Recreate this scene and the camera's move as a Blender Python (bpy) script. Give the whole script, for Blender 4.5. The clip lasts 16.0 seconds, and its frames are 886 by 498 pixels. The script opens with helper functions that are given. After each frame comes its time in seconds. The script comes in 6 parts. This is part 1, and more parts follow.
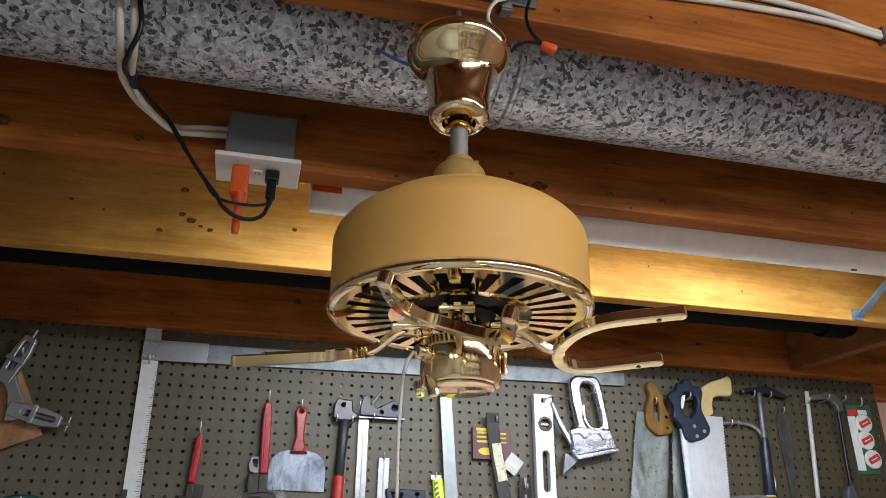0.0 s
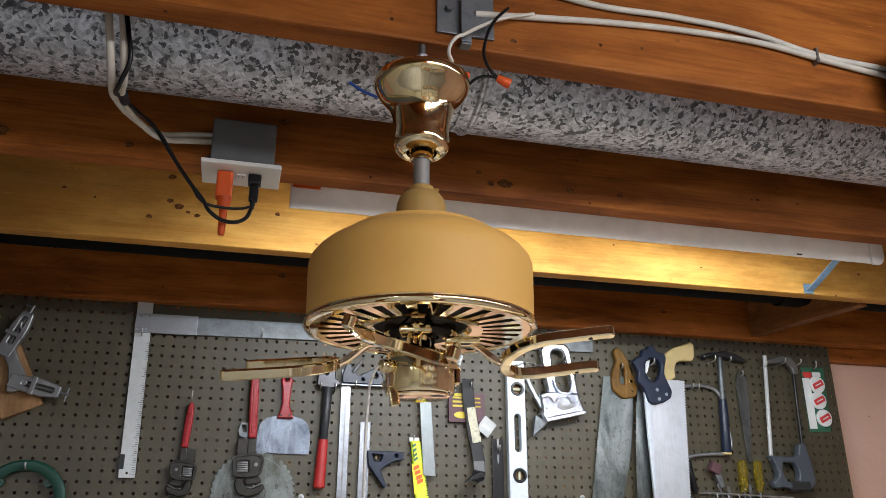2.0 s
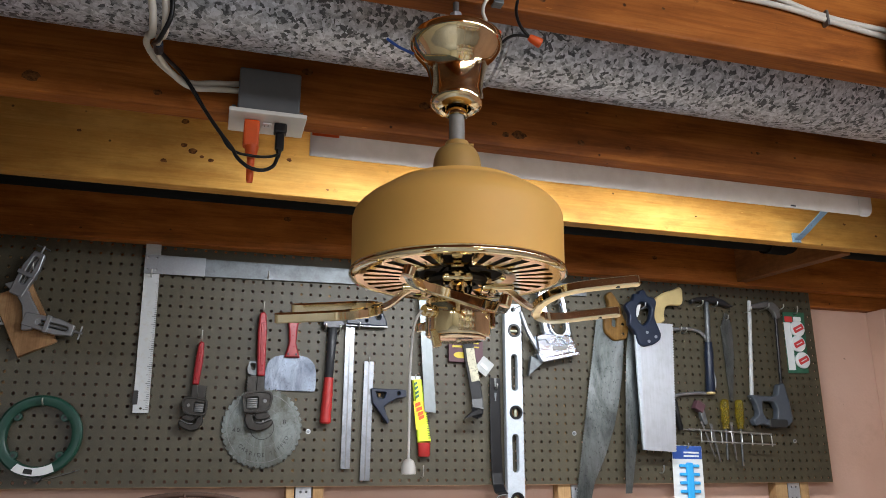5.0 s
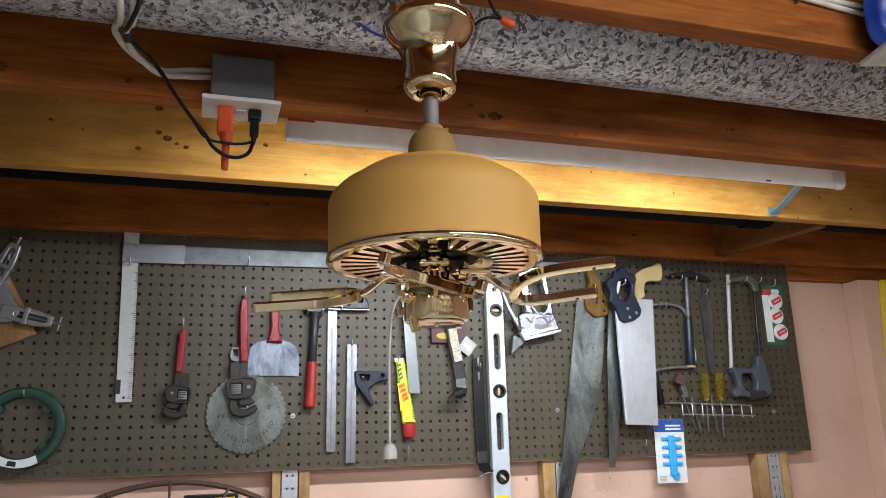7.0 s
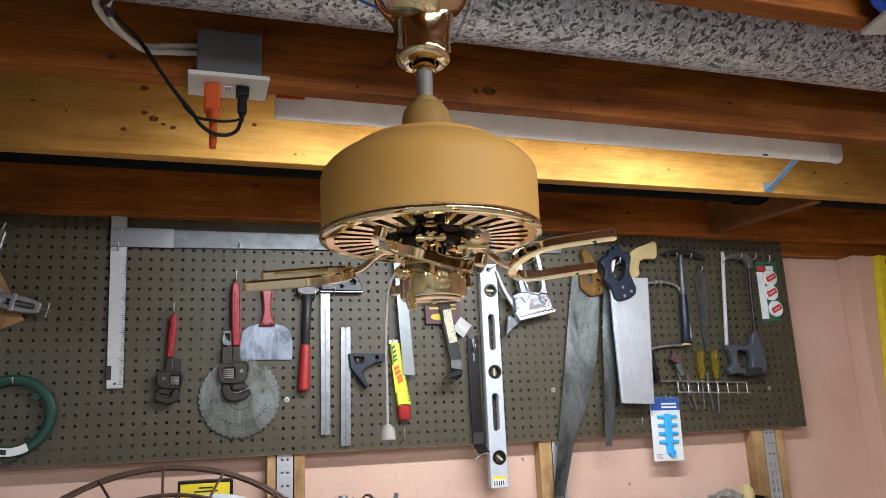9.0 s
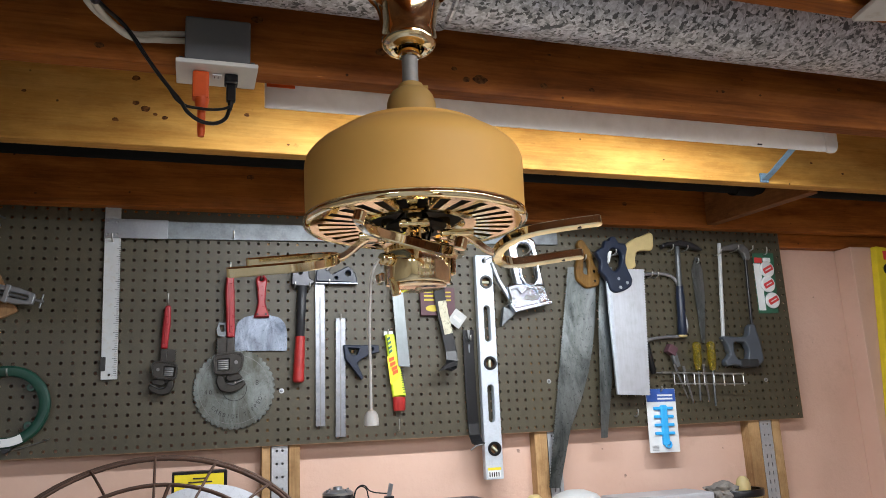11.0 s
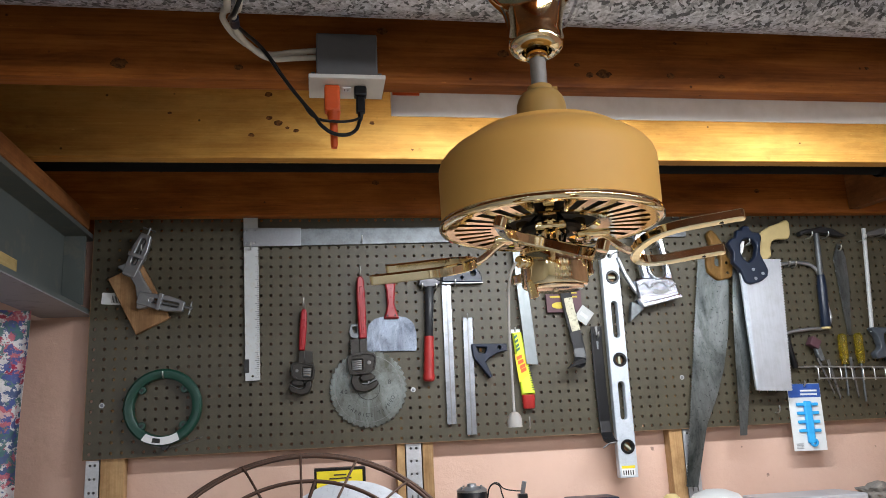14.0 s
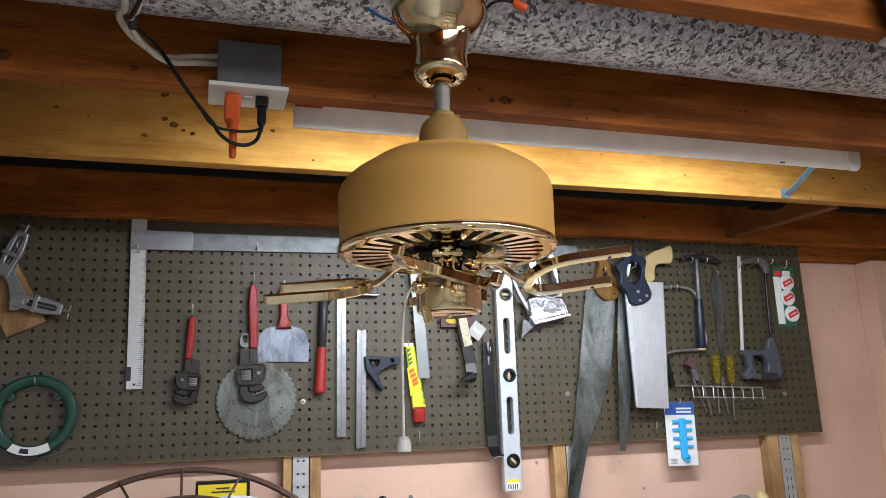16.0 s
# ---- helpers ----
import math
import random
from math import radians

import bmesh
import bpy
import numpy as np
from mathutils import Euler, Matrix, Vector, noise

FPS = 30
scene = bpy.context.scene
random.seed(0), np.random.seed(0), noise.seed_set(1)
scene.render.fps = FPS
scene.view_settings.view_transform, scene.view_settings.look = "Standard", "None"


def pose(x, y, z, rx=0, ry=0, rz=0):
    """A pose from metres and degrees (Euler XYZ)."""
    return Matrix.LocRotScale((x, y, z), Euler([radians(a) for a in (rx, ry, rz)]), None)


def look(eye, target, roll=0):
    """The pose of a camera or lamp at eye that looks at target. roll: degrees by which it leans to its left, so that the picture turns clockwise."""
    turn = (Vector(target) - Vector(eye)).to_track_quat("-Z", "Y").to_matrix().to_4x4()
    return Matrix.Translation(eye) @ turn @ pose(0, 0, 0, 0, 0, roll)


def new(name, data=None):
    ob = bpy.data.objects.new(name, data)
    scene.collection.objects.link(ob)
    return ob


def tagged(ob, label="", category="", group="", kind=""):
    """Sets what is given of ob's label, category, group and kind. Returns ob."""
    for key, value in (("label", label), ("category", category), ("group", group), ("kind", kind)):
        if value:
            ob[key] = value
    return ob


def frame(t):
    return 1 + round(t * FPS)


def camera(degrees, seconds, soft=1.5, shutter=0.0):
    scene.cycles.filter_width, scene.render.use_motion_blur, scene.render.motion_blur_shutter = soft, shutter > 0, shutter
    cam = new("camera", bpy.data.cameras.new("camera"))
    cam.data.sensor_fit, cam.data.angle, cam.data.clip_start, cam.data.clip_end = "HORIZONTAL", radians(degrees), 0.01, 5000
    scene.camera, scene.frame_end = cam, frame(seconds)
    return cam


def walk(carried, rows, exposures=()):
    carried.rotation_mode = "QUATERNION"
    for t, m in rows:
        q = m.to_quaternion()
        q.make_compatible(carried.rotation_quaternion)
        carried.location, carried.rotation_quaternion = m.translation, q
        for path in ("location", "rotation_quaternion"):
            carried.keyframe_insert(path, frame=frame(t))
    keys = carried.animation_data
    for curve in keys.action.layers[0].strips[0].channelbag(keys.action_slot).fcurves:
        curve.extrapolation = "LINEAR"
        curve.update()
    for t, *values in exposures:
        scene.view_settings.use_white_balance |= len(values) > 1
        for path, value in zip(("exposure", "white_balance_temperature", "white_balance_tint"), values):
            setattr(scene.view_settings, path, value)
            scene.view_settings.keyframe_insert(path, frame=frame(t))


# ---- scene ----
cam = camera(59.6, 16.0, soft=0.5)
PATH = [
    (0, (0.058, 0.395, 1.349), (0.498, 2.168, 2.164), 0.2),
    (0.5, (0.05, 0.391, 1.376), (0.496, 2.167, 2.179), 0.3),
    (1, (0.027, 0.381, 1.39), (0.49, 2.166, 2.164), 0.1),
    (1.5, (0.017, 0.356, 1.381), (0.514, 2.152, 2.107), -0.2),
    (2, (0.055, 0.273, 1.386), (0.539, 2.09, 2.07), -0.2),
    (2.5, (0.075, 0.226, 1.379), (0.518, 2.067, 2.021), 0.2),
    (3, (0.04, 0.223, 1.383), (0.5, 2.07, 1.995), 0.1),
    (3.5, (0.002, 0.239, 1.375), (0.517, 2.08, 1.965), -0.2),
    (4, (-0.028, 0.236, 1.377), (0.504, 2.078, 1.947), 0.1),
    (6.5, (-0.013, 0.244, 1.384), (0.581, 2.086, 1.886), -1.1),
    (7, (-0.017, 0.233, 1.386), (0.58, 2.079, 1.872), -1.7),
    (7.5, (-0.023, 0.245, 1.386), (0.582, 2.092, 1.859), -2.1),
    (8, (-0.022, 0.248, 1.386), (0.592, 2.095, 1.848), -2.4),
    (8.5, (-0.018, 0.255, 1.383), (0.599, 2.103, 1.836), -2.6),
    (9, (-0.015, 0.259, 1.383), (0.605, 2.107, 1.827), -2.6),
    (11.5, (0.006, 0.259, 1.373), (0.617, 2.114, 1.801), -2.7),
    (12, (-0.008, 0.256, 1.375), (0.516, 2.136, 1.808), -2.8),
    (12.5, (-0.012, 0.259, 1.372), (0.426, 2.161, 1.805), -2.8),
    (13, (-0.033, 0.257, 1.377), (0.252, 2.188, 1.813), -2.2),
    (13.25, (-0.033, 0.256, 1.375), (0.211, 2.190, 1.8125), -2.2),
    (13.5, (-0.032, 0.255, 1.373), (0.211, 2.191, 1.812), -2.3),
    (14, (-0.019, 0.254, 1.381), (0.307, 2.179, 1.815), -2.8),
    (14.5, (-0.011, 0.257, 1.38), (0.44, 2.158, 1.809), -3.2),
    (15, (-0.014, 0.262, 1.382), (0.489, 2.149, 1.813), -3.0),
    (15.5, (-0.018, 0.254, 1.385), (0.529, 2.128, 1.821), -2.5),
    (16, (-0.02, 0.245, 1.399), (0.563, 2.107, 1.837), -2.0),
]
walk(cam, [(t, look(eye, target, roll)) for t, eye, target, roll in PATH])

# ---- world, light and exposure ----
scene.view_settings.exposure = 0.0
world = bpy.data.worlds.new("world")
scene.world = world
world.use_nodes = True
world.node_tree.nodes["Background"].inputs[0].default_value = (0.05, 0.05, 0.055, 1)
world.node_tree.nodes["Background"].inputs[1].default_value = 0.3


def area(name, m, sx, sy, power, colour):
    li = bpy.data.lights.new(name, "AREA")
    li.shape, li.size, li.size_y, li.energy, li.color = "RECTANGLE", sx, sy, power, colour
    ob = new(name, li)
    ob.matrix_world = m
    return ob


# the strip light on the back of the second joist, and unseen fill tubes added behind the camera
area("strip_light_glow", look((0.73, 1.566, 1.972), (0.73, 1.68, 1.60)), 1.18, 0.03, 17.0, (0.93, 1.0, 1.09))
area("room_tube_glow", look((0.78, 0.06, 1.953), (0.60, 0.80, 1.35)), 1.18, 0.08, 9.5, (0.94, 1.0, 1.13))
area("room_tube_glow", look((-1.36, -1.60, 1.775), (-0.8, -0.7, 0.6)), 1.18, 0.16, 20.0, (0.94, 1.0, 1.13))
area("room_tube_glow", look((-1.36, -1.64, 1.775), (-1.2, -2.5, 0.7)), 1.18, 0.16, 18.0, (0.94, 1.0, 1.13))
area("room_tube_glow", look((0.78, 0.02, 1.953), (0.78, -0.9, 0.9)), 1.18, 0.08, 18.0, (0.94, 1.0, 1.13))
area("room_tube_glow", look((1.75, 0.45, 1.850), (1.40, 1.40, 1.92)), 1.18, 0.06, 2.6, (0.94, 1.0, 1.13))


# ---- materials ----
class Mat:
    """A small builder for node materials."""

    def __init__(self, name, colour=(0.5, 0.5, 0.5), rough=0.5, metal=0.0):
        self.m = bpy.data.materials.new(name)
        self.m.use_nodes = True
        self.t = self.m.node_tree
        self.b = self.t.nodes["Principled BSDF"]
        self.b.inputs["Base Color"].default_value = (*colour, 1)
        self.b.inputs["Roughness"].default_value = rough
        self.b.inputs["Metallic"].default_value = metal
        self.co = self.t.nodes.new("ShaderNodeTexCoord")
        self.rnd = None

    def link(self, a, b):
        self.t.links.new(a, b)

    def coords(self, scale=(1, 1, 1), vary=False):
        mp = self.t.nodes.new("ShaderNodeMapping")
        mp.inputs["Scale"].default_value = scale
        self.link(self.co.outputs["Object"], mp.inputs["Vector"])
        if vary:
            info = self.t.nodes.new("ShaderNodeObjectInfo")
            mul = self.t.nodes.new("ShaderNodeMath")
            mul.operation = "MULTIPLY"
            mul.inputs[1].default_value = 37.0
            self.link(info.outputs["Random"], mul.inputs[0])
            self.link(mul.outputs[0], mp.inputs["Location"])
        return mp.outputs["Vector"]

    def noise(self, vec, scale, detail=4.0, rough=0.6, distort=0.0):
        n = self.t.nodes.new("ShaderNodeTexNoise")
        n.inputs["Scale"].default_value, n.inputs["Detail"].default_value = scale, detail
        n.inputs["Roughness"].default_value, n.inputs["Distortion"].default_value = rough, distort
        self.link(vec, n.inputs["Vector"])
        return n

    def voronoi(self, vec, scale, feature="F1", rnd=1.0):
        n = self.t.nodes.new("ShaderNodeTexVoronoi")
        n.feature = feature
        n.inputs["Scale"].default_value, n.inputs["Randomness"].default_value = scale, rnd
        self.link(vec, n.inputs["Vector"])
        return n

    def ramp(self, fac, stops, interp="LINEAR"):
        r = self.t.nodes.new("ShaderNodeValToRGB")
        r.color_ramp.interpolation = interp
        while len(r.color_ramp.elements) < len(stops):
            r.color_ramp.elements.new(0.5)
        for e, (p, c) in zip(r.color_ramp.elements, stops):
            e.position = p
            e.color = (*c, 1) if len(c) == 3 else c
        self.link(fac, r.inputs["Fac"])
        return r.outputs["Color"]

    def mix(self, fac, a, b, mode="MIX"):
        n = self.t.nodes.new("ShaderNodeMix")
        n.data_type, n.blend_type = "RGBA", mode
        for val, sock in ((fac, n.inputs[0]), (a, n.inputs[6]), (b, n.inputs[7])):
            if isinstance(val, (int, float)):
                sock.default_value = val
            elif isinstance(val, tuple):
                sock.default_value = (*val, 1)
            else:
                self.link(val, sock)
        return n.outputs[2]

    def colour(self, sock):
        self.link(sock, self.b.inputs["Base Color"])

    def rough(self, fac, lo, hi):
        n = self.t.nodes.new("ShaderNodeMapRange")
        n.inputs["To Min"].default_value, n.inputs["To Max"].default_value = lo, hi
        self.link(fac, n.inputs["Value"])
        self.link(n.outputs[0], self.b.inputs["Roughness"])

    def bump(self, height, strength, dist):
        n = self.t.nodes.new("ShaderNodeBump")
        n.inputs["Strength"].default_value, n.inputs["Distance"].default_value = strength, dist
        self.link(height, n.inputs["Height"])
        self.link(n.outputs["Normal"], self.b.inputs["Normal"])


def wood(name, dark, mid, light, along="x", rough=0.55, knots=True, spec=0.15):
    w = Mat(name, mid, rough)
    s = {"x": (1.0, 8, 8), "y": (8, 1.0, 8), "z": (10, 10, 1.0)}[along]
    v = w.coords(s, True)
    g = w.noise(v, 3.2, 6, 0.65, 0.6)
    fine = w.noise(w.coords(tuple(k * 9 if k > 2 else k * 2 for k in s), True), 3.0, 3, 0.5)
    big = w.noise(w.coords((1, 1, 1), True), 2.2, 3, 0.5)
    c = w.ramp(g.outputs["Fac"], [(0.28, dark), (0.5, mid), (0.75, light)])
    c = w.mix(0.18, c, w.ramp(fine.outputs["Fac"], [(0.38, dark), (0.62, light)]), "MIX")
    c = w.mix(0.75, c, w.ramp(big.outputs["Fac"], [(0.32, (0.58, 0.50, 0.44)), (0.66, (1.15, 1.10, 1.05))]), "MULTIPLY")
    blot = w.noise(w.coords((1, 3, 3) if along == "x" else (3, 3, 3), True), 7.0, 5, 0.7)
    c = w.mix(0.6, c, w.ramp(blot.outputs["Fac"], [(0.36, (0.62, 0.55, 0.50)), (0.58, (1.08, 1.07, 1.06))]), "MULTIPLY")
    if knots:
        ks = {"x": (1.7, 5, 5), "y": (5, 1.7, 5), "z": (6, 6, 2.6)}[along]
        warp = w.noise(w.coords((1, 1, 1), True), 30, 2)
        kv = w.voronoi(w.mix(0.015, w.coords(ks, True), warp.outputs["Color"], "ADD"), 1.0)
        kn = w.ramp(kv.outputs["Distance"], [(0.02, (1, 1, 1)), (0.045, (0.25, 0.25, 0.25)), (0.08, (0, 0, 0))])
        c = w.mix(kn, c, tuple(k * 0.30 for k in dark))
        st = w.noise(w.coords((3, 3, 3), True), 9, 4, 0.7)
        c = w.mix(w.ramp(st.outputs["Fac"], [(0.66, (0, 0, 0)), (0.78, (0.7, 0.7, 0.7))]), c, tuple(k * 0.45 for k in dark))
        nail = w.voronoi(w.coords((1, 1, 1), True), 17.0)
        c = w.mix(w.ramp(nail.outputs["Distance"], [(0.030, (0.9, 0.9, 0.9)), (0.060, (0, 0, 0))]), c, tuple(k * 0.12 for k in dark))
        scuff = w.noise(w.coords({"x": (1, 7, 7), "y": (7, 1, 7), "z": (7, 7, 1)}[along], True), 26, 3, 0.7)
        c = w.mix(w.ramp(scuff.outputs["Fac"], [(0.70, (0, 0, 0)), (0.76, (0.55, 0.55, 0.55))]), c, tuple(min(1, k * 1.5) for k in light))
    w.colour(c)
    w.b.inputs["Specular IOR Level"].default_value = spec
    w.bump(fine.outputs["Fac"], 0.35, 0.002)
    return w.m


def steel(name, colour, rough=0.35, metal=0.9, stain=(0.25, 0.2, 0.15), amount=0.4, scale=40, brush=None):
    s = Mat(name, colour, rough, metal)
    n = s.noise(s.coords((1, 1, 1), True), scale, 5, 0.7)
    n2 = s.noise(s.coords(brush or (1, 1, 1), True), scale * 5, 3, 0.6)
    c = s.mix(s.ramp(n.outputs["Fac"], [(0.45, (0, 0, 0)), (0.75, (amount,) * 3)]), tuple(colour), tuple(stain))
    c = s.mix(0.25, c, s.ramp(n2.outputs["Fac"], [(0.3, tuple(k * 0.7 for k in colour)), (0.7, tuple(min(1, k * 1.15) for k in colour))]))
    s.colour(c)
    s.rough(n.outputs["Fac"], rough * 0.7, min(1, rough * 1.5))
    s.bump(n2.outputs["Fac"], 0.12, 0.0008)
    return s.m


def stained(name, base, dark, rough, metal, scale):
    """Old steel with soft cloudy stains and fine pits."""
    s = Mat(name, base, rough, metal)
    cloud = s.noise(s.coords((1, 1, 0.45), True), scale, 6, 0.7, 0.8)
    pit = s.noise(s.coords((1, 1, 1), True), scale * 16, 3, 0.7)
    c = s.ramp(cloud.outputs["Fac"], [(0.34, dark), (0.50, tuple((a + b) / 2 for a, b in zip(base, dark))), (0.64, base)])
    c = s.mix(s.ramp(pit.outputs["Fac"], [(0.58, (0, 0, 0)), (0.70, (0.75, 0.75, 0.75))]), c, tuple(k * 0.5 for k in dark))
    s.colour(c)
    s.rough(cloud.outputs["Fac"], min(1, rough * 1.5), rough * 0.75)
    s.bump(pit.outputs["Fac"], 0.10, 0.0006)
    return s.m


def paint(name, colour, rough=0.5, vary=0.15, scale=18, bump=0.1, spec=0.4, dirt=None):
    p = Mat(name, colour, rough)
    n = p.noise(p.coords((1, 1, 1), True), scale, 5, 0.65)
    f = p.noise(p.coords((1, 1, 1), True), scale * 14, 3, 0.6)
    c = p.ramp(n.outputs["Fac"], [(0.3, tuple(k * (1 - vary) for k in colour)), (0.7, tuple(min(1, k * (1 + vary * 0.6)) for k in colour))])
    if dirt:
        d = p.noise(p.coords((1, 1, 1), True), scale * 2.6, 6, 0.75)
        c = p.mix(p.ramp(d.outputs["Fac"], [(0.53, (0, 0, 0)), (0.66, (0.85, 0.85, 0.85))]), c, tuple(dirt))
    p.colour(c)
    p.rough(n.outputs["Fac"], rough * 0.8, min(1, rough * 1.25))
    p.b.inputs["Specular IOR Level"].default_value = spec
    p.bump(f.outputs["Fac"], bump, 0.001)
    return p.m


M = {}
M["joist"] = wood("joist_wood", (0.16, 0.044, 0.008), (0.34, 0.110, 0.019), (0.50, 0.185, 0.038))
# same joist wood, paler: the strip light's brightness is put into the colour
M["joist_lit"] = wood("joist_wood_lit", (0.43, 0.200, 0.038), (0.57, 0.310, 0.073), (0.66, 0.405, 0.118))
M["cross_wood"] = wood("cross_wood", (0.15, 0.055, 0.018), (0.26, 0.105, 0.035), (0.36, 0.16, 0.06), "y")
M["subfloor"] = wood("subfloor_wood", (0.10, 0.04, 0.015), (0.17, 0.07, 0.025), (0.24, 0.11, 0.04), "x")
M["stud"] = wood("stud_wood", (0.28, 0.165, 0.075), (0.41, 0.265, 0.13), (0.52, 0.36, 0.19), "z")
M["handle_wood"] = wood("saw_handle_wood", (0.08, 0.04, 0.011), (0.15, 0.082, 0.02), (0.21, 0.12, 0.034), "z", 0.4, False)
M["block"] = wood("block_wood", (0.16, 0.085, 0.04), (0.27, 0.16, 0.08), (0.36, 0.23, 0.12), "z", 0.6, False)

g = Mat("galvanized", (0.5, 0.52, 0.55), 0.4, 0.75)
gv = g.coords((1, 1, 1))
gw = g.noise(gv, 55, 3, 0.6)
gvec = g.mix(0.02, gv, gw.outputs["Color"], "ADD")
v1 = g.voronoi(gvec, 175)
sep = g.t.nodes.new("ShaderNodeSeparateColor")
g.link(v1.outputs["Color"], sep.inputs[0])
gb = g.noise(gv, 42, 4, 0.7)
gadd = g.t.nodes.new("ShaderNodeMath")
gadd.operation = "ADD"
g.link(sep.outputs[0], gadd.inputs[0])
g.link(gb.outputs["Fac"], gadd.inputs[1])
ghalf = g.t.nodes.new("ShaderNodeMath")
ghalf.operation = "MULTIPLY"
ghalf.inputs[1].default_value = 0.6
g.link(gadd.outputs[0], ghalf.inputs[0])
spang = g.ramp(ghalf.outputs[0], [(0.0, (0.07, 0.075, 0.085)), (0.40, (0.13, 0.138, 0.152)), (0.45, (0.34, 0.36, 0.39)), (0.60, (0.52, 0.55, 0.60)), (1.0, (0.78, 0.81, 0.87))])
v2 = g.voronoi(gvec, 150)
sp2 = g.ramp(v2.outputs["Distance"], [(0.12, (0.50, 0.50, 0.53)), (0.55, (1.12, 1.12, 1.12))])
g.colour(g.mix(0.6, spang, sp2, "MULTIPLY"))
g.rough(sep.outputs[1], 0.36, 0.6)
g.bump(gb.outputs["Fac"], 0.15, 0.004)
M["galv"] = g.m

br = Mat("polished_brass", (0.86, 0.60, 0.27), 0.07, 1.0)
bn = br.noise(br.coords((1, 1, 1)), 24, 4, 0.6)
br.colour(br.ramp(bn.outputs["Fac"], [(0.3, (0.95, 0.78, 0.46)), (0.7, (0.99, 0.86, 0.60))]))
br.rough(bn.outputs["Fac"], 0.04, 0.13)
M["brass"] = br.m
# brass with a pinkish reflection put into its base colour
br2 = Mat("brass_pink_reflect", (0.88, 0.58, 0.36), 0.1, 1.0)
bn2 = br2.noise(br2.coords((1, 1, 1)), 30, 4, 0.6)
br2.colour(br2.ramp(bn2.outputs["Fac"], [(0.3, (0.94, 0.73, 0.50)), (0.7, (0.98, 0.81, 0.62))]))
br2.rough(bn2.outputs["Fac"], 0.06, 0.2)
M["brass_pink_reflect"] = br2.m
M["cream"] = paint("mustard_enamel", (0.70, 0.40, 0.105), 0.55, 0.06, 6, 0.05, 0.3)
M["cream_dull"] = paint("mustard_plastic", (0.42, 0.26, 0.08), 0.55, 0.08, 9, 0.05, 0.3)
M["rod"] = steel("rod_steel", (0.30, 0.29, 0.27), 0.6, 0.4, (0.16, 0.14, 0.12), 0.5, 60, (1, 1, 0.1))
M["black"] = paint("black_plastic", (0.008, 0.008, 0.009), 0.30, 0.2, 40, 0.1, 0.3)
M["blackrubber"] = paint("black_rubber", (0.018, 0.018, 0.018), 0.65, 0.2, 40)
M["darkmotor"] = paint("dark_motor", (0.02, 0.016, 0.012), 0.5, 0.3, 60)
M["white_plastic"] = paint("white_plastic", (0.72, 0.70, 0.65), 0.4, 0.05, 20, 0.04)
M["white_cable"] = paint("white_cable", (0.62, 0.58, 0.50), 0.5, 0.14, 30, 0.06)
M["fixture"] = paint("white_enamel", (0.62, 0.62, 0.61), 0.35, 0.05, 14, 0.03, 0.4, (0.50, 0.48, 0.44))
M["grey_box"] = paint("grey_box_paint", (0.125, 0.125, 0.125), 0.5, 0.1, 20, 0.1)
M["orange"] = paint("orange_plastic", (0.72, 0.10, 0.015), 0.45, 0.12, 40)
M["red"] = paint("red_paint", (0.34, 0.020, 0.018), 0.4, 0.2, 40, 0.1, 0.45)
M["red_dip"] = paint("red_dip_grip", (0.27, 0.012, 0.017), 0.28, 0.15, 40, 0.08, 0.5)
M["blue"] = paint("blue_plastic", (0.03, 0.09, 0.36), 0.45, 0.15, 40)
M["navy"] = paint("navy_plastic", (0.009, 0.015, 0.032), 0.32, 0.2, 50, 0.1, 0.35)
M["skyblue"] = paint("sky_blue_plastic", (0.04, 0.40, 0.82), 0.35, 0.08, 40)
M["green"] = paint("green_plastic", (0.006, 0.046, 0.030), 0.4, 0.15, 30, 0.08)
M["yellow"] = paint("yellow_plastic", (0.78, 0.62, 0.03), 0.4, 0.1, 30)
M["amber"] = Mat("amber_acetate", (0.55, 0.42, 0.02), 0.16).m
M["amber"].node_tree.nodes["Principled BSDF"].inputs["Transmission Weight"].default_value = 0.85
M["dim_yellow"] = paint("faded_yellow_print", (0.50, 0.38, 0.02), 0.45, 0.2, 60)
M["lime"] = paint("lime_print", (0.66, 0.80, 0.05), 0.4, 0.08, 40)
M["maroon"] = paint("maroon_card", (0.085, 0.035, 0.045), 0.55, 0.2, 40)
M["buff"] = paint("buff_plastic", (0.48, 0.37, 0.17), 0.45, 0.12, 30)
M["creampaint"] = paint("cream_chipped", (0.52, 0.49, 0.36), 0.5, 0.2, 60, 0.2, 0.4, (0.04, 0.04, 0.04))
M["card_white"] = paint("white_card", (0.72, 0.74, 0.74), 0.45, 0.05, 30)
M["card_green"] = paint("green_card", (0.03, 0.12, 0.07), 0.45, 0.15, 30)
M["ink"] = paint("black_ink", (0.02, 0.02, 0.02), 0.6, 0.1, 50)
M["redprint"] = paint("red_print", (0.62, 0.05, 0.05), 0.45, 0.15, 60)
M["steel"] = steel("tool_steel", (0.20, 0.215, 0.225), 0.50, 0.9, (0.08, 0.08, 0.08), 0.7)
M["steel_bright"] = steel("bright_steel", (0.27, 0.285, 0.31), 0.32, 1.0, (0.10, 0.10, 0.11), 0.8, 34)
M["knife_steel"] = stained("knife_steel", (0.22, 0.25, 0.30), (0.06, 0.07, 0.09), 0.34, 0.9, 22)
M["steel_dark"] = steel("dark_steel", (0.20, 0.20, 0.20), 0.42, 0.8, (0.10, 0.07, 0.05), 0.6)
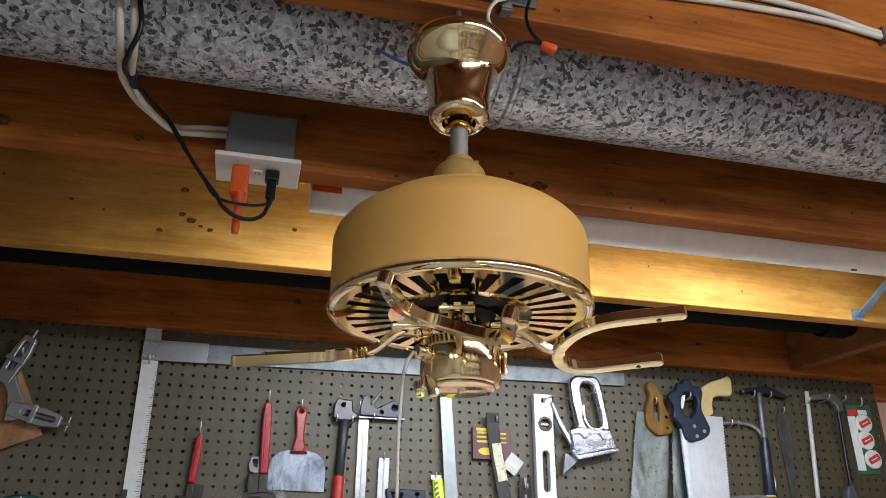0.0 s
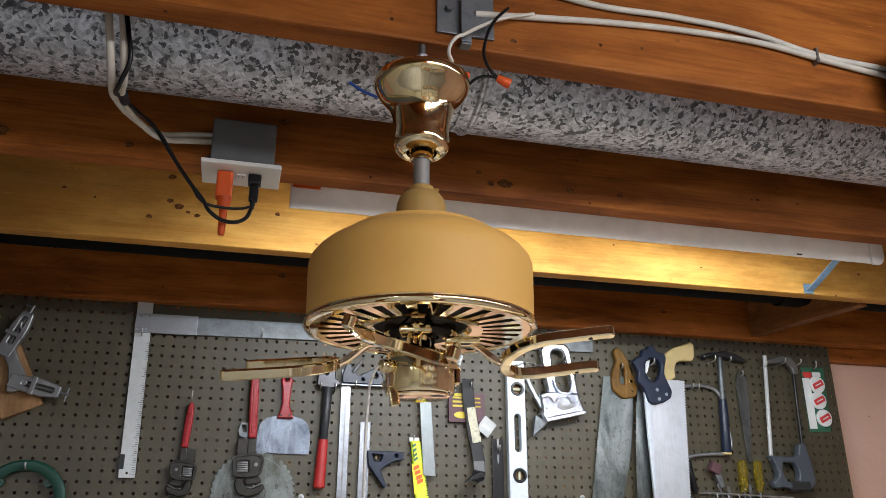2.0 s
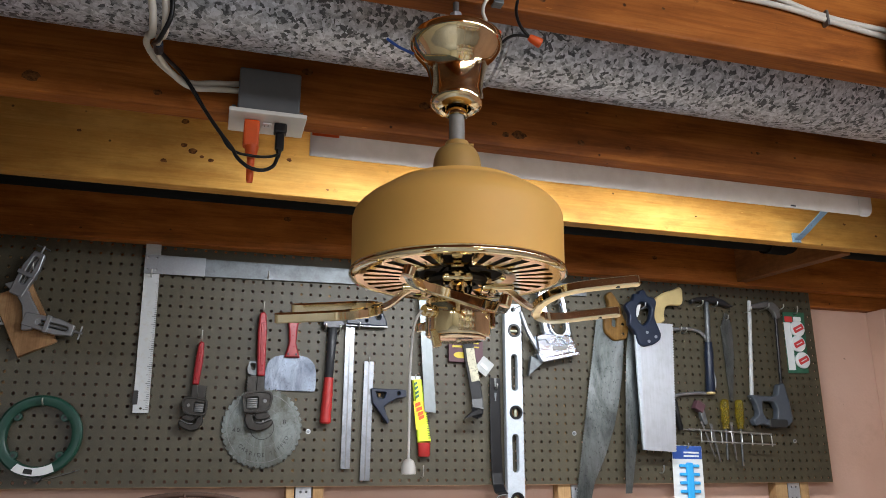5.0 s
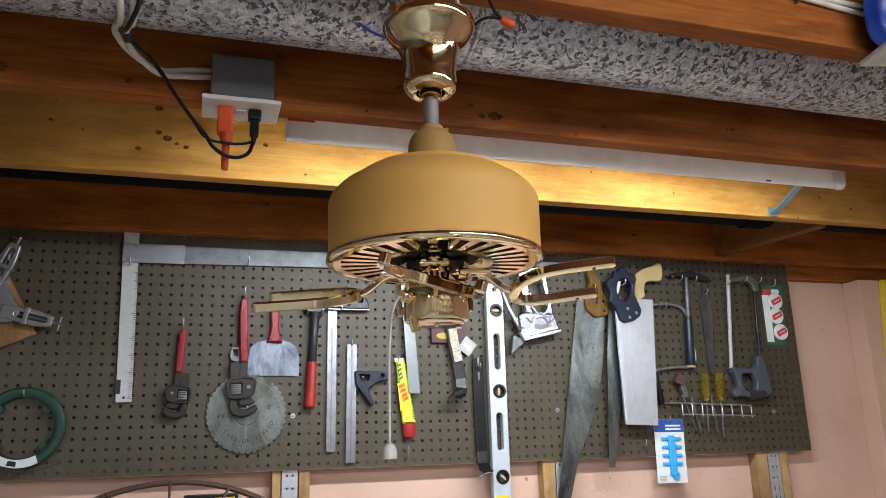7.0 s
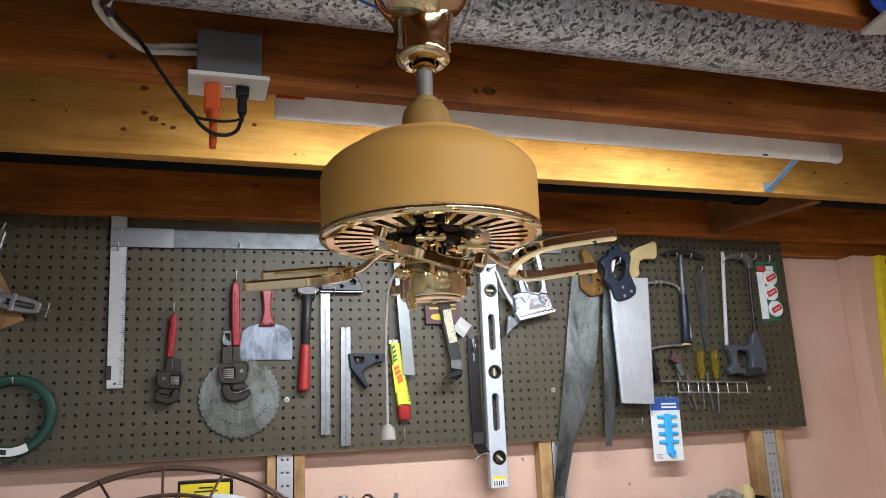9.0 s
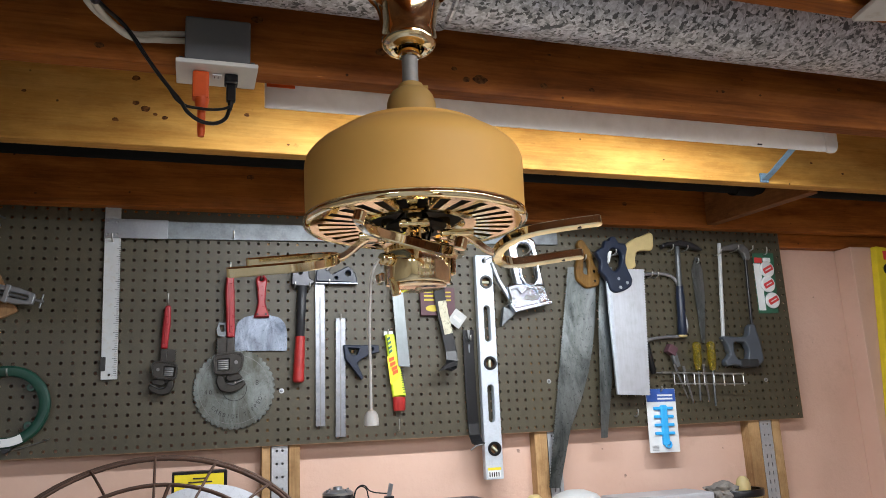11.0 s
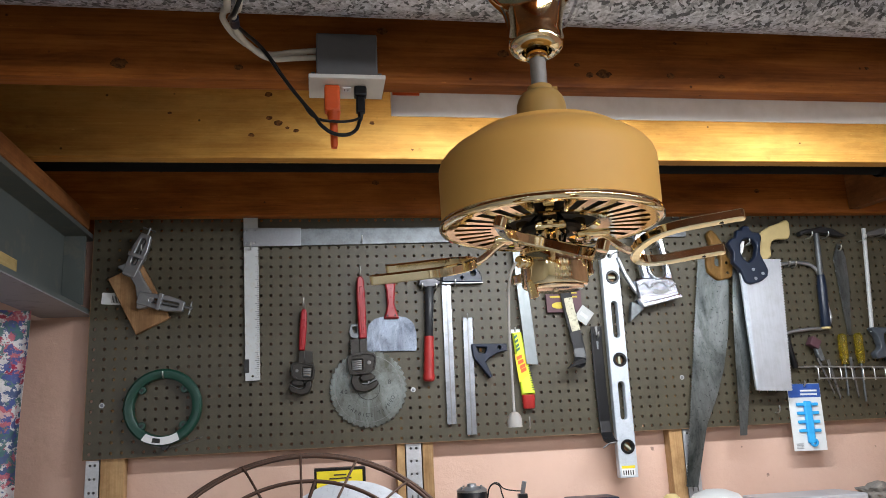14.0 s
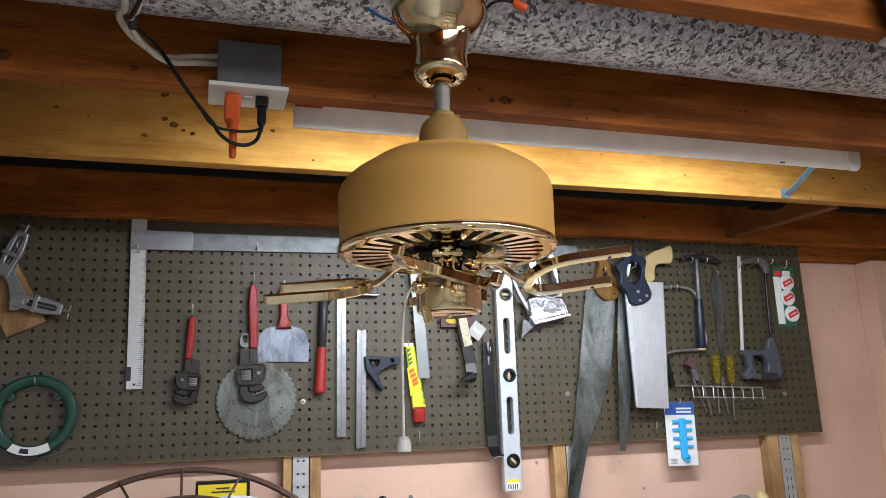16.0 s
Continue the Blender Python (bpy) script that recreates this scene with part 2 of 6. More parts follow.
M["saw_steel"] = stained("saw_steel", (0.26, 0.285, 0.285), (0.045, 0.055, 0.052), 0.30, 0.9, 9)
M["saw_bright"] = steel("saw_bright", (0.58, 0.61, 0.66), 0.32, 0.62, (0.34, 0.37, 0.37), 0.5, 30, (1, 1, 0.06))
M["iron_dark"] = steel("hammer_iron", (0.055, 0.055, 0.06), 0.34, 0.85, (0.03, 0.03, 0.03), 0.6, 60)
M["shaft_grey"] = paint("shaft_grey", (0.022, 0.023, 0.026), 0.36, 0.2, 50, 0.1, 0.3)
M["iron"] = steel("wrench_iron", (0.040, 0.037, 0.033), 0.30, 0.6, (0.010, 0.008, 0.006), 1.0, 70)
M["alu"] = steel("aluminium", (0.38, 0.395, 0.42), 0.36, 0.9, (0.42, 0.42, 0.42), 0.3, 40)
M["level_alu"] = steel("level_aluminium", (0.55, 0.60, 0.66), 0.42, 0.35, (0.30, 0.32, 0.34), 0.5, 50)
M["vial"] = paint("pale_vial", (0.52, 0.52, 0.38), 0.2, 0.05, 30)
M["rule"] = paint("rule_white", (0.46, 0.475, 0.48), 0.4, 0.08, 30, 0.05, 0.5, (0.42, 0.40, 0.36))
M["chrome"] = steel("chrome", (0.70, 0.76, 0.88), 0.13, 1.0, (0.40, 0.45, 0.55), 0.5, 60)
M["strut"] = steel("zinc_strut", (0.50, 0.51, 0.53), 0.45, 0.6, (0.3, 0.28, 0.25), 0.35, 40)
M["blade_disc"] = stained("saw_disc", (0.21, 0.235, 0.23), (0.07, 0.07, 0.055), 0.34, 0.85, 16)
M["rule_steel"] = steel("rule_steel", (0.21, 0.23, 0.235), 0.42, 0.85, (0.15, 0.165, 0.165), 0.5, 30, (1, 1, 0.1))
M["hook"] = steel("zinc_hook", (0.55, 0.55, 0.54), 0.3, 0.9)
M["wire_rust"] = steel("brown_wire", (0.07, 0.038, 0.026), 0.5, 0.5, (0.14, 0.06, 0.03), 0.6, 50)
M["beam"] = paint("beam_paint", (0.085, 0.10, 0.095), 0.5, 0.15, 8, 0.12, 0.4, (0.12, 0.12, 0.10))
# paler grey for the underside of the lower flange
M["beam_low"] = paint("beam_paint_pale", (0.24, 0.235, 0.25), 0.45, 0.12, 8, 0.12, 0.4, (0.14, 0.13, 0.12))
M["strip_wood"] = wood("strip_wood", (0.40, 0.31, 0.12), (0.50, 0.40, 0.18), (0.58, 0.48, 0.25), "y", 0.6, False)
M["blue_tape"] = paint("blue_steel_strap", (0.16, 0.27, 0.38), 0.45, 0.2, 50, 0.1, 0.4, (0.08, 0.09, 0.10))
M["bagblue"] = paint("blue_bag", (0.015, 0.05, 0.30), 0.3, 0.2, 20)
M["concrete"] = paint("floor_concrete", (0.52, 0.51, 0.48), 0.75, 0.18, 3, 0.3, 0.3, (0.30, 0.29, 0.26))
M["offwhite"] = paint("offwhite_wall", (0.74, 0.70, 0.56), 0.7, 0.08, 3, 0.2, 0.3)
M["pipe"] = paint("black_pipe", (0.006, 0.006, 0.006), 0.7, 0.2, 12, 0.1, 0.12)
M["bench"] = wood("bench_wood", (0.42, 0.36, 0.28), (0.56, 0.50, 0.41), (0.66, 0.60, 0.52), "x")
M["paper"] = paint("white_disc", (0.44, 0.45, 0.48), 0.5, 0.06, 30, 0.06, 0.3, (0.32, 0.32, 0.34))

wl = Mat("salmon_wall", (0.66, 0.40, 0.28), 0.75)
wn = wl.noise(wl.coords(), 2.4, 5, 0.6)
wf = wl.noise(wl.coords(), 60, 4, 0.65)
wc = wl.ramp(wn.outputs["Fac"], [(0.3, (0.58, 0.375, 0.285)), (0.7, (0.68, 0.465, 0.37))])
wd = wl.noise(wl.coords(), 34, 2, 0.5)
wc = wl.mix(wl.ramp(wd.outputs["Fac"], [(0.76, (0, 0, 0)), (0.79, (0.7, 0.7, 0.7))]), wc, (0.16, 0.10, 0.08))
ws = wl.noise(wl.coords(), 7, 5, 0.7)
wc = wl.mix(wl.ramp(ws.outputs["Fac"], [(0.58, (0, 0, 0)), (0.80, (0.45, 0.45, 0.45))]), wc, (0.42, 0.27, 0.19))
wl.colour(wc)
wl.bump(wf.outputs["Fac"], 0.35, 0.004)
M["wall"] = wl.m

pg = Mat("hardboard", (0.10, 0.075, 0.042), 0.5)
pn = pg.noise(pg.coords(), 5, 4, 0.6)
pf = pg.noise(pg.coords(), 420, 3, 0.7)
pc = pg.ramp(pn.outputs["Fac"], [(0.3, (0.042, 0.035, 0.020)), (0.7, (0.066, 0.056, 0.033))])
pg.colour(pg.mix(0.4, pc, pg.ramp(pf.outputs["Fac"], [(0.3, (0.024, 0.019, 0.010)), (0.7, (0.100, 0.085, 0.050))])))
pg.b.inputs["Specular IOR Level"].default_value = 0.45
pg.bump(pf.outputs["Fac"], 0.12, 0.0004)
M["peg"] = pg.m
M["edge"] = paint("hardboard_edge", (0.26, 0.14, 0.07), 0.7, 0.2, 40)

# printed cotton with red, blue and green flowers
cu = Mat("floral_cotton", (0.7, 0.68, 0.66), 0.8)
cv = cu.coords((1, 0.35, 1))
cw = cu.noise(cv, 34, 4, 0.65)
cvec = cu.mix(0.09, cv, cw.outputs["Color"], "ADD")
base = (0.76, 0.74, 0.74)
col = cu.mix(0.0, base, base)
for k, (sc, lim, tint, off) in enumerate(((26, 0.46, (0.07, 0.11, 0.24), 0.0), (31, 0.36, (0.10, 0.20, 0.20), 0.45), (17, 0.40, (0.58, 0.16, 0.20), 0.31),
                                          (17, 0.24, (0.72, 0.50, 0.50), 0.31), (34, 0.33, (0.10, 0.13, 0.34), 0.67), (22, 0.20, (0.40, 0.04, 0.08), 0.12))):
    mp = cu.t.nodes.new("ShaderNodeMapping")
    mp.inputs["Location"].default_value = (off, off * 2, off * 3)
    mp.inputs["Scale"].default_value = (1, 1, 0.75)
    cu.link(cvec, mp.inputs["Vector"])
    vv = cu.voronoi(mp.outputs["Vector"], sc)
    col = cu.mix(cu.ramp(vv.outputs["Distance"], [(lim - 0.02, (0.95,) * 3), (lim + 0.03, (0, 0, 0))]), col, tint)
cl2 = cu.noise(cv, 90, 3, 0.6)
col = cu.mix(0.5, col, cu.ramp(cl2.outputs["Fac"], [(0.3, (0.6, 0.6, 0.62)), (0.7, (1.1, 1.1, 1.1))]), "MULTIPLY")
cu.colour(col)
cu.b.inputs["Specular IOR Level"].default_value = 0.1
M["floral"] = cu.m

glow = Mat("tube_glow", (1, 1, 1), 0.5)
glow.b.inputs["Emission Color"].default_value = (1.0, 0.93, 0.75, 1)
glow.b.inputs["Emission Strength"].default_value = 10.0
M["glow"] = glow.m
df = Mat("milky_diffuser", (0.66, 0.65, 0.63), 0.35)
dn = df.noise(df.coords(), 30, 4, 0.6)
df.colour(df.ramp(dn.outputs["Fac"], [(0.3, (0.60, 0.58, 0.55)), (0.7, (0.70, 0.69, 0.67))]))
tl = df.t.nodes.new("ShaderNodeBsdfTranslucent")
tl.inputs["Color"].default_value = (0.62, 0.55, 0.50, 1)
mx = df.t.nodes.new("ShaderNodeMixShader")
mx.inputs[0].default_value = 0.15
df.link(df.b.outputs[0], mx.inputs[1])
df.link(tl.outputs[0], mx.inputs[2])
df.link(mx.outputs[0], df.t.nodes["Material Output"].inputs["Surface"])
M["diffuser"] = df.m


kn_ = Mat("knot_wood", (0.06, 0.025, 0.010), 0.6)
kv_ = kn_.noise(kn_.coords((60, 60, 60), True), 2.5, 3, 0.6)
kn_.colour(kn_.ramp(kv_.outputs["Fac"], [(0.35, (0.055, 0.020, 0.007)), (0.65, (0.20, 0.080, 0.024))]))
kn_.b.inputs["Specular IOR Level"].default_value = 0.08
M["knot"] = kn_.m


# ---- building helpers ----
def origin(ob):
    p = Vector((0, 0, 0))
    while ob is not None:
        p = p + ob.location
        ob = ob.parent
    return p


def thing(name, at, label, category, group="", kind=""):
    """A top-level Empty at the base of a thing."""
    ob = new(name)
    ob.empty_display_size = 0.02
    ob.location = at
    return tagged(ob, label, category, group, kind)


def mesh_object(name, me, material, parent=None, label="", shift=True):
    me.name = name
    me.materials.clear()
    me.materials.append(material)
    ob = new(name, me)
    if parent is not None:
        if shift:
            me.transform(Matrix.Translation(-origin(parent)))
        ob.parent = parent
    if label:
        tagged(ob, label)
    return ob


def part(name, bm, material, parent=None, label="", smooth=False):
    me = bpy.data.meshes.new(name)
    bmesh.ops.recalc_face_normals(bm, faces=bm.faces)
    bm.to_mesh(me)
    bm.free()
    if smooth:
        me.shade_smooth()
        me.set_sharp_from_angle(angle=radians(38))
    return mesh_object(name, me, material, parent, label)


def box(x0, x1, y0, y1, z0, z1, bevel=0.0, m=None):
    bm = bmesh.new()
    bmesh.ops.create_cube(bm, size=1.0)
    bmesh.ops.transform(bm, matrix=Matrix.Translation(((x0 + x1) / 2, (y0 + y1) / 2, (z0 + z1) / 2)) @ Matrix.Diagonal((x1 - x0, y1 - y0, z1 - z0, 1)), verts=bm.verts)
    if bevel:
        bmesh.ops.bevel(bm, geom=bm.edges[:], offset=bevel, segments=2, affect="EDGES", profile=0.6)
    if m is not None:
        bmesh.ops.transform(bm, matrix=m, verts=bm.verts)
    return bm


def lathe(profile, at, seg=48, m=None):
    """Turns (radius, z) pairs about the upright axis through at."""
    bm = bmesh.new()
    rings = []
    for r, z in profile:
        if r < 1e-5:
            rings.append([bm.verts.new((0, 0, z))])
        else:
            rings.append([bm.verts.new((r * math.cos(2 * math.pi * k / seg), r * math.sin(2 * math.pi * k / seg), z)) for k in range(seg)])
    for a, b in zip(rings, rings[1:]):
        for k in range(seg):
            j = (k + 1) % seg
            if len(a) == 1 and len(b) == 1:
                continue
            if len(a) == 1:
                bm.faces.new((a[0], b[j], b[k]))
            elif len(b) == 1:
                bm.faces.new((a[k], a[j], b[0]))
            else:
                bm.faces.new((a[k], a[j], b[j], b[k]))
    bmesh.ops.transform(bm, matrix=Matrix.Translation(at) @ (m or Matrix.Identity(4)), verts=bm.verts)
    return bm


def rod(p, q, r, seg=14, r2=None):
    """A round bar from p to q."""
    p, q = Vector(p), Vector(q)
    d = (q - p).length
    turn = (q - p).to_track_quat("Z", "Y").to_matrix().to_4x4()
    r2 = r if r2 is None else r2
    return lathe([(0, 0), (r * 0.9, 0), (r, r * 0.15), (r2, d - r2 * 0.15), (r2 * 0.9, d), (0, d)], p, seg, turn)


def curve_mesh(cu_data):
    ob = new("outline", cu_data)
    me = bpy.data.meshes.new_from_object(ob.evaluated_get(bpy.context.evaluated_depsgraph_get()))
    bpy.data.objects.remove(ob)
    bpy.data.curves.remove(cu_data)
    return me


def tube(name, pts, r, material, parent=None, label="", res=3, smooth=True):
    """A round wire through pts, gently curved."""
    cu_data = bpy.data.curves.new(name, "CURVE")
    cu_data.dimensions, cu_data.bevel_depth, cu_data.bevel_resolution, cu_data.use_fill_caps = "3D", r, res, True
    if smooth:
        sp = cu_data.splines.new("BEZIER")
        sp.bezier_points.add(len(pts) - 1)
        for b, p in zip(sp.bezier_points, pts):
            b.co, b.handle_left_type, b.handle_right_type = p, "AUTO", "AUTO"
        sp.resolution_u = 8
    else:
        sp = cu_data.splines.new("POLY")
        sp.points.add(len(pts) - 1)
        for b, p in zip(sp.points, pts):
            b.co = (*p, 1)
    me = curve_mesh(cu_data)
    me.shade_smooth()
    return mesh_object(name, me, material, parent, label)


def circle(cx, cz, r, n=28, rz=None):
    rz = r if rz is None else rz
    return [(cx + r * math.cos(2 * math.pi * k / n), cz + rz * math.sin(2 * math.pi * k / n)) for k in range(n)]


def slot(cx, cz, w, h, n=8):
    """An upright slot with round ends."""
    r = w / 2
    out = [(cx + r * math.cos(math.pi * k / n), cz + h / 2 - r + r * math.sin(math.pi * k / n)) for k in range(n + 1)]
    return out + [(cx - r * math.cos(math.pi * k / n), cz - h / 2 + r - r * math.sin(math.pi * k / n)) for k in range(n + 1)]


def rect(x0, x1, z0, z1):
    return [(x0, z0), (x1, z0), (x1, z1), (x0, z1)]


def round_poly(pts, r, n=4):
    """A polygon with its corners rounded off."""
    out = []
    for k, p in enumerate(pts):
        a, b, c = Vector(pts[k - 1]), Vector(p), Vector(pts[(k + 1) % len(pts)])
        u, v = (a - b), (c - b)
        rr = min(r, u.length * 0.45, v.length * 0.45)
        s, e = b + u.normalized() * rr, b + v.normalized() * rr
        for j in range(n + 1):
            t = j / n
            q = s * (1 - t) ** 2 + b * 2 * t * (1 - t) + e * t * t
            out.append((q.x, q.y))
    return out


def plate(name, loops, y0, y1, material, parent=None, label="", bevel=0.0006, m=None):
    """A flat piece on the wall: outlines in x and z (the later ones are holes), from y0 to y1."""
    cu_data = bpy.data.curves.new(name, "CURVE")
    cu_data.dimensions, cu_data.fill_mode = "2D", "BOTH"
    half = (y1 - y0) / 2
    bevel = min(bevel, half * 0.8)
    cu_data.extrude, cu_data.bevel_depth, cu_data.bevel_resolution, cu_data.offset = half - bevel, bevel, 1, -bevel
    for pts in loops:
        sp = cu_data.splines.new("POLY")
        sp.points.add(len(pts) - 1)
        sp.use_cyclic_u = True
        for b, (x, z) in zip(sp.points, pts):
            b.co = (x, z, 0, 1)
    me = curve_mesh(cu_data)
    me.transform(Matrix.Translation((0, (y0 + y1) / 2, 0)) @ Matrix.Rotation(math.pi / 2, 4, "X"))
    if m is not None:
        me.transform(m)
    return mesh_object(name, me, material, parent, label)


def about(x, z, deg, y=2.29):
    """A turn in the plane of the wall about (x, z), clockwise as seen from the room."""
    return Matrix.Translation((x, y, z)) @ Matrix.Rotation(radians(deg), 4, "Y") @ Matrix.Translation((-x, -y, -z))


def sweep(path, w, h, up=(0, 0, 1), ups=None):
    """A flat bar of width w and height h along path."""
    bm = bmesh.new()
    rows_ = []
    for k, p in enumerate(path):
        p = Vector(p)
        d = (Vector(path[min(k + 1, len(path) - 1)]) - Vector(path[max(k - 1, 0)])).normalized()
        u = Vector(ups[k] if ups else up)
        side = d.cross(u).normalized()
        u = side.cross(d).normalized()
        c = 0.25
        ring = []
        for a, b in ((-1, -1 + c), (-1 + c, -1), (1 - c, -1), (1, -1 + c), (1, 1 - c), (1 - c, 1), (-1 + c, 1), (-1, 1 - c)):
            ring.append(bm.verts.new(p + side * (a * w / 2) + u * (b * h / 2)))
        rows_.append(ring)
    for a, b in zip(rows_, rows_[1:]):
        for k in range(8):
            bm.faces.new((a[k], a[(k + 1) % 8], b[(k + 1) % 8], b[k]))
    bm.faces.new(rows_[0])
    bm.faces.new(rows_[-1][::-1])
    return bm


def bezier(p0, p1, p2, p3, n=10):
    out = []
    for k in range(n + 1):
        t = k / n
        out.append(tuple(Vector(p0) * (1 - t) ** 3 + Vector(p1) * 3 * t * (1 - t) ** 2 + Vector(p2) * 3 * t * t * (1 - t) + Vector(p3) * t ** 3))
    return out


# ---- the room ----
JZ, JH = 1.943, 0.235            # underside and depth of the joists
FLOOR = -0.16
XL, XR, YB, YW = -3.2, 2.75, -3.4, 2.345


def setting(name, bm, material, label):
    return tagged(part(name, bm, material), label, name.split("_")[0], kind="structure")


setting("floor", box(XL - 0.2, XR + 0.2, YB - 0.2, YW + 0.2, FLOOR - 0.1, FLOOR), M["concrete"], "grey worn concrete basement floor")
setting("wall_north", box(XL - 0.2, XR + 0.2, YW, YW + 0.2, FLOOR, 1.887), M["wall"], "salmon painted rough masonry basement wall")
setting("wall_east", box(XR, XR + 0.2, YB, YW - 0.002, FLOOR, 1.887), M["wall"], "salmon painted masonry side wall")
setting("wall_west", box(XL - 0.2, XL, YB, YW - 0.002, FLOOR, JZ + JH), M["offwhite"], "off-white painted masonry far side wall")
setting("wall_south", box(XL, XR, YB - 0.2, YB, FLOOR, JZ + JH), M["offwhite"], "off-white painted masonry wall behind")
setting("ceiling", box(XL - 0.2, XR + 0.2, YB - 0.2, YW + 0.2, JZ + JH, JZ + JH + 0.03), M["subfloor"], "brown board subfloor above the joists")
setting("trim_sill_north", box(XL, XR + 0.2, YW - 0.03, YW + 0.15, 1.8875, 1.936, 0.003), M["joist"], "reddish brown sill plate on the wall")
setting("trim_sill_east", box(XR + 0.01, XR + 0.18, YB, YW - 0.032, 1.8875, 1.9425, 0.003), M["cross_wood"], "brown sill plate on the side wall")
setting("trim_rim_east", box(XR + 0.12, XR + 0.16, YB, YW + 0.1, JZ, JZ + JH - 0.002), M["cross_wood"], "brown rim board above the side wall")


def joist(y, z, label, mat, knots=(), x0=XL, x1=XR + 0.118, h=JH):
    bm = box(x0, x1, y, y + 0.038, z, JZ + JH - 0.001, 0.004)
    ob = part("joist", bm, mat)
    for kx, kz, kr in knots:
        kr *= 0.78
        bm = bmesh.new()
        rim, n = [], 14
        for k in range(n):
            a = 2 * math.pi * k / n
            rr = kr * (1 + 0.35 * noise.noise(Vector((kx * 31, kz * 17, k * 0.9))))
            rim.append(bm.verts.new((kx + 1.45 * rr * math.cos(a), y - 0.0003, kz + rr * math.sin(a))))
        mid = bm.verts.new((kx, y - 0.0012, kz))
        for k in range(n):
            bm.faces.new((rim[k], rim[(k + 1) % n], mid))
        part("knot", bm, M["knot"], ob)
    return tagged(ob, label, "joist", "ceiling joists", "structure")


jl = "orange brown wooden ceiling joist with knots and nail holes"
for k in range(-11, -2):
    joist(1.038 + 0.4064 * k, JZ, jl, M["joist"])
joist(1.038, 1.936, jl, M["joist"], ((0.350, 1.957, 0.004), (0.529, 1.977, 0.0025), (0.93, 1.985, 0.003)))
joist(1.405, 1.915, jl, M["joist"], ((0.293, 1.972, 0.009), (0.466, 1.940, 0.011), (0.441, 1.938, 0.006), (0.586, 1.940, 0.0065), (0.681, 1.941, 0.005), (0.093, 2.006, 0.008), (-0.134, 1.936, 0.006),
                                     (0.420, 1.956, 0.0045), (0.966, 1.965, 0.004), (1.014, 1.993, 0.003), (-0.311, 1.938, 0.011), (1.353, 2.041, 0.008), (1.253, 1.995, 0.005), (1.052, 1.965, 0.0025), (0.601, 2.001, 0.003)))
joist(1.850, 1.944, "joist with the strip light's brightness put into its paler colour", M["joist_lit"], ((-0.150, 1.995, 0.0055), (-0.094, 2.023, 0.008), (-0.113, 2.034, 0.006), (-0.056, 2.006, 0.0055), (-0.075, 2.012, 0.004), (0.107, 2.026, 0.005), (-0.318, 2.042, 0.004),
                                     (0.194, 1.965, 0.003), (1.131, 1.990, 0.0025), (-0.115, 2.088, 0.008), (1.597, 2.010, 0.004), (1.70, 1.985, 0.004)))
joist(2.266, 1.931, "reddish brown joist above the perforated board", M["joist"], ((0.146, 2.021, 0.0085), (1.267, 1.998, 0.008), (-0.149, 1.967, 0.0025), (-0.361, 1.954, 0.003), (0.250, 1.975, 0.0025)))
bm = box(1.555, 1.593, 1.889, 2.265, 1.940, 2.12, 0.003, Matrix.Translation((1.574, 2.265, 0)) @ Matrix.Rotation(radians(9), 4, "Z") @ Matrix.Translation((-1.574, -2.265, 0)))
tagged(part("blocking", bm, M["cross_wood"]), "brown cross block between two joists", "blocking", kind="structure")
setting("wall_pier", box(2.130, XR - 0.002, 2.272, YW - 0.001, FLOOR, 1.8865, 0.003), M["wall"], "salmon painted shallow wall pier in the corner")

# round duct in the bay between the first two joists
duct = thing("round_duct", (0.2, 1.25, 2.058), "round galvanized steel duct with flaky spangle", "duct")
R = 0.1015


def pipe_along_x(x0, x1, y, z, r, seg=64):
    return lathe([(r - 0.0015, 0), (r, 0), (r, x1 - x0), (r - 0.0015, x1 - x0)], (x0, y, z), seg, Matrix.Rotation(math.pi / 2, 4, "Y"))


part("duct_section", pipe_along_x(XL + 0.01, 0.365, 1.25, 2.058, R), M["galv"], duct, smooth=True)
part("duct_section", pipe_along_x(0.335, XR + 0.1, 1.25, 2.058, R + 0.0025), M["galv"], duct, smooth=True)
part("duct_bead", lathe([(R + 0.002, 0), (R + 0.006, 0.004), (R + 0.006, 0.008), (R + 0.002, 0.012)], (0.352, 1.25, 2.058), 64, Matrix.Rotation(math.pi / 2, 4, "Y")), M["galv"], duct, smooth=True)
pp = thing("black_pipe", (0, 2.05, 2.012), "black plastic drain pipe under the floor", "pipe")
part("pipe_length", pipe_along_x(XL + 0.01, XR + 0.11, 2.05, 2.012, 0.032, 32), M["pipe"], pp, smooth=True)
part("coupling", pipe_along_x(1.50, 1.57, 2.05, 2.012, 0.038, 32), M["pipe"], pp, smooth=True)

# steel beam at the end of the board
bx = -0.585
beam = thing("steel_beam", (bx - 0.06, 1.0, 1.687), "grey green painted steel I beam", "beam")
prof = [(-0.12, 0), (0, 0), (0, 0.012), (-0.054, 0.016), (-0.054, 0.192), (0, 0.196), (0, 0.207), (-0.12, 0.207), (-0.12, 0.196), (-0.066, 0.192), (-0.066, 0.016), (-0.12, 0.012)]


def beam_bm(prof_, y0, y1):
    bm_ = bmesh.new()
    a = [bm_.verts.new((bx + x, y0, 1.687 + z)) for x, z in prof_]
    b = [bm_.verts.new((bx + x, y1, 1.687 + z)) for x, z in prof_]
    n = len(prof_)
    for k in range(n):
        bm_.faces.new((a[k], a[(k + 1) % n], b[(k + 1) % n], b[k]))
    bm_.faces.new(a)
    bm_.faces.new(b[::-1])
    return bm_


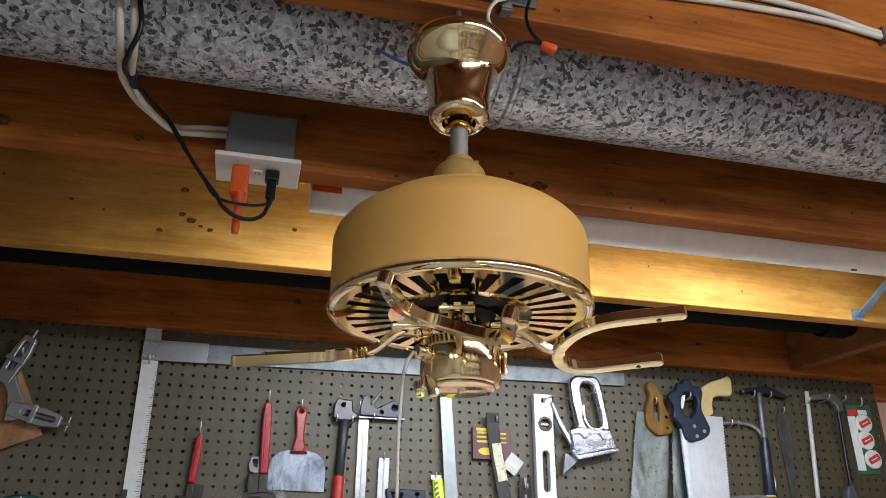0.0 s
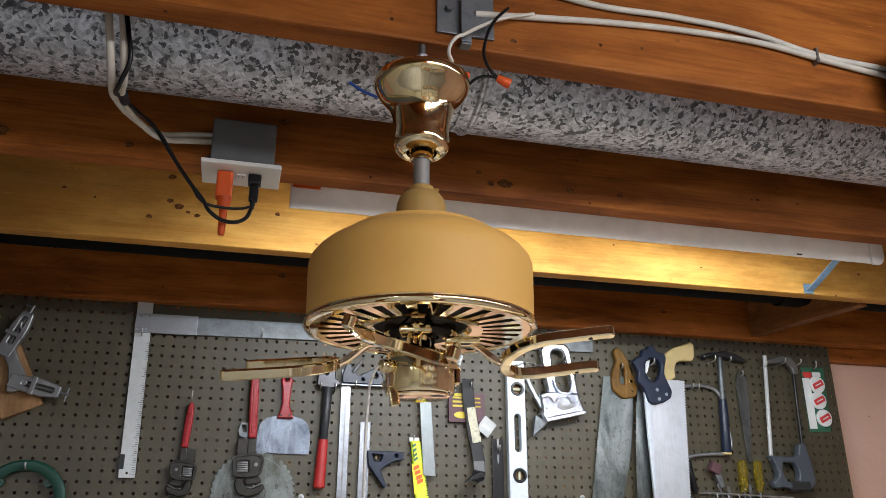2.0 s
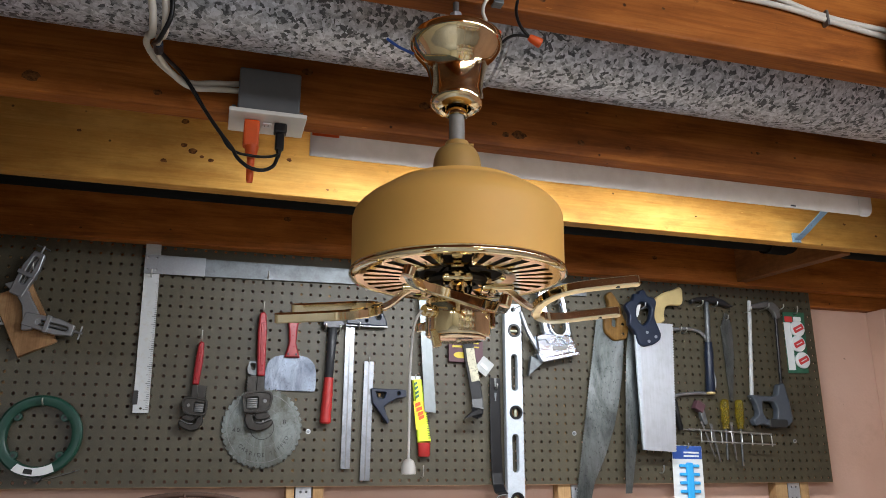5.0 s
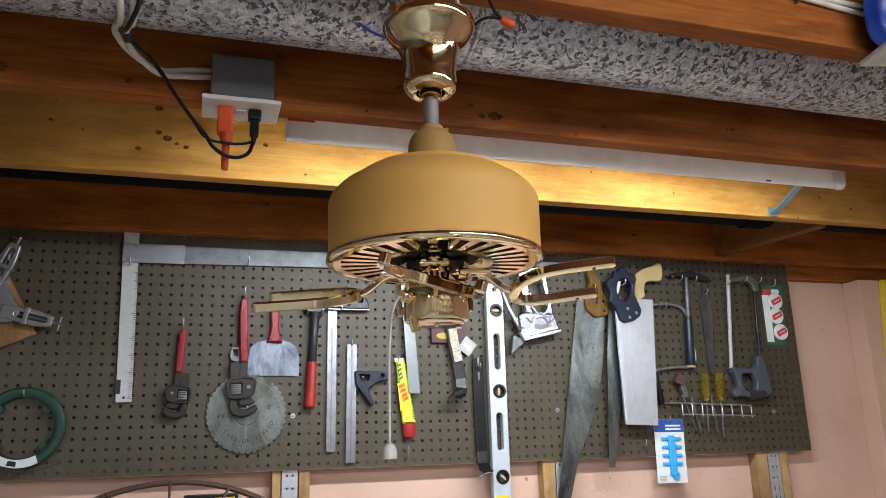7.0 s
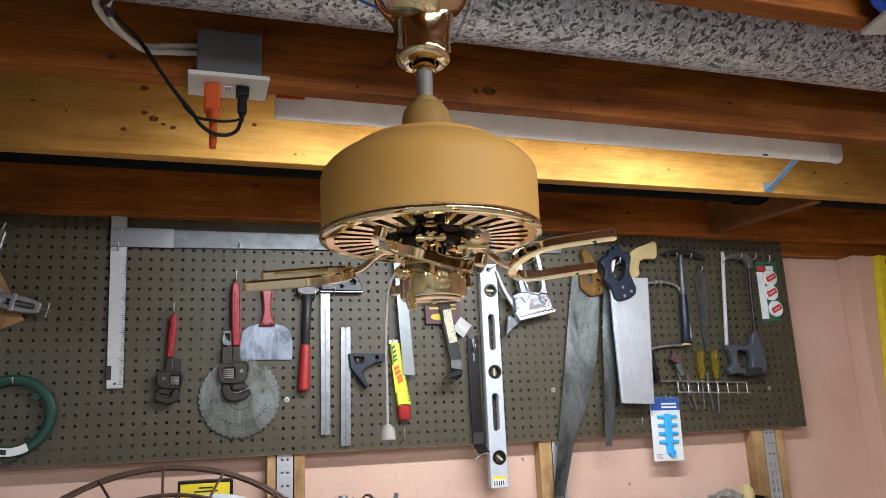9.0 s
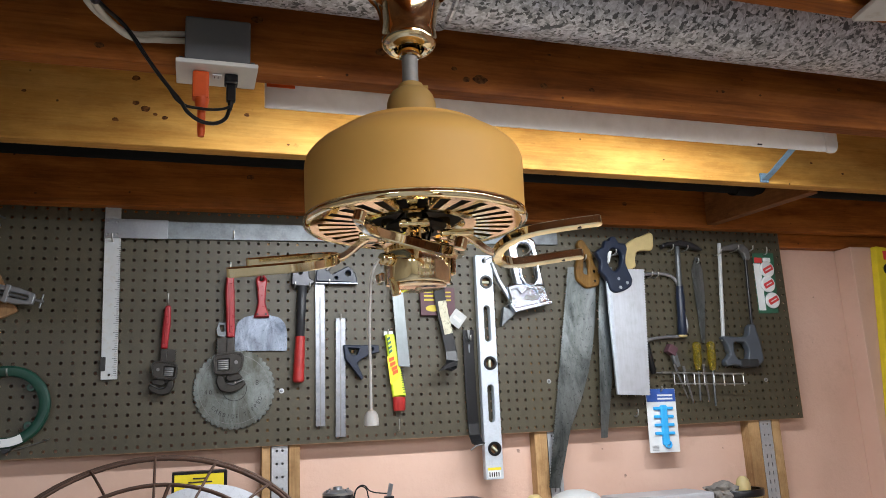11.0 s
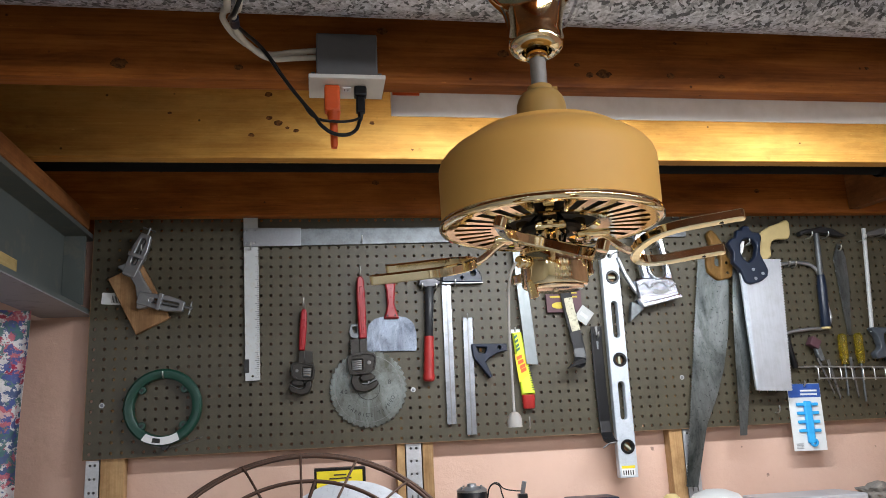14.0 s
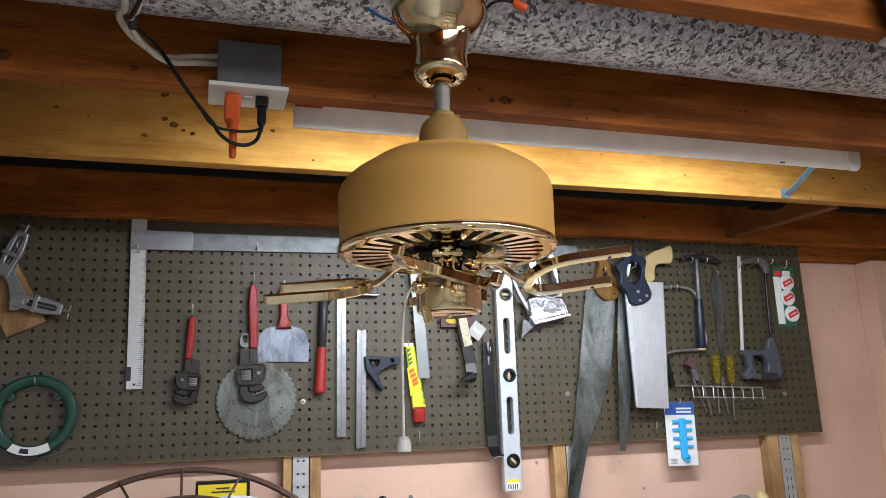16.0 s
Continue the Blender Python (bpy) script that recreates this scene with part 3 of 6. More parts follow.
part("beam_web", beam_bm(prof, YB + 0.01, YW - 0.008), M["beam"], beam)
part("lower_flange", box(bx - 0.122, bx + 0.002, YB + 0.01, YW - 0.008, 1.6840, 1.6868), M["beam_low"], beam, "paler grey underside")
part("end_plate", box(bx - 0.053, bx - 0.004, 2.26, 2.272, 1.704, 1.878), M["beam"], beam)
tagged(part("beam_sill", box(bx - 0.125, bx + 0.004, YB + 0.01, 2.265, 1.8945, 1.9350, 0.003), M["cross_wood"]), "brown wooden plate on top of the beam", "sill", kind="structure")
tagged(part("wood_strip", box(bx - 0.05, bx - 0.032, 0.4, 1.91, 1.7035, 1.742, 0.002), M["strip_wood"]), "yellowish wooden strip lying on the beam flange", "strip")

# ---- the ceiling fan without blades ----
FX, FY = 0.236, 1.046
fan = thing("ceiling_fan", (FX, FY, 1.515), "mustard and polished brass ceiling fan motor without blades", "ceiling fan")
C = (FX, FY, 0)
part("canopy", lathe([(0.0, 1.8865), (0.048, 1.8865), (0.0530, 1.8860), (0.0558, 1.8840), (0.0568, 1.8808), (0.0568, 1.8770), (0.0558, 1.8740), (0.0528, 1.8690), (0.0480, 1.8625), (0.0430, 1.8565),
                      (0.0390, 1.8505), (0.0362, 1.8440), (0.0340, 1.8360), (0.0325, 1.8270), (0.0315, 1.8190), (0.0311, 1.8130), (0.0320, 1.8090), (0.0324, 1.8045), (0.0318, 1.7995), (0.0300, 1.7950), (0.026, 1.7912),
                      (0.021, 1.7895), (0.0175, 1.791), (0.0165, 1.797), (0.0165, 1.812), (0.0, 1.812)], C, 72), M["brass"], fan, "polished brass bell canopy", True)
part("hanger_ball", lathe([(0.0, 1.800), (0.012, 1.800), (0.0155, 1.804), (0.0155, 1.811)], C, 32), M["brass"], fan, smooth=True)
part("collar", lathe([(0.0105, 1.781), (0.0125, 1.782), (0.0125, 1.794), (0.0105, 1.795)], C, 32), M["brass"], fan, smooth=True)
part("downrod", rod((FX, FY, 1.742), (FX, FY, 1.80), 0.0092, 24), M["rod"], fan, "grey steel downrod", True)
part("rod_cover", lathe([(0.0095, 1.7475), (0.0135, 1.7475), (0.0140, 1.7465), (0.0140, 1.7415), (0.0175, 1.7405), (0.0218, 1.7375), (0.0252, 1.7325), (0.0273, 1.7255), (0.0283, 1.7160), (0.0286, 1.7050),
                         (0.0285, 1.6880), (0.0, 1.6880)], C, 48), M["cream_dull"], fan, "dull mustard plastic cup", True)
part("set_screw", rod((FX + 0.012, FY - 0.004, 1.744), (FX + 0.019, FY - 0.006, 1.744), 0.0025, 10), M["cream_dull"], fan)
part("motor_housing", lathe([(0.02, 1.6890), (0.076, 1.6890), (0.0785, 1.6880), (0.0795, 1.6860), (0.0820, 1.6850), (0.0850, 1.6840), (0.0860, 1.6820), (0.0880, 1.6800), (0.0970, 1.6755),
                             (0.1060, 1.6695), (0.1130, 1.6630), (0.1180, 1.6565), (0.1200, 1.6500), (0.1203, 1.6440), (0.1195, 1.5935), (0.1190, 1.5895), (0.1170, 1.5895), (0.1170, 1.6450), (0.02, 1.684)],
                            C, 96), M["cream"], fan, "smooth mustard enamel motor drum", True)
part("trim_ring", lathe([(0.1165, 1.5905), (0.1200, 1.5905), (0.1215, 1.5893), (0.1212, 1.5880), (0.1222, 1.5868), (0.1224, 1.5848), (0.1214, 1.5828), (0.1190, 1.5815), (0.1155, 1.5812), (0.1140, 1.5830)],
                        C, 96), M["brass"], fan, "", True)


def vent_plate():
    """A ring pierced by radial slots."""
    bm_ = bmesh.new()
    n, z0, z1 = 30, 1.5822, 1.5842
    sub = 4
    radii = [0.050, 0.054, 0.066, 0.106, 0.1155]
    drop = [0.004, 0.0008, 0.0, 0.0, 0.0]
    tot = n * sub
    for za, flip in ((z0, False), (z1, True)):
        grid = [[bm_.verts.new((FX + r * math.cos(2 * math.pi * k / tot), FY + r * math.sin(2 * math.pi * k / tot), za + d)) for k in range(tot)] for r, d in zip(radii, drop)]
        for i in range(4):
            for k in range(tot):
                if i == 2 and k % sub in (1, 2):
                    continue
                j = (k + 1) % tot
                bm_.faces.new((grid[i][k], grid[i][j], grid[i + 1][j], grid[i + 1][k]))
        if flip:
            for k in range(tot):
                j = (k + 1) % tot
                if k % sub == 1:
                    e = (k + 2) % tot
                    bm_.faces.new((low[2][k], low[3][k], grid[3][k], grid[2][k]))
                    bm_.faces.new((low[2][e], low[3][e], grid[3][e], grid[2][e]))
                if k % sub in (1, 2):
                    bm_.faces.new((low[2][k], low[2][j], grid[2][j], grid[2][k]))
                    bm_.faces.new((low[3][k], low[3][j], grid[3][j], grid[3][k]))
        low = grid
    return bm_


part("vent_plate", vent_plate(), M["brass"], fan, "brass bottom plate with radial vent slots")
part("motor_core", lathe([(0.0, 1.600), (0.105, 1.600), (0.112, 1.606), (0.112, 1.640), (0.0, 1.640)], C, 48), M["darkmotor"], fan, "", True)
part("flywheel", lathe([(0.010, 1.5860), (0.026, 1.5860), (0.032, 1.5840), (0.034, 1.5800), (0.032, 1.5760), (0.028, 1.5750), (0.020, 1.5760), (0.016, 1.5860)], C, 48), M["darkmotor"], fan, "", True)
part("motor_shaft", rod((FX, FY, 1.560), (FX, FY, 1.605), 0.011, 20), M["black"], fan)
for k in range(3):
    a = 2.1 * k + 0.6
    tube("lead_wire", [(FX + 0.012 * math.cos(a), FY + 0.012 * math.sin(a), 1.600), (FX + 0.024 * math.cos(a + .3), FY + 0.024 * math.sin(a + .3), 1.580), (FX + 0.014 * math.cos(a + .7), FY + 0.014 * math.sin(a + .7), 1.560)], 0.0016, M["black"], fan)

# four forked blade irons
def iron(angle, root, top, pitch=-12):
    slant = math.tan(radians(pitch))
    turn = Matrix.Translation((FX, FY, 0)) @ Matrix.Rotation(radians(angle), 4, "Z")
    holder = new("blade_iron")
    holder.parent = fan
    tagged(holder, "polished brass forked blade iron")

    def lift(r, s):
        return root + (top - root) * min(1.0, max(0.0, (r - 0.088) / 0.10)) ** 0.8 + s * slant

    def add(name, bm_, mat):
        bmesh.ops.transform(bm_, matrix=turn, verts=bm_.verts)
        return part(name, bm_, mat, holder, "", True)

    add("mount_foot", box(0.026, 0.062, -0.016, 0.016, 1.567, 1.5745, 0.003), M["brass"])
    add("mount_lug", rod((0.030, 0, 1.5748), (0.030, 0, 1.5900), 0.008, 14), M["brass"])
    add("screw", lathe([(0, 1.5635), (0.0035, 1.564), (0.0045, 1.5680), (0.0045, 1.5690)], (0.038, 0.006, 0), 12), M["brass"])
    add("screw", lathe([(0, 1.5635), (0.0035, 1.564), (0.0045, 1.5680), (0.0045, 1.5690)], (0.038, -0.006, 0), 12), M["brass"])
    arm = bezier((0.046, 0, 1.5705), (0.064, 0, 1.5715), (0.072, 0, root - 0.002), (0.092, 0, root), 12)
    add("arm", sweep(arm, 0.014, 0.0065), M["brass_pink_reflect"])
    side = [(0.0880, 0.000), (0.0885, 0.008), (0.0910, 0.0165), (0.0960, 0.0250), (0.1030, 0.0325), (0.1120, 0.0380), (0.1230, 0.0410), (0.1360, 0.0420), (0.1550, 0.0420), (0.1700, 0.0420), (0.1830, 0.0420), (0.1890, 0.0420)]
    whole = [(r, -s) for r, s in side[::-1]] + side[1:]
    add("fork", sweep([(r, s, lift(r, s)) for r, s in whole], 0.0110, 0.0105, ups=[(0, -slant * 0.95, 1)] * len(whole)), M["brass"])
    for s in (-0.042, 0.042):
        add("fork_tip", lathe([(0, -0.0052), (0.0046, -0.0052), (0.0055, -0.0042), (0.0055, 0.0042), (0.0046, 0.0052), (0, 0.0052)], (0.1892, s, lift(0.189, s)), 20, Matrix.Rotation(math.atan(slant * 0.95), 4, "X")), M["brass"])
        tip = lathe([(0, -0.0058), (0.0024, -0.0058), (0.0024, -0.0010), (0, -0.0010)], (0.170, s, lift(0.170, s)), 12)
        add("bolt_hole", tip, M["black"])
    return holder


for a, z0, z1, turn_ in ((-14, 1.549, 1.563, -12), (76, 1.549, 1.566, -12), (163, 1.549, 1.544, -18), (252, 1.543, 1.531, -18)):
    iron(a, z0, z1, turn_)

# switch cup, its lugs and the pull cord
part("switch_cup", lathe([(0.0, 1.5155), (0.031, 1.5155), (0.0345, 1.5165), (0.0362, 1.5190), (0.0362, 1.5540), (0.0355, 1.5565), (0.034, 1.5575), (0.028, 1.5575), (0.020, 1.5620), (0.0, 1.5620)], C, 64), M["brass"], fan, "polished brass switch cup", True)
part("cup_cap", lathe([(0.0, 1.5128), (0.028, 1.5128), (0.0305, 1.5138), (0.0310, 1.5152), (0.0, 1.5152)], C, 48), M["brass_pink_reflect"], fan, "brass cap with a pinkish reflection put into its colour", True)
part("cap_screw", lathe([(0, 1.5105), (0.0025, 1.511), (0.0035, 1.5127)], C, 12), M["brass"], fan)
for a in (-158, 22, 262):
    ca, sa = math.cos(radians(a)), math.sin(radians(a))
    zc = 1.541 if a != 262 else 1.5165
    if a != 262:
        part("side_knob", rod((FX + 0.034 * ca, FY + 0.034 * sa, zc), (FX + 0.048 * ca, FY + 0.048 * sa, zc), 0.0055, 16, 0.0065), M["brass"], fan, "", True)
        part("knob_collar", rod((FX + 0.038 * ca, FY + 0.038 * sa, zc), (FX + 0.041 * ca, FY + 0.041 * sa, zc), 0.0075, 16), M["brass"], fan, "", True)
part("side_tab", box(FX + 0.036, FX + 0.041, FY - 0.010, FY + 0.010, 1.527, 1.549, 0.002), M["brass"], fan)
part("bottom_tab", box(FX - 0.036, FX - 0.026, FY - 0.018, FY - 0.013, 1.502, 1.522, 0.002, about(FX - 0.03, 1.515, -12, FY)), M["brass"], fan)
tube("pull_cord", [(0.190, 1.030, 1.541), (0.184, 1.032, 1.530), (0.1815, 1.040, 1.500), (0.181, 1.045, 1.42), (0.181, 1.046, 1.384)], 0.0015, M["white_plastic"], fan, "thin white pull cord")
part("cord_bell", lathe([(0.0, 1.387), (0.0022, 1.387), (0.0048, 1.3855), (0.0066, 1.3825), (0.0075, 1.3780), (0.0077, 1.3715), (0.0068, 1.3712), (0.0, 1.373)], (0.181, 1.046, 0), 24), M["white_plastic"], fan, "white plastic bell knob", True)

# its hanger, box and wires on the first joist
hb = thing("ceiling_box", (0.285, 1.03, 1.955), "galvanized steel ceiling bracket on the joist", "bracket")
part("face_plate", box(0.251, 0.324, 1.0335, 1.0375, 1.951, 2.03, 0.001), M["steel"], hb)
part("strap", box(0.279, 0.292, 1.024, 1.0275, 1.936, 2.00, 0.001), M["steel"], hb)
part("strap_foot", box(0.279, 0.292, 1.0245, 1.0375, 1.9325, 1.9358, 0.001), M["steel"], hb)
part("bolt", rod((0.266, 1.034, 1.985), (0.266, 1.027, 1.985), 0.005, 8), M["steel_dark"], hb)
part("hanger_stud", rod((FX, FY, 1.884), (FX, FY, 1.937), 0.004, 12), M["steel_dark"], hb)
part("hanger_nut", rod((FX, FY, 1.912), (FX, FY, 1.921), 0.008, 6), M["strut"], hb)
wires = thing("fan_wires", (0.30, 1.03, 1.88), "loose white and black fan supply wires", "wire")
tube("white_wire", [(0.375, 1.028, 1.995), (0.330, 1.022, 1.975), (0.300, 1.018, 1.955), (0.281, 1.016, 1.940), (0.268, 1.014, 1.930), (0.262, 1.020, 1.915), (0.268, 1.026, 1.905)], 0.0022, M["white_cable"], wires)
tube("black_wire", [(0.340, 1.026, 1.995), (0.320, 1.018, 1.968), (0.306, 1.014, 1.935), (0.304, 1.012, 1.905), (0.318, 1.012, 1.884), (0.326, 1.012, 1.880)], 0.0020, M["black"], wires)
tube("black_wire", [(0.326, 1.012, 1.880), (0.312, 1.014, 1.885), (0.296, 1.020, 1.884), (0.286, 1.030, 1.876)], 0.0018, M["black"], wires)
part("wire_nut", lathe([(0.0, 0.0), (0.0035, 0.0), (0.0048, 0.003), (0.0062, 0.015), (0.0058, 0.017), (0.0, 0.017)], (0.318, 1.012, 1.883), 12, Matrix.Rotation(radians(112), 4, "Y")), M["orange"], wires, "orange wire connector", True)
part("wire_nut", lathe([(0.0, 0.0), (0.0035, 0.0), (0.0055, 0.012), (0.0, 0.014)], (0.292, 1.045, 1.905), 12, Matrix.Rotation(radians(200), 4, "Y")), M["orange"], wires)
tube("blue_wire", [(0.152, 1.060, 1.880), (0.166, 1.056, 1.869), (0.184, 1.052, 1.860)], 0.0018, M["blue"], wires)
ca = thing("ceiling_cable", (0.55, 1.03, 2.0), "two white sheathed cables stapled along the joist", "cable")
tube("sheath", [(0.30, 1.034, 1.985), (0.375, 1.0325, 1.993), (0.50, 1.033, 2.007), (0.62, 1.033, 2.014), (0.72, 1.0325, 2.013), (0.798, 1.032, 2.004), (0.90, 1.0325, 1.995), (1.10, 1.0325, 1.990), (1.6, 1.0325, 2.0)], 0.0042, M["white_cable"], ca)
tube("sheath", [(0.34, 1.034, 2.05), (0.45, 1.033, 2.030), (0.58, 1.033, 2.032), (0.70, 1.0325, 2.027), (0.795, 1.032, 2.010), (0.90, 1.0325, 2.006), (1.10, 1.0325, 2.000), (1.6, 1.0325, 2.012)], 0.0042, M["white_cable"], ca)
part("staple", box(0.7945, 0.7985, 1.0265, 1.0375, 1.994, 2.018, 0.0008), M["steel_dark"], ca)
bag = thing("blue_bag", (1.0, 1.02, 1.93), "blue plastic bag tucked behind a joist", "bag")
bm = bmesh.new()
bmesh.ops.create_icosphere(bm, subdivisions=4, radius=0.06)
for v in bm.verts:
    v.co += v.normal * (noise.noise(v.co * 28) * 0.02)
    v.co = Vector((0.962 + v.co.x * 1.1, 1.002 + v.co.y * 0.42, 1.976 + v.co.z))
part("bag_body", bm, M["bagblue"], bag, "", True)
# plain white board of unknown use; the shelf is made up
wp = thing("flat_white_board", (0.98, 0.99, 1.905), "white flat board of unknown use fixed under the joist", "shelf")
part("board", box(0.923, 1.50, 0.80, 1.06, 1.921, 1.9285, 0.002, Matrix.Translation((0.923, 1.06, 0)) @ Matrix.Rotation(radians(-14), 4, "Z") @ Matrix.Translation((-0.923, -1.06, 0))), M["fixture"], wp)

# receptacle box on the second joist, its plugs and cables
ob_ = thing("outlet_box", (0.03, 1.40, 1.90), "grey metal outlet box with a white cover plate", "outlet box")
part("box_body", box(-0.014, 0.081, 1.372, 1.4042, 1.909, 1.982, 0.003), M["grey_box"], ob_)
part("cover_plate", box(-0.026, 0.092, 1.362, 1.4405, 1.9015, 1.9085, 0.002), M["white_plastic"], ob_, "white plastic cover plate")
for x in (-0.016, 0.083):
    part("side_screw", rod((x, 1.40, 1.925), (x + (0.006 if x > 0 else -0.006), 1.40, 1.925), 0.0035, 10), M["steel"], ob_)
part("receptacle", box(0.026, 0.040, 1.392, 1.408, 1.8985, 1.9013, 0.001), M["card_white"], ob_)
part("slot_mark", box(0.0295, 0.0305, 1.395, 1.401, 1.8975, 1.8983), M["ink"], ob_)
part("slot_mark", box(0.0345, 0.0355, 1.395, 1.401, 1.8975, 1.8983), M["ink"], ob_)
pl = thing("orange_plug", (0.011, 1.395, 1.80), "orange extension cord plug in the outlet", "plug")
part("plug_body", box(-0.002, 0.022, 1.384, 1.406, 1.858, 1.901, 0.004), M["orange"], pl)
part("strain_relief", lathe([(0.0, 1.800), (0.0045, 1.800), (0.0055, 1.806), (0.006, 1.840), (0.009, 1.846), (0.011, 1.860), (0, 1.86)], (0.012, 1.395, 0), 16), M["orange"], pl, "", True)
pk = thing("black_plug", (0.055, 1.395, 1.85), "black two-wire plug and cord", "plug")
part("plug_body", box(0.044, 0.064, 1.386, 1.404, 1.885, 1.901, 0.003), M["black"], pk)
part("plug_neck", box(0.047, 0.061, 1.389, 1.401, 1.858, 1.886, 0.003), M["black"], pk)
part("strain_relief", rod((0.054, 1.395, 1.860), (0.053, 1.394, 1.845), 0.005, 12, 0.003), M["black"], pk)
tube("cord", [(0.053, 1.394, 1.848), (0.044, 1.388, 1.826), (0.020, 1.380, 1.816), (-0.006, 1.376, 1.828), (-0.018, 1.376, 1.846), (-0.032, 1.374, 1.862), (-0.058, 1.372, 1.896), (-0.092, 1.366, 1.945), (-0.116, 1.310, 1.944), (-0.128, 1.250, 1.930), (-0.124, 1.195, 1.905), (-0.110, 1.142, 1.890), (-0.101, 1.128, 1.912), (-0.106, 1.122, 1.945), (-0.118, 1.120, 2.00), (-0.15, 1.12, 2.176)], 0.0030, M["black"], pk)
tube("cord", [(0.053, 1.393, 1.850), (0.040, 1.386, 1.842), (0.010, 1.380, 1.838), (-0.018, 1.376, 1.843), (-0.036, 1.374, 1.866), (-0.062, 1.370, 1.900), (-0.095, 1.364, 1.948)], 0.0022, M["black"], pk)
wc_ = thing("white_cables", (-0.12, 1.38, 1.95), "white sheathed cables running into the outlet box", "cable")
tube("sheath", [(-0.014, 1.40, 1.965), (-0.050, 1.392, 1.957), (-0.090, 1.382, 1.948), (-0.124, 1.350, 1.952), (-0.142, 1.290, 1.949), (-0.136, 1.225, 1.930), (-0.123, 1.145, 1.905), (-0.129, 1.130, 1.949), (-0.140, 1.126, 2.02), (-0.160, 1.124, 2.176)], 0.0046, M["white_cable"], wc_)
tube("sheath", [(-0.014, 1.395, 1.951), (-0.050, 1.386, 1.944), (-0.085, 1.376, 1.938), (-0.112, 1.345, 1.942), (-0.128, 1.285, 1.940), (-0.122, 1.220, 1.924), (-0.108, 1.142, 1.906), (-0.113, 1.128, 1.950), (-0.124, 1.124, 2.02), (-0.144, 1.122, 2.176)], 0.0046, M["white_cable"], wc_)
part("tape_wrap", rod((-0.1265, 1.278, 1.9385), (-0.1240, 1.238, 1.929), 0.0066, 14), M["navy"], wc_, "blue tape wrap")

# strip light on the back of the second joist
lf = thing("strip_light", (0.73, 1.50, 1.90), "white four foot fluorescent strip light on a joist", "strip light")
part("diffuser", box(0.115, 1.312, 1.5180, 1.5225, 1.9060, 2.02, 0.002), M["diffuser"], lf, "milky white plastic diffuser")
part("channel_top", box(0.115, 1.345, 1.4435, 1.60, 2.0205, 2.032, 0.002), M["fixture"], lf)
plate("end_cap", [round_poly([(1.3122, 1.9045), (1.336, 1.9045), (1.347, 1.918), (1.349, 2.02), (1.3122, 2.02)], 0.008)], 1.5172, 1.5235, M["diffuser"], lf, "rounded white end", 0.002)
part("tube", rod((0.135, 1.562, 1.990), (1.325, 1.562, 1.990), 0.0127, 20), M["glow"], lf, "glowing fluorescent tube", True)
for x in (0.125, 1.318):
    part("lamp_holder", box(x, x + 0.014, 1.540, 1.582, 1.970, 2.020, 0.002), M["white_plastic"], lf)
part("chip_mark", box(1.130, 1.142, 1.5165, 1.5180, 1.909, 1.912), M["ink"], lf)
tagged(part("orange_tag", box(0.118, 0.166, 1.5150, 1.5176, 1.9440, 1.9575, 0.0006), M["orange"]), "orange plastic tag stuck beside the strip light", "tag")
bk = thing("shelf_brace", (1.47, 1.83, 1.95), "bluish bent steel strap bracing the joist", "brace")
part("strap_arm", sweep([(1.430, 1.842, 1.952), (1.428, 1.81, 1.962), (1.432, 1.75, 1.993), (1.430, 1.66, 2.030), (1.430, 1.610, 2.050)], 0.020, 0.003), M["blue_tape"], bk)
part("strap_end", box(1.418, 1.444, 1.8445, 1.8490, 1.945, 1.970, 0.001), M["blue_tape"], bk)

# unseen room tubes added behind the camera as fill, hung on rods
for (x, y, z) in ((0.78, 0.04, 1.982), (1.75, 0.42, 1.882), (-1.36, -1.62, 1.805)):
    rl = thing("unseen_fill_light", (x, y, z + 0.043), "unseen white hanging strip light added to fill the room", "strip light", "room lights")
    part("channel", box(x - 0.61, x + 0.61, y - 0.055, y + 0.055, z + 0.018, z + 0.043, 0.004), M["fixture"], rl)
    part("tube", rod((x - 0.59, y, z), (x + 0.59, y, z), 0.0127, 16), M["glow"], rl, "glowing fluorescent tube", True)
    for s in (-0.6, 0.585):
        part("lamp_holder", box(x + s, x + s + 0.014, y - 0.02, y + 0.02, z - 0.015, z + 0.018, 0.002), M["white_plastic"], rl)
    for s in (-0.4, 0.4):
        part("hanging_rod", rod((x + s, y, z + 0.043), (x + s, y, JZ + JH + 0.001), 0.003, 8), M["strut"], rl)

# ---- perforated board ----
PX0, PX1, PZ0, PZ1, PY = -0.579, 1.859, 1.330, 1.9385, 2.300
STEP = 0.0254


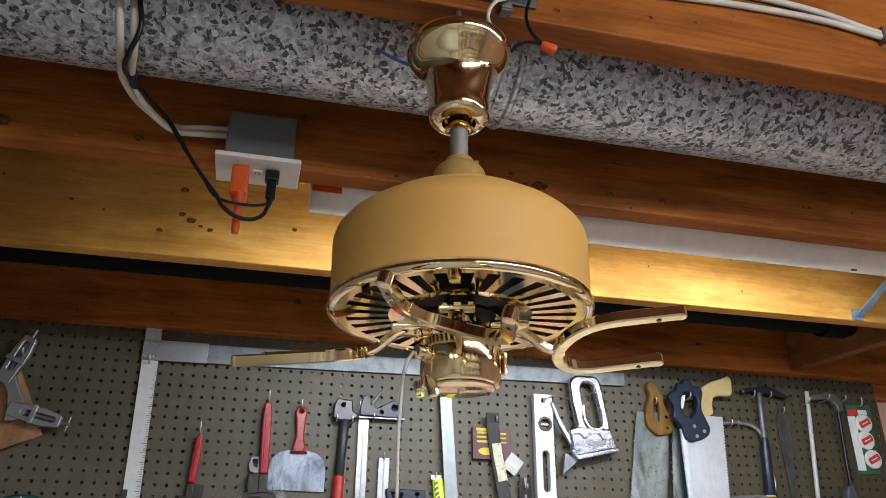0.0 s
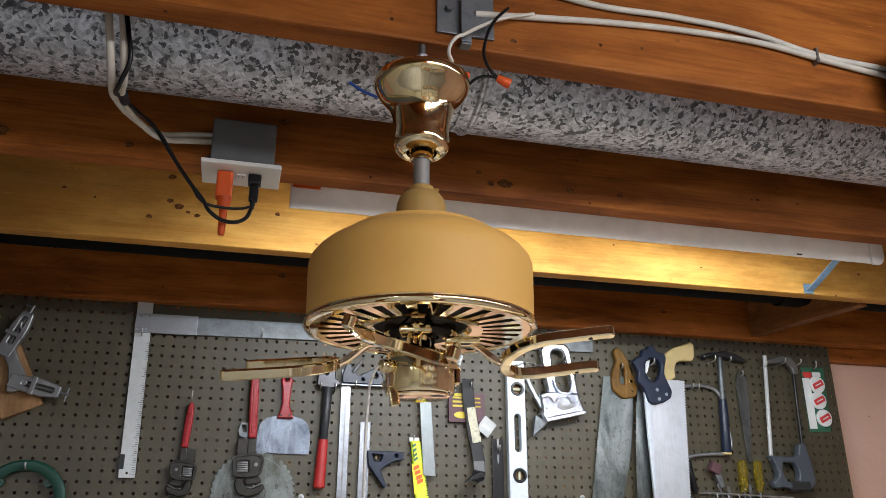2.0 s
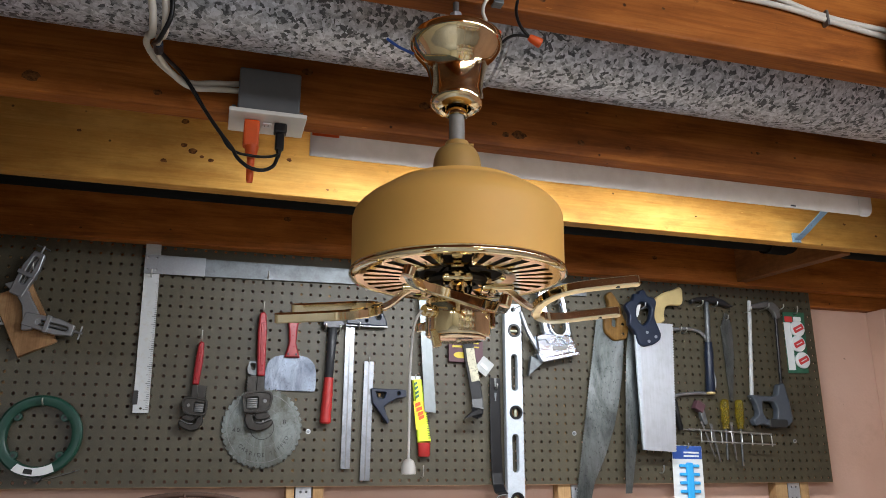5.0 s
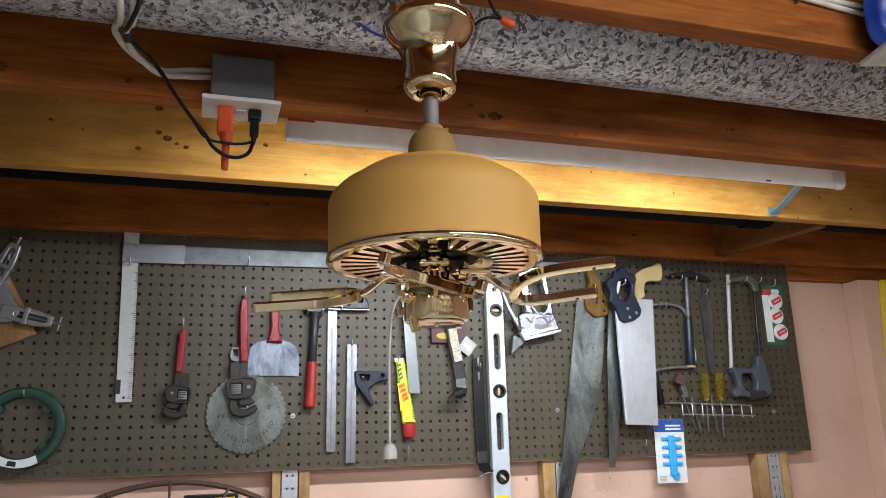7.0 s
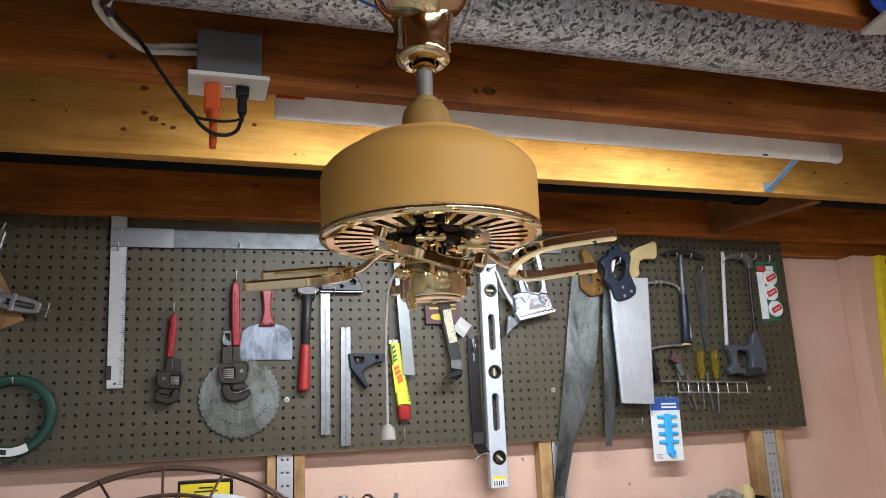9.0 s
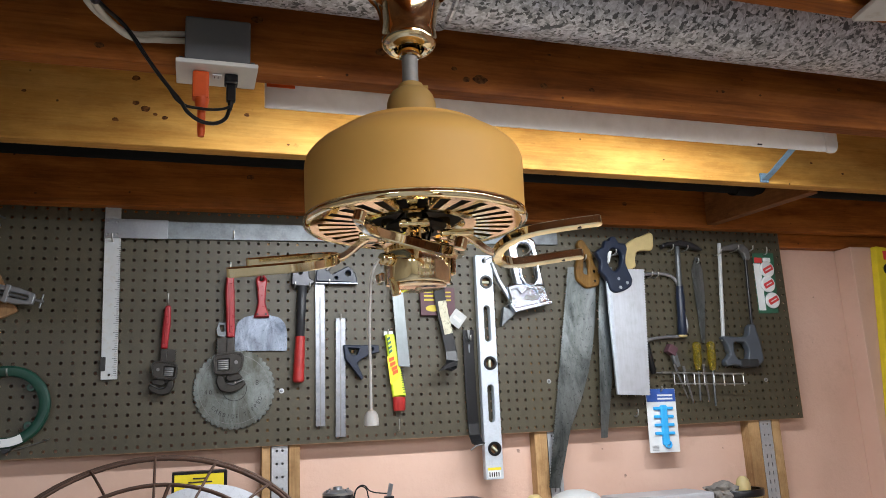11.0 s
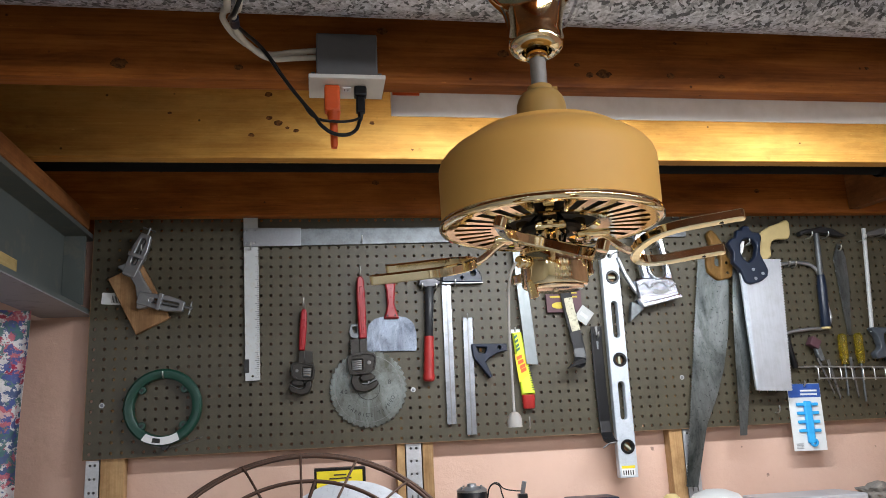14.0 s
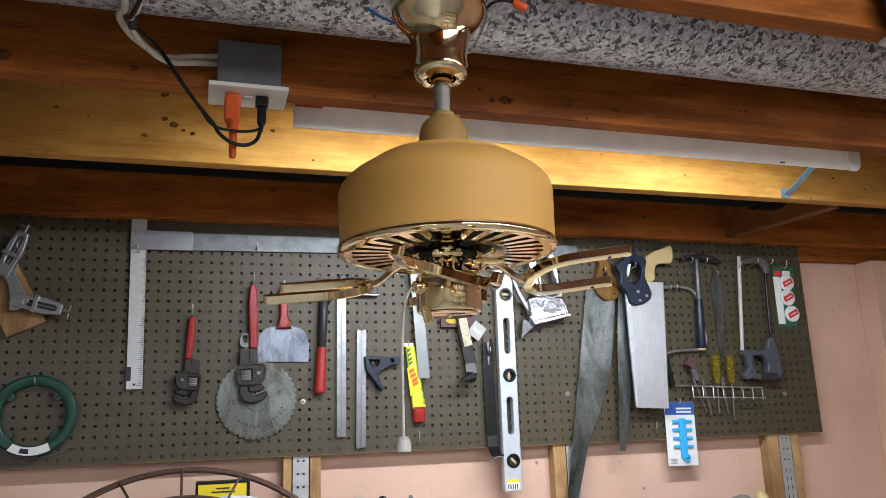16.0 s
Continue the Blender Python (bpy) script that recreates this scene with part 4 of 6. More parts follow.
def pegboard_mesh():
    """Front and back sheets with a round hole in every one-inch cell."""
    nx, nz = 96, 24
    sx, sz = (PX1 - PX0) / nx, (PZ1 - PZ0) / nz
    verts, faces, index = [], [], {}

    def vert(x, y, z):
        key = (round(x, 5), y, round(z, 5))
        if key not in index:
            index[key] = len(verts)
            verts.append((x, y, z))
        return index[key]

    dirs = [(1, 0), (1, 1), (0, 1), (-1, 1), (-1, 0), (-1, -1), (0, -1), (1, -1)]
    hr = 0.0041
    for i in range(nx):
        for j in range(nz):
            cx, cz = PX0 + (i + 0.5) * sx, PZ0 + (j + 0.5) * sz
            rim, outer, rear, back = [], [], [], []
            for k, (dx, dz) in enumerate(dirs):
                a = math.pi * k / 4
                outer.append(vert(cx + dx * sx / 2, PY, cz + dz * sz / 2))
                rim.append(vert(cx + hr * math.cos(a), PY, cz + hr * math.sin(a)))
                rear.append(vert(cx + hr * math.cos(a), PY + 0.0055, cz + hr * math.sin(a)))
                back.append(vert(cx + dx * sx / 2, PY + 0.0055, cz + dz * sz / 2))
            for k in range(8):
                n = (k + 1) % 8
                faces.append((outer[k], rim[k], rim[n], outer[n]))
                faces.append((rim[k], rear[k], rear[n], rim[n]))
                faces.append((rear[k], back[k], back[n], rear[n]))
    me = bpy.data.meshes.new("perforated_sheet")
    me.from_pydata(verts, [], faces)
    return me


peg = thing("pegboard", (0.64, 2.303, 1.33), "brown hardboard pegboard with rows of round holes", "pegboard")
mesh_object("perforated_sheet", pegboard_mesh(), M["peg"], peg)
part("bottom_edge", box(PX0, PX1, PY - 0.0002, PY + 0.0058, PZ0 - 0.0012, PZ0), M["edge"], peg, "pale raw board edge")
part("right_edge", box(PX1, PX1 + 0.0012, PY - 0.0002, PY + 0.0058, PZ0 - 0.0012, PZ1), M["edge"], peg)
part("left_edge", box(PX0 - 0.0012, PX0, PY - 0.0002, PY + 0.0058, PZ0 - 0.0012, PZ1), M["edge"], peg)


def wall_stud(x0, x1):
    ob2 = part("wall_stud", box(x0, x1, 2.3070, YW - 0.001, FLOOR, 1.886, 0.002), M["stud"])
    tagged(ob2, "pale knotty wooden furring stud on the wall", "stud", "furring studs", "structure")


def standard(x0, x1):
    ob2 = thing("slotted_standard", ((x0 + x1) / 2, 2.306, 0.5), "zinc slotted shelf standard screwed between studs", "shelf standard", "shelf standards")
    loops = [rect(x0, x1, 0.5, 1.328)]
    w = x1 - x0
    z = 1.316
    while z > 0.9:
        for fx in (0.32, 0.68):
            if z > 1.25 or (round(z * 1000) % 3) < 9:
                loops.append(circle(x0 + w * fx, z, 0.0032, 10) if z > 1.23 else slot(x0 + w * fx, z, 0.0036, 0.013, 4))
        z -= 0.0254 if z < 1.25 else 0.032
    plate("channel_face", loops, 2.3080, 2.3105, M["strut"], ob2)
    part("channel_back", box(x0 + 0.001, x1 - 0.001, 2.322, YW - 0.001, 0.5, 1.328), M["steel_dark"], ob2)


for x0, x1 in ((-0.540, -0.484), (0.182, 0.203), (0.249, 0.277), (0.930, 0.968), (1.652, 1.694), (1.742, 1.772)):
    wall_stud(x0, x1)
for x0, x1 in ((-0.574, -0.543), (0.206, 0.246), (0.971, 1.010), (1.697, 1.739)):
    standard(x0, x1)

# curtain under the beam
def curtain():
    bm_ = bmesh.new()
    n, rows2 = 90, 14
    x0, x1 = -1.45, -0.690
    fold = []
    for side in (0, 1):
        grid = []
        for j in range(rows2 + 1):
            z = 1.683 - (1.683 - 0.1) * j / rows2
            row = []
            for k in range(n + 1):
                u = k / n
                x = x0 + (x1 - x0) * u
                w = math.sin(u * 46 + 0.6 * math.sin(u * 9)) * 0.030 + math.sin(u * 21 + 1.1) * 0.014
                w *= 0.75 + 0.25 * j / rows2
                row.append(bm_.verts.new((x + 0.006 * math.sin(j * 0.9 + k * 0.3), 2.185 + w + side * 0.0025, z)))
            grid.append(row)
        fold.append(grid)
        for j in range(rows2):
            for k in range(n):
                bm_.faces.new((grid[j][k], grid[j][k + 1], grid[j + 1][k + 1], grid[j + 1][k]))
    a, b = fold
    for k in range(n):
        bm_.faces.new((a[0][k], a[0][k + 1], b[0][k + 1], b[0][k]))
        bm_.faces.new((a[-1][k], a[-1][k + 1], b[-1][k + 1], b[-1][k]))
    for j in range(rows2):
        for k in (0, n):
            bm_.faces.new((a[j][k], a[j + 1][k], b[j + 1][k], b[j][k]))
    return bm_


ct = thing("curtain", (-1.05, 2.185, 0.1), "gathered white curtain printed with red and blue flowers", "curtain")
part("cloth", curtain(), M["floral"], ct, "", True)

# ---- tools on the board ----
B = PY            # front of the board


def hook(x, z, y0=B, out=0.030, up=0.014, parent=None, name="peg_hook"):
    pts = [(x, y0 + 0.004, z), (x, y0 - out * 0.7, z), (x, y0 - out, z + up * 0.4), (x, y0 - out - 0.001, z + up)]
    if parent is None:
        ob2 = thing(name, (x, y0, z), "bent zinc wire peg hook in the board", "hook", "peg hooks")
        tube("hook_wire", pts, 0.0021, M["hook"], ob2)
        return ob2
    return tube("hook_wire", pts, 0.0021, M["hook"], parent)


def ticks(parent, x0, x1, z0, z1, n, y, mat, long=0.5, name="scale_marks"):
    """Fine scale marks across a rule from z0 to z1, in one mesh."""
    bm_ = bmesh.new()
    for k in range(n):
        z = z0 + (z1 - z0) * (k + 0.5) / n
        w = (x1 - x0) * (long if k % 4 else min(1.0, long * 1.7))
        a = [bm_.verts.new(p) for p in ((x1 - w, y, z - 0.0005), (x1, y, z - 0.0005), (x1, y, z + 0.0005), (x1 - w, y, z + 0.0005))]
        bm_.faces.new(a)
    ob2 = part(name, bm_, mat, parent)
    return ob2


# drywall square: upright head and long blade
ts = thing("drywall_square", (0.2, B - 0.008, 1.505), "large aluminium drywall square with a long blade", "square")
plate("head", [rect(-0.205, -0.168, 1.504, 1.9365), circle(-0.187, 1.515, 0.003, 10)], B - 0.010, B - 0.006, M["rule"], ts, "white ruled head", 0.0008, about(-0.187, 1.90, -1.1))
plate("blade_plate", [round_poly(rect(-0.205, -0.056, 1.8525, 1.902), 0.002)] + [circle(x, z, 0.0028, 10) for x, z in ((-0.198, 1.893), (-0.198, 1.862), (-0.176, 1.893), (-0.176, 1.862))], B - 0.0145, B - 0.0105, M["alu"], ts, "pale aluminium plate")
plate("blade", [round_poly([(-0.060, 1.854), (1.040, 1.868), (1.041, 1.904), (-0.060, 1.9005)], 0.002)], B - 0.0100, B - 0.0075, M["steel"], ts, "dull steel blade")
ticks(ts, -0.182, -0.163, 1.51, 1.845, 64, B - 0.0106, M["ink"], 0.35)
plate("maker_mark", [round_poly(rect(-0.200, -0.188, 1.524, 1.558), 0.002)], B - 0.0112, B - 0.0101, M["ink"], ts, "", 0.0002)
for k in range(3):
    z = 1.566 + k * 0.026
    plate("print_bar", [rect(-0.1975, -0.1962, z, z + 0.012)], B - 0.0108, B - 0.0101, M["strut"], ts, "", 0.0001)
hook(-0.185, 1.846)
hook(0.105, 1.862)
hook(0.88, 1.866)

# corner clamp on its wooden block
cc = thing("wood_block", (-0.47, B - 0.02, 1.65), "brown wooden block hung at a slant", "block")
plate("block_body", [rect(-0.505, -0.415, 1.640, 1.800)], B - 0.020, B - 0.001, M["block"], cc, "", 0.002, about(-0.46, 1.72, -27))
lb = thing("paper_label", (-0.535, B, 1.722), "white paper price label on the board", "label")
plate("label_card", [round_poly(rect(-0.553, -0.500, 1.708, 1.738), 0.002)], B - 0.003, B - 0.0015, M["card_white"], lb, "", 0.0002, about(-0.53, 1.72, 4))
for k in range(7):
    plate("print_bar", [rect(-0.528 + k * 0.0035, -0.5264 + k * 0.0035, 1.713, 1.731)], B - 0.0036, B - 0.0030, M["ink"], lb, "", 0.0001, about(-0.53, 1.72, 4))
cl = thing("corner_clamp", (-0.42, B - 0.035, 1.69), "cast aluminium corner clamp with screw jaws", "clamp")
Y0, Y1 = B - 0.040, B - 0.022


def clamp_arm(deg, cx, cz):
    m_ = about(cx, cz, deg)
    plate("jaw_arm", [round_poly([(cx - 0.016, cz), (cx + 0.016, cz), (cx + 0.020, cz + 0.075), (cx + 0.013, cz + 0.115), (cx - 0.013, cz + 0.115), (cx - 0.020, cz + 0.075)], 0.004),
                      slot(cx, cz + 0.066, 0.013, 0.074)], Y0, Y1, M["alu"], cl, "", 0.002, m_)
    bm_ = rod((cx, (Y0 + Y1) / 2, cz + 0.012), (cx, (Y0 + Y1) / 2, cz + 0.135), 0.0038, 10)
    bmesh.ops.transform(bm_, matrix=m_, verts=bm_.verts)
    part("screw_rod", bm_, M["steel_dark"], cl)
    bm_ = rod((cx - 0.017, (Y0 + Y1) / 2, cz + 0.130), (cx + 0.017, (Y0 + Y1) / 2, cz + 0.130), 0.0022, 8)
    bmesh.ops.transform(bm_, matrix=m_, verts=bm_.verts)
    part("tommy_bar", bm_, M["steel_bright"], cl)
    plate("sliding_jaw", [round_poly(rect(cx - 0.021, cx + 0.021, cz + 0.050, cz + 0.060), 0.002)], Y0 - 0.006, Y1, M["alu"], cl, "", 0.001, m_)


clamp_arm(21, -0.484, 1.774)
clamp_arm(103, -0.459, 1.719)
plate("web", [round_poly([(-0.512, 1.799), (-0.490, 1.808), (-0.462, 1.800), (-0.448, 1.768), (-0.430, 1.738), (-0.418, 1.712), (-0.440, 1.692), (-0.462, 1.690), (-0.460, 1.712), (-0.466, 1.750), (-0.484, 1.778)], 0.006)], Y0 + 0.002, Y1 + 0.002, M["alu"], cl, "", 0.002)
hook(-0.452, 1.838, out=0.05)

# green cable puller ring
fr = thing("fish_tape", (-0.394, B - 0.02, 1.355), "green plastic fish tape reel with a white label", "fish tape")
RC = (-0.394, B - 0.004, 1.448)
toY = Matrix.Rotation(math.pi / 2, 4, "X")
part("reel_ring", lathe([(0.069, 0.0), (0.072, -0.001), (0.089, -0.001), (0.0925, 0.003), (0.0935, 0.010), (0.0925, 0.018), (0.088, 0.022), (0.074, 0.022), (0.070, 0.019), (0.069, 0.0)], RC, 64, toY), M["green"], fr, "", True)
for a in (40, 140, 222, 318):
    x, z = RC[0] + 0.066 * math.cos(radians(a)), RC[2] + 0.066 * math.sin(radians(a))
    plate("lug", [circle(x, z, 0.0095, 14)], B - 0.020, B - 0.006, M["green"], fr, "", 0.001)
    plate("lug_screw", [circle(x, z, 0.0035, 10)], B - 0.0215, B - 0.0195, M["ink"], fr, "", 0.0004)
arc = [(RC[0] + r * math.cos(radians(a)), RC[2] + r * math.sin(radians(a))) for r, a in [(0.0905, a) for a in range(238, 301, 6)] + [(0.0720, a) for a in range(300, 237, -6)]]
plate("paper_label", [arc], B - 0.0272, B - 0.0262, M["card_white"], fr, "white printed label", 0.0001)
plate("barcode_patch", [[(RC[0] + r * math.cos(radians(a)), RC[2] + r * math.sin(radians(a))) for r, a in ((0.087, 255), (0.087, 268), (0.076, 268), (0.076, 255))]], B - 0.0280, B - 0.0273, M["ink"], fr, "", 0.0001)
hook(-0.394, 1.520, out=0.034)
tube("tape_end", [(-0.42, B - 0.012, 1.357), (-0.385, B - 0.010, 1.350), (-0.33, B - 0.006, 1.362), (-0.300, B - 0.004, 1.372)], 0.0012, M["steel_dark"], fr)
plate("puller_tip", [round_poly([(-0.402, 1.362), (-0.372, 1.362), (-0.380, 1.348), (-0.392, 1.342)], 0.003)], B - 0.014, B - 0.004, M["black"], fr)


def pipe_wrench(x, ztop, zbot, s, tilt, label, flip=1):
    """A pipe wrench hung jaw down; s is its breadth against the smaller one."""
    w = thing("pipe_wrench", (x, B - 0.02, zbot), label, "wrench", "pipe wrenches")
    m_ = about(x, ztop, tilt) @ Matrix.Translation((x, 0, 0)) @ Matrix.Diagonal((flip, 1, 1, 1)) @ Matrix.Translation((-x, 0, 0))
    a, b = B - 0.022 * s, B - 0.006

    def p(u, v):
        return (x + u * s, zbot + v * s)

    hz = zbot + 0.112 * s
    plate("handle", [round_poly([(x - 0.0085 * s, hz), (x + 0.0075 * s, hz), (x + 0.0085 * s, hz + 0.03), (x + 0.0100 * s, ztop - 0.05), (x + 0.0075 * s, ztop - 0.006), (x, ztop), (x - 0.0065 * s, ztop - 0.008), (x - 0.0085 * s, ztop - 0.05)], 0.004)],
          a, b, M["red_dip"], w, "red dipped handle", 0.004, m_)
    plate("handle_rib", [round_poly([(x - 0.0030 * s, hz + 0.012), (x + 0.0030 * s, hz + 0.012), (x + 0.0035 * s, ztop - 0.030), (x - 0.0030 * s, ztop - 0.030)], 0.002)], a - 0.0014, a + 0.002, M["red_dip"], w, "", 0.0012, m_)
    plate("shank", [[p(-0.0085, 0.062), p(0.0085, 0.062), p(0.0080, 0.1115), p(-0.0080, 0.1115)]], a + 0.001, b, M["iron"], w, "bare iron shank", 0.002, m_)
    # cast yoke with the window of the nut, set aslant
    yoke = [p(-0.027, 0.070), p(-0.022, 0.080), p(0.000, 0.082), p(0.030, 0.078), p(0.036, 0.070), p(0.033, 0.040), p(0.027, 0.036), p(-0.008, 0.036), p(-0.022, 0.044)]
    win = [p(0.004, 0.068), p(0.027, 0.066), p(0.026, 0.045), p(0.004, 0.046)]
    plate("housing", [round_poly(yoke, 0.005 * s), round_poly(win, 0.003 * s)], a - 0.006 * s, b, M["iron"], w, "cast iron jaw housing", 0.003, m_)
    plate("housing_rim", [round_poly(yoke, 0.005 * s), round_poly([(x + (q[0] - x - 0.004 * s) * 0.84 + 0.004 * s, zbot + 0.058 * s + (q[1] - zbot - 0.058 * s) * 0.80) for q in yoke], 0.004 * s)], a - 0.0085 * s, a - 0.005 * s, M["iron"], w, "", 0.001, m_)
    for k in range(5):
        bm_ = rod((x + 0.0048 * s, a - 0.002 * s, zbot + (0.0475 + 0.0042 * k) * s), (x + 0.0260 * s, a - 0.002 * s, zbot + (0.0475 + 0.0042 * k) * s), 0.0023 * s, 10)
        bmesh.ops.transform(bm_, matrix=m_, verts=bm_.verts)
        part("nut_ridge", bm_, M["steel_dark"], w, "", True)
    # hook jaw: toothed shank behind the yoke and the curved hook below it
    teeth = [p(0.008, 0.030), p(0.008, 0.112)]
    for k in range(11):
        v = 0.110 - k * 0.0062
        teeth += [p(0.029, v), p(0.0255, v - 0.0031)]
    teeth += [p(0.027, 0.030)]
    plate("jaw_thread", [teeth], a + 0.003, b, M["iron"], w, "toothed hook shank", 0.0006, m_)
    plate("hook_jaw", [round_poly([p(0.026, 0.040), p(0.030, 0.022), p(0.022, 0.004), p(0.002, -0.002), p(-0.022, 0.006), p(-0.030, 0.016), p(-0.026, 0.024), p(-0.004, 0.014), p(0.010, 0.018), p(0.014, 0.034)], 0.005 * s)],
          a - 0.003, b, M["iron"], w, "", 0.003, m_)
    plate("jaw_teeth", [[p(-0.026, 0.0245), p(-0.004, 0.0150), p(0.006, 0.0170), p(0.006, 0.0185), p(-0.004, 0.0168), p(-0.025, 0.0262)]], a - 0.0015, b, M["steel_dark"], w, "", 0.0004, m_)
    plate("heel_jaw", [round_poly([p(-0.016, 0.038), p(-0.024, 0.030), p(-0.018, 0.0245), p(0.004, 0.0215), p(0.010, 0.028), p(0.006, 0.038)], 0.003)], a - 0.001, b, M["iron"], w, "", 0.002, m_)
    plate("pivot_pin", [circle(x - 0.010 * s, zbot + 0.060 * s, 0.0042 * s, 14)], a - 0.0075 * s, a, M["steel_dark"], w, "", 0.001, m_)
    hook(x, ztop - 0.002, out=0.034, up=0.026)
    return w


pipe_wrench(-0.050, 1.686, 1.463, 1.0, 3.0, "small pipe wrench with a red dipped handle")
pipe_wrench(0.098, 1.768, 1.464, 1.22, -1.0, "large pipe wrench with a red dipped handle", -1)
aw = thing("adjustable_wrench", (0.078, B - 0.012, 1.58), "small grey adjustable wrench hung behind another", "wrench")
plate("wrench_head", [round_poly([(0.066, 1.620), (0.072, 1.640), (0.096, 1.640), (0.096, 1.610), (0.086, 1.602), (0.070, 1.606)], 0.003), round_poly([(0.074, 1.628), (0.074, 1.634), (0.086, 1.634), (0.086, 1.616), (0.078, 1.616)], 0.002)], B - 0.014, B - 0.004, M["steel"], aw)
plate("wrench_shank", [rect(0.078, 0.090, 1.50, 1.604)], B - 0.009, B - 0.003, M["steel_dark"], aw)

# circular saw blade
sb = thing("saw_blade", (0.113, B - 0.004, 1.372), "worn carbide tipped circular saw blade", "saw blade")
pts = []
NT = 40
for k in range(NT):
    a0 = 2 * math.pi * k / NT
    for f, r in ((0.0, 0.0935), (0.05, 0.0950), (0.12, 0.1006), (0.40, 0.1004), (0.70, 0.0992), (0.93, 0.0972)):
        a = a0 + f * 2 * math.pi / NT
        pts.append((0.113 + r * math.cos(a), 1.473 + r * math.sin(a)))
plate("disc", [pts, circle(0.113, 1.473, 0.008, 20)], B - 0.0055, B - 0.0030, M["blade_disc"], sb, "", 0.0003)
for k in range(NT):
    a = 2 * math.pi * (k + 0.27) / NT
    plate("carbide_tip", [[(0.113 + r * math.cos(a + d), 1.473 + r * math.sin(a + d)) for r, d in ((0.0965, -0.030), (0.1012, -0.016), (0.1010, 0.004), (0.0975, -0.004))]], B - 0.0062, B - 0.0024, M["iron"], sb, "", 0.0002)
plate("arbor_ring", [circle(0.113, 1.473, 0.030, 32), circle(0.113, 1.473, 0.0285, 32)], B - 0.0062, B - 0.0056, M["ink"], sb, "", 0.0001)
plate("groove_ring", [circle(0.113, 1.473, 0.0862, 48), circle(0.113, 1.473, 0.0850, 48)], B - 0.0060, B - 0.0056, M["steel_dark"], sb, "", 0.0001)
plate("groove_ring", [circle(0.113, 1.473, 0.0500, 40), circle(0.113, 1.473, 0.0494, 40)], B - 0.0060, B - 0.0056, M["steel_dark"], sb, "", 0.0001)


def letters(name, text, place, size, material, parent, label=""):
    """Raised writing, each letter set by place(k, n)."""
    bm_ = bmesh.new()
    for k, ch in enumerate(text):
        if ch == " ":
            continue
        f = bpy.data.curves.new("letter", "FONT")
        f.body, f.size, f.align_x, f.align_y, f.extrude = ch, size, "CENTER", "CENTER", 0.0001
        me = curve_mesh(f)
        me.transform(place(k, len(text)) @ Matrix.Rotation(math.pi / 2, 4, "X"))
        bm_.from_mesh(me)
        bpy.data.meshes.remove(me)
    return part(name, bm_, material, parent, label)


def on_arc(cx, cz, r, a0, a1, y):
    def place(k, n):
        a = radians(a0 + (a1 - a0) * k / (n - 1))
        return Matrix.Translation((cx + r * math.cos(a), y, cz + r * math.sin(a))) @ Matrix.Rotation(-(a + math.pi / 2), 4, "Y")
    return place


letters("blade_writing", "CARBIDE TIPPED", on_arc(0.113, 1.473, 0.068, 222, 338, B - 0.0060), 0.0135, M["ink"], sb)
letters("blade_number", "8", lambda k, n: Matrix.Translation((0.168, B - 0.0060, 1.487)), 0.017, M["ink"], sb)
letters("blade_number", "40", lambda k, n: Matrix.Translation((0.044 + 0.011 * k, B - 0.0060, 1.466)), 0.015, M["ink"], sb)
hook(0.113, 1.477, out=0.02)

# drywall taping knife
tk = thing("taping_knife", (0.178, B - 0.01, 1.565), "steel taping knife with a red plastic handle", "scraper")
plate("knife_blade", [round_poly([(0.113, 1.568), (0.243, 1.566), (0.244, 1.612), (0.238, 1.638), (0.222, 1.654), (0.196, 1.660), (0.160, 1.660), (0.134, 1.654), (0.117, 1.638), (0.112, 1.612)], 0.006)], B - 0.0058, B - 0.0046, M["knife_steel"], tk, "", 0.0002)
plate("handle", [round_poly([(0.157, 1.652), (0.199, 1.652), (0.192, 1.670), (0.187, 1.690), (0.189, 1.728), (0.192, 1.750), (0.186, 1.762), (0.177, 1.765), (0.168, 1.762), (0.162, 1.750), (0.166, 1.728), (0.168, 1.690), (0.164, 1.670)], 0.004), circle(0.177, 1.752, 0.005, 14)],
      B - 0.018, B - 0.004, M["red_dip"], tk, "red plastic handle", 0.004)
for x in (0.167, 0.188):
    plate("rivet", [circle(x, 1.660, 0.0028, 10)], B - 0.0195, B - 0.0175, M["ink"], tk, "", 0.0004)
hook(0.177, 1.756, out=0.026, up=0.022)

# roofing hammer hung head up
rh = thing("roofing_hammer", (0.27, B - 0.02, 1.484), "dark steel hatchet hammer with a red grip", "hammer")
mh = about(0.283, 1.76, 2.6)
plate("head", [round_poly([(0.252, 1.738), (0.270, 1.732), (0.296, 1.732), (0.314, 1.742), (0.312, 1.750), (0.300, 1.756), (0.299, 1.782), (0.262, 1.786), (0.254, 1.770)], 0.003), circle(0.276, 1.770, 0.004, 12)], B - 0.026, B - 0.006, M["iron_dark"], rh, "", 0.003)
bm = rod((0.283, B - 0.016, 1.590), (0.283, B - 0.016, 1.735), 0.0105, 16, 0.0125)
bmesh.ops.transform(bm, matrix=mh, verts=bm.verts)
part("shaft", bm, M["shaft_grey"], rh, "dark grey shaft", True)
bm = lathe([(0.0, 1.484), (0.011, 1.484), (0.0145, 1.488), (0.0150, 1.498), (0.0135, 1.512), (0.0145, 1.525), (0.0132, 1.540), (0.0138, 1.556), (0.0125, 1.575), (0.0125, 1.602), (0.0, 1.602)], (0.283, B - 0.016, 0), 20)
bmesh.ops.transform(bm, matrix=mh, verts=bm.verts)
part("grip", bm, M["red"], rh, "red rubber grip", True)
hook(0.262, 1.730, out=0.03)
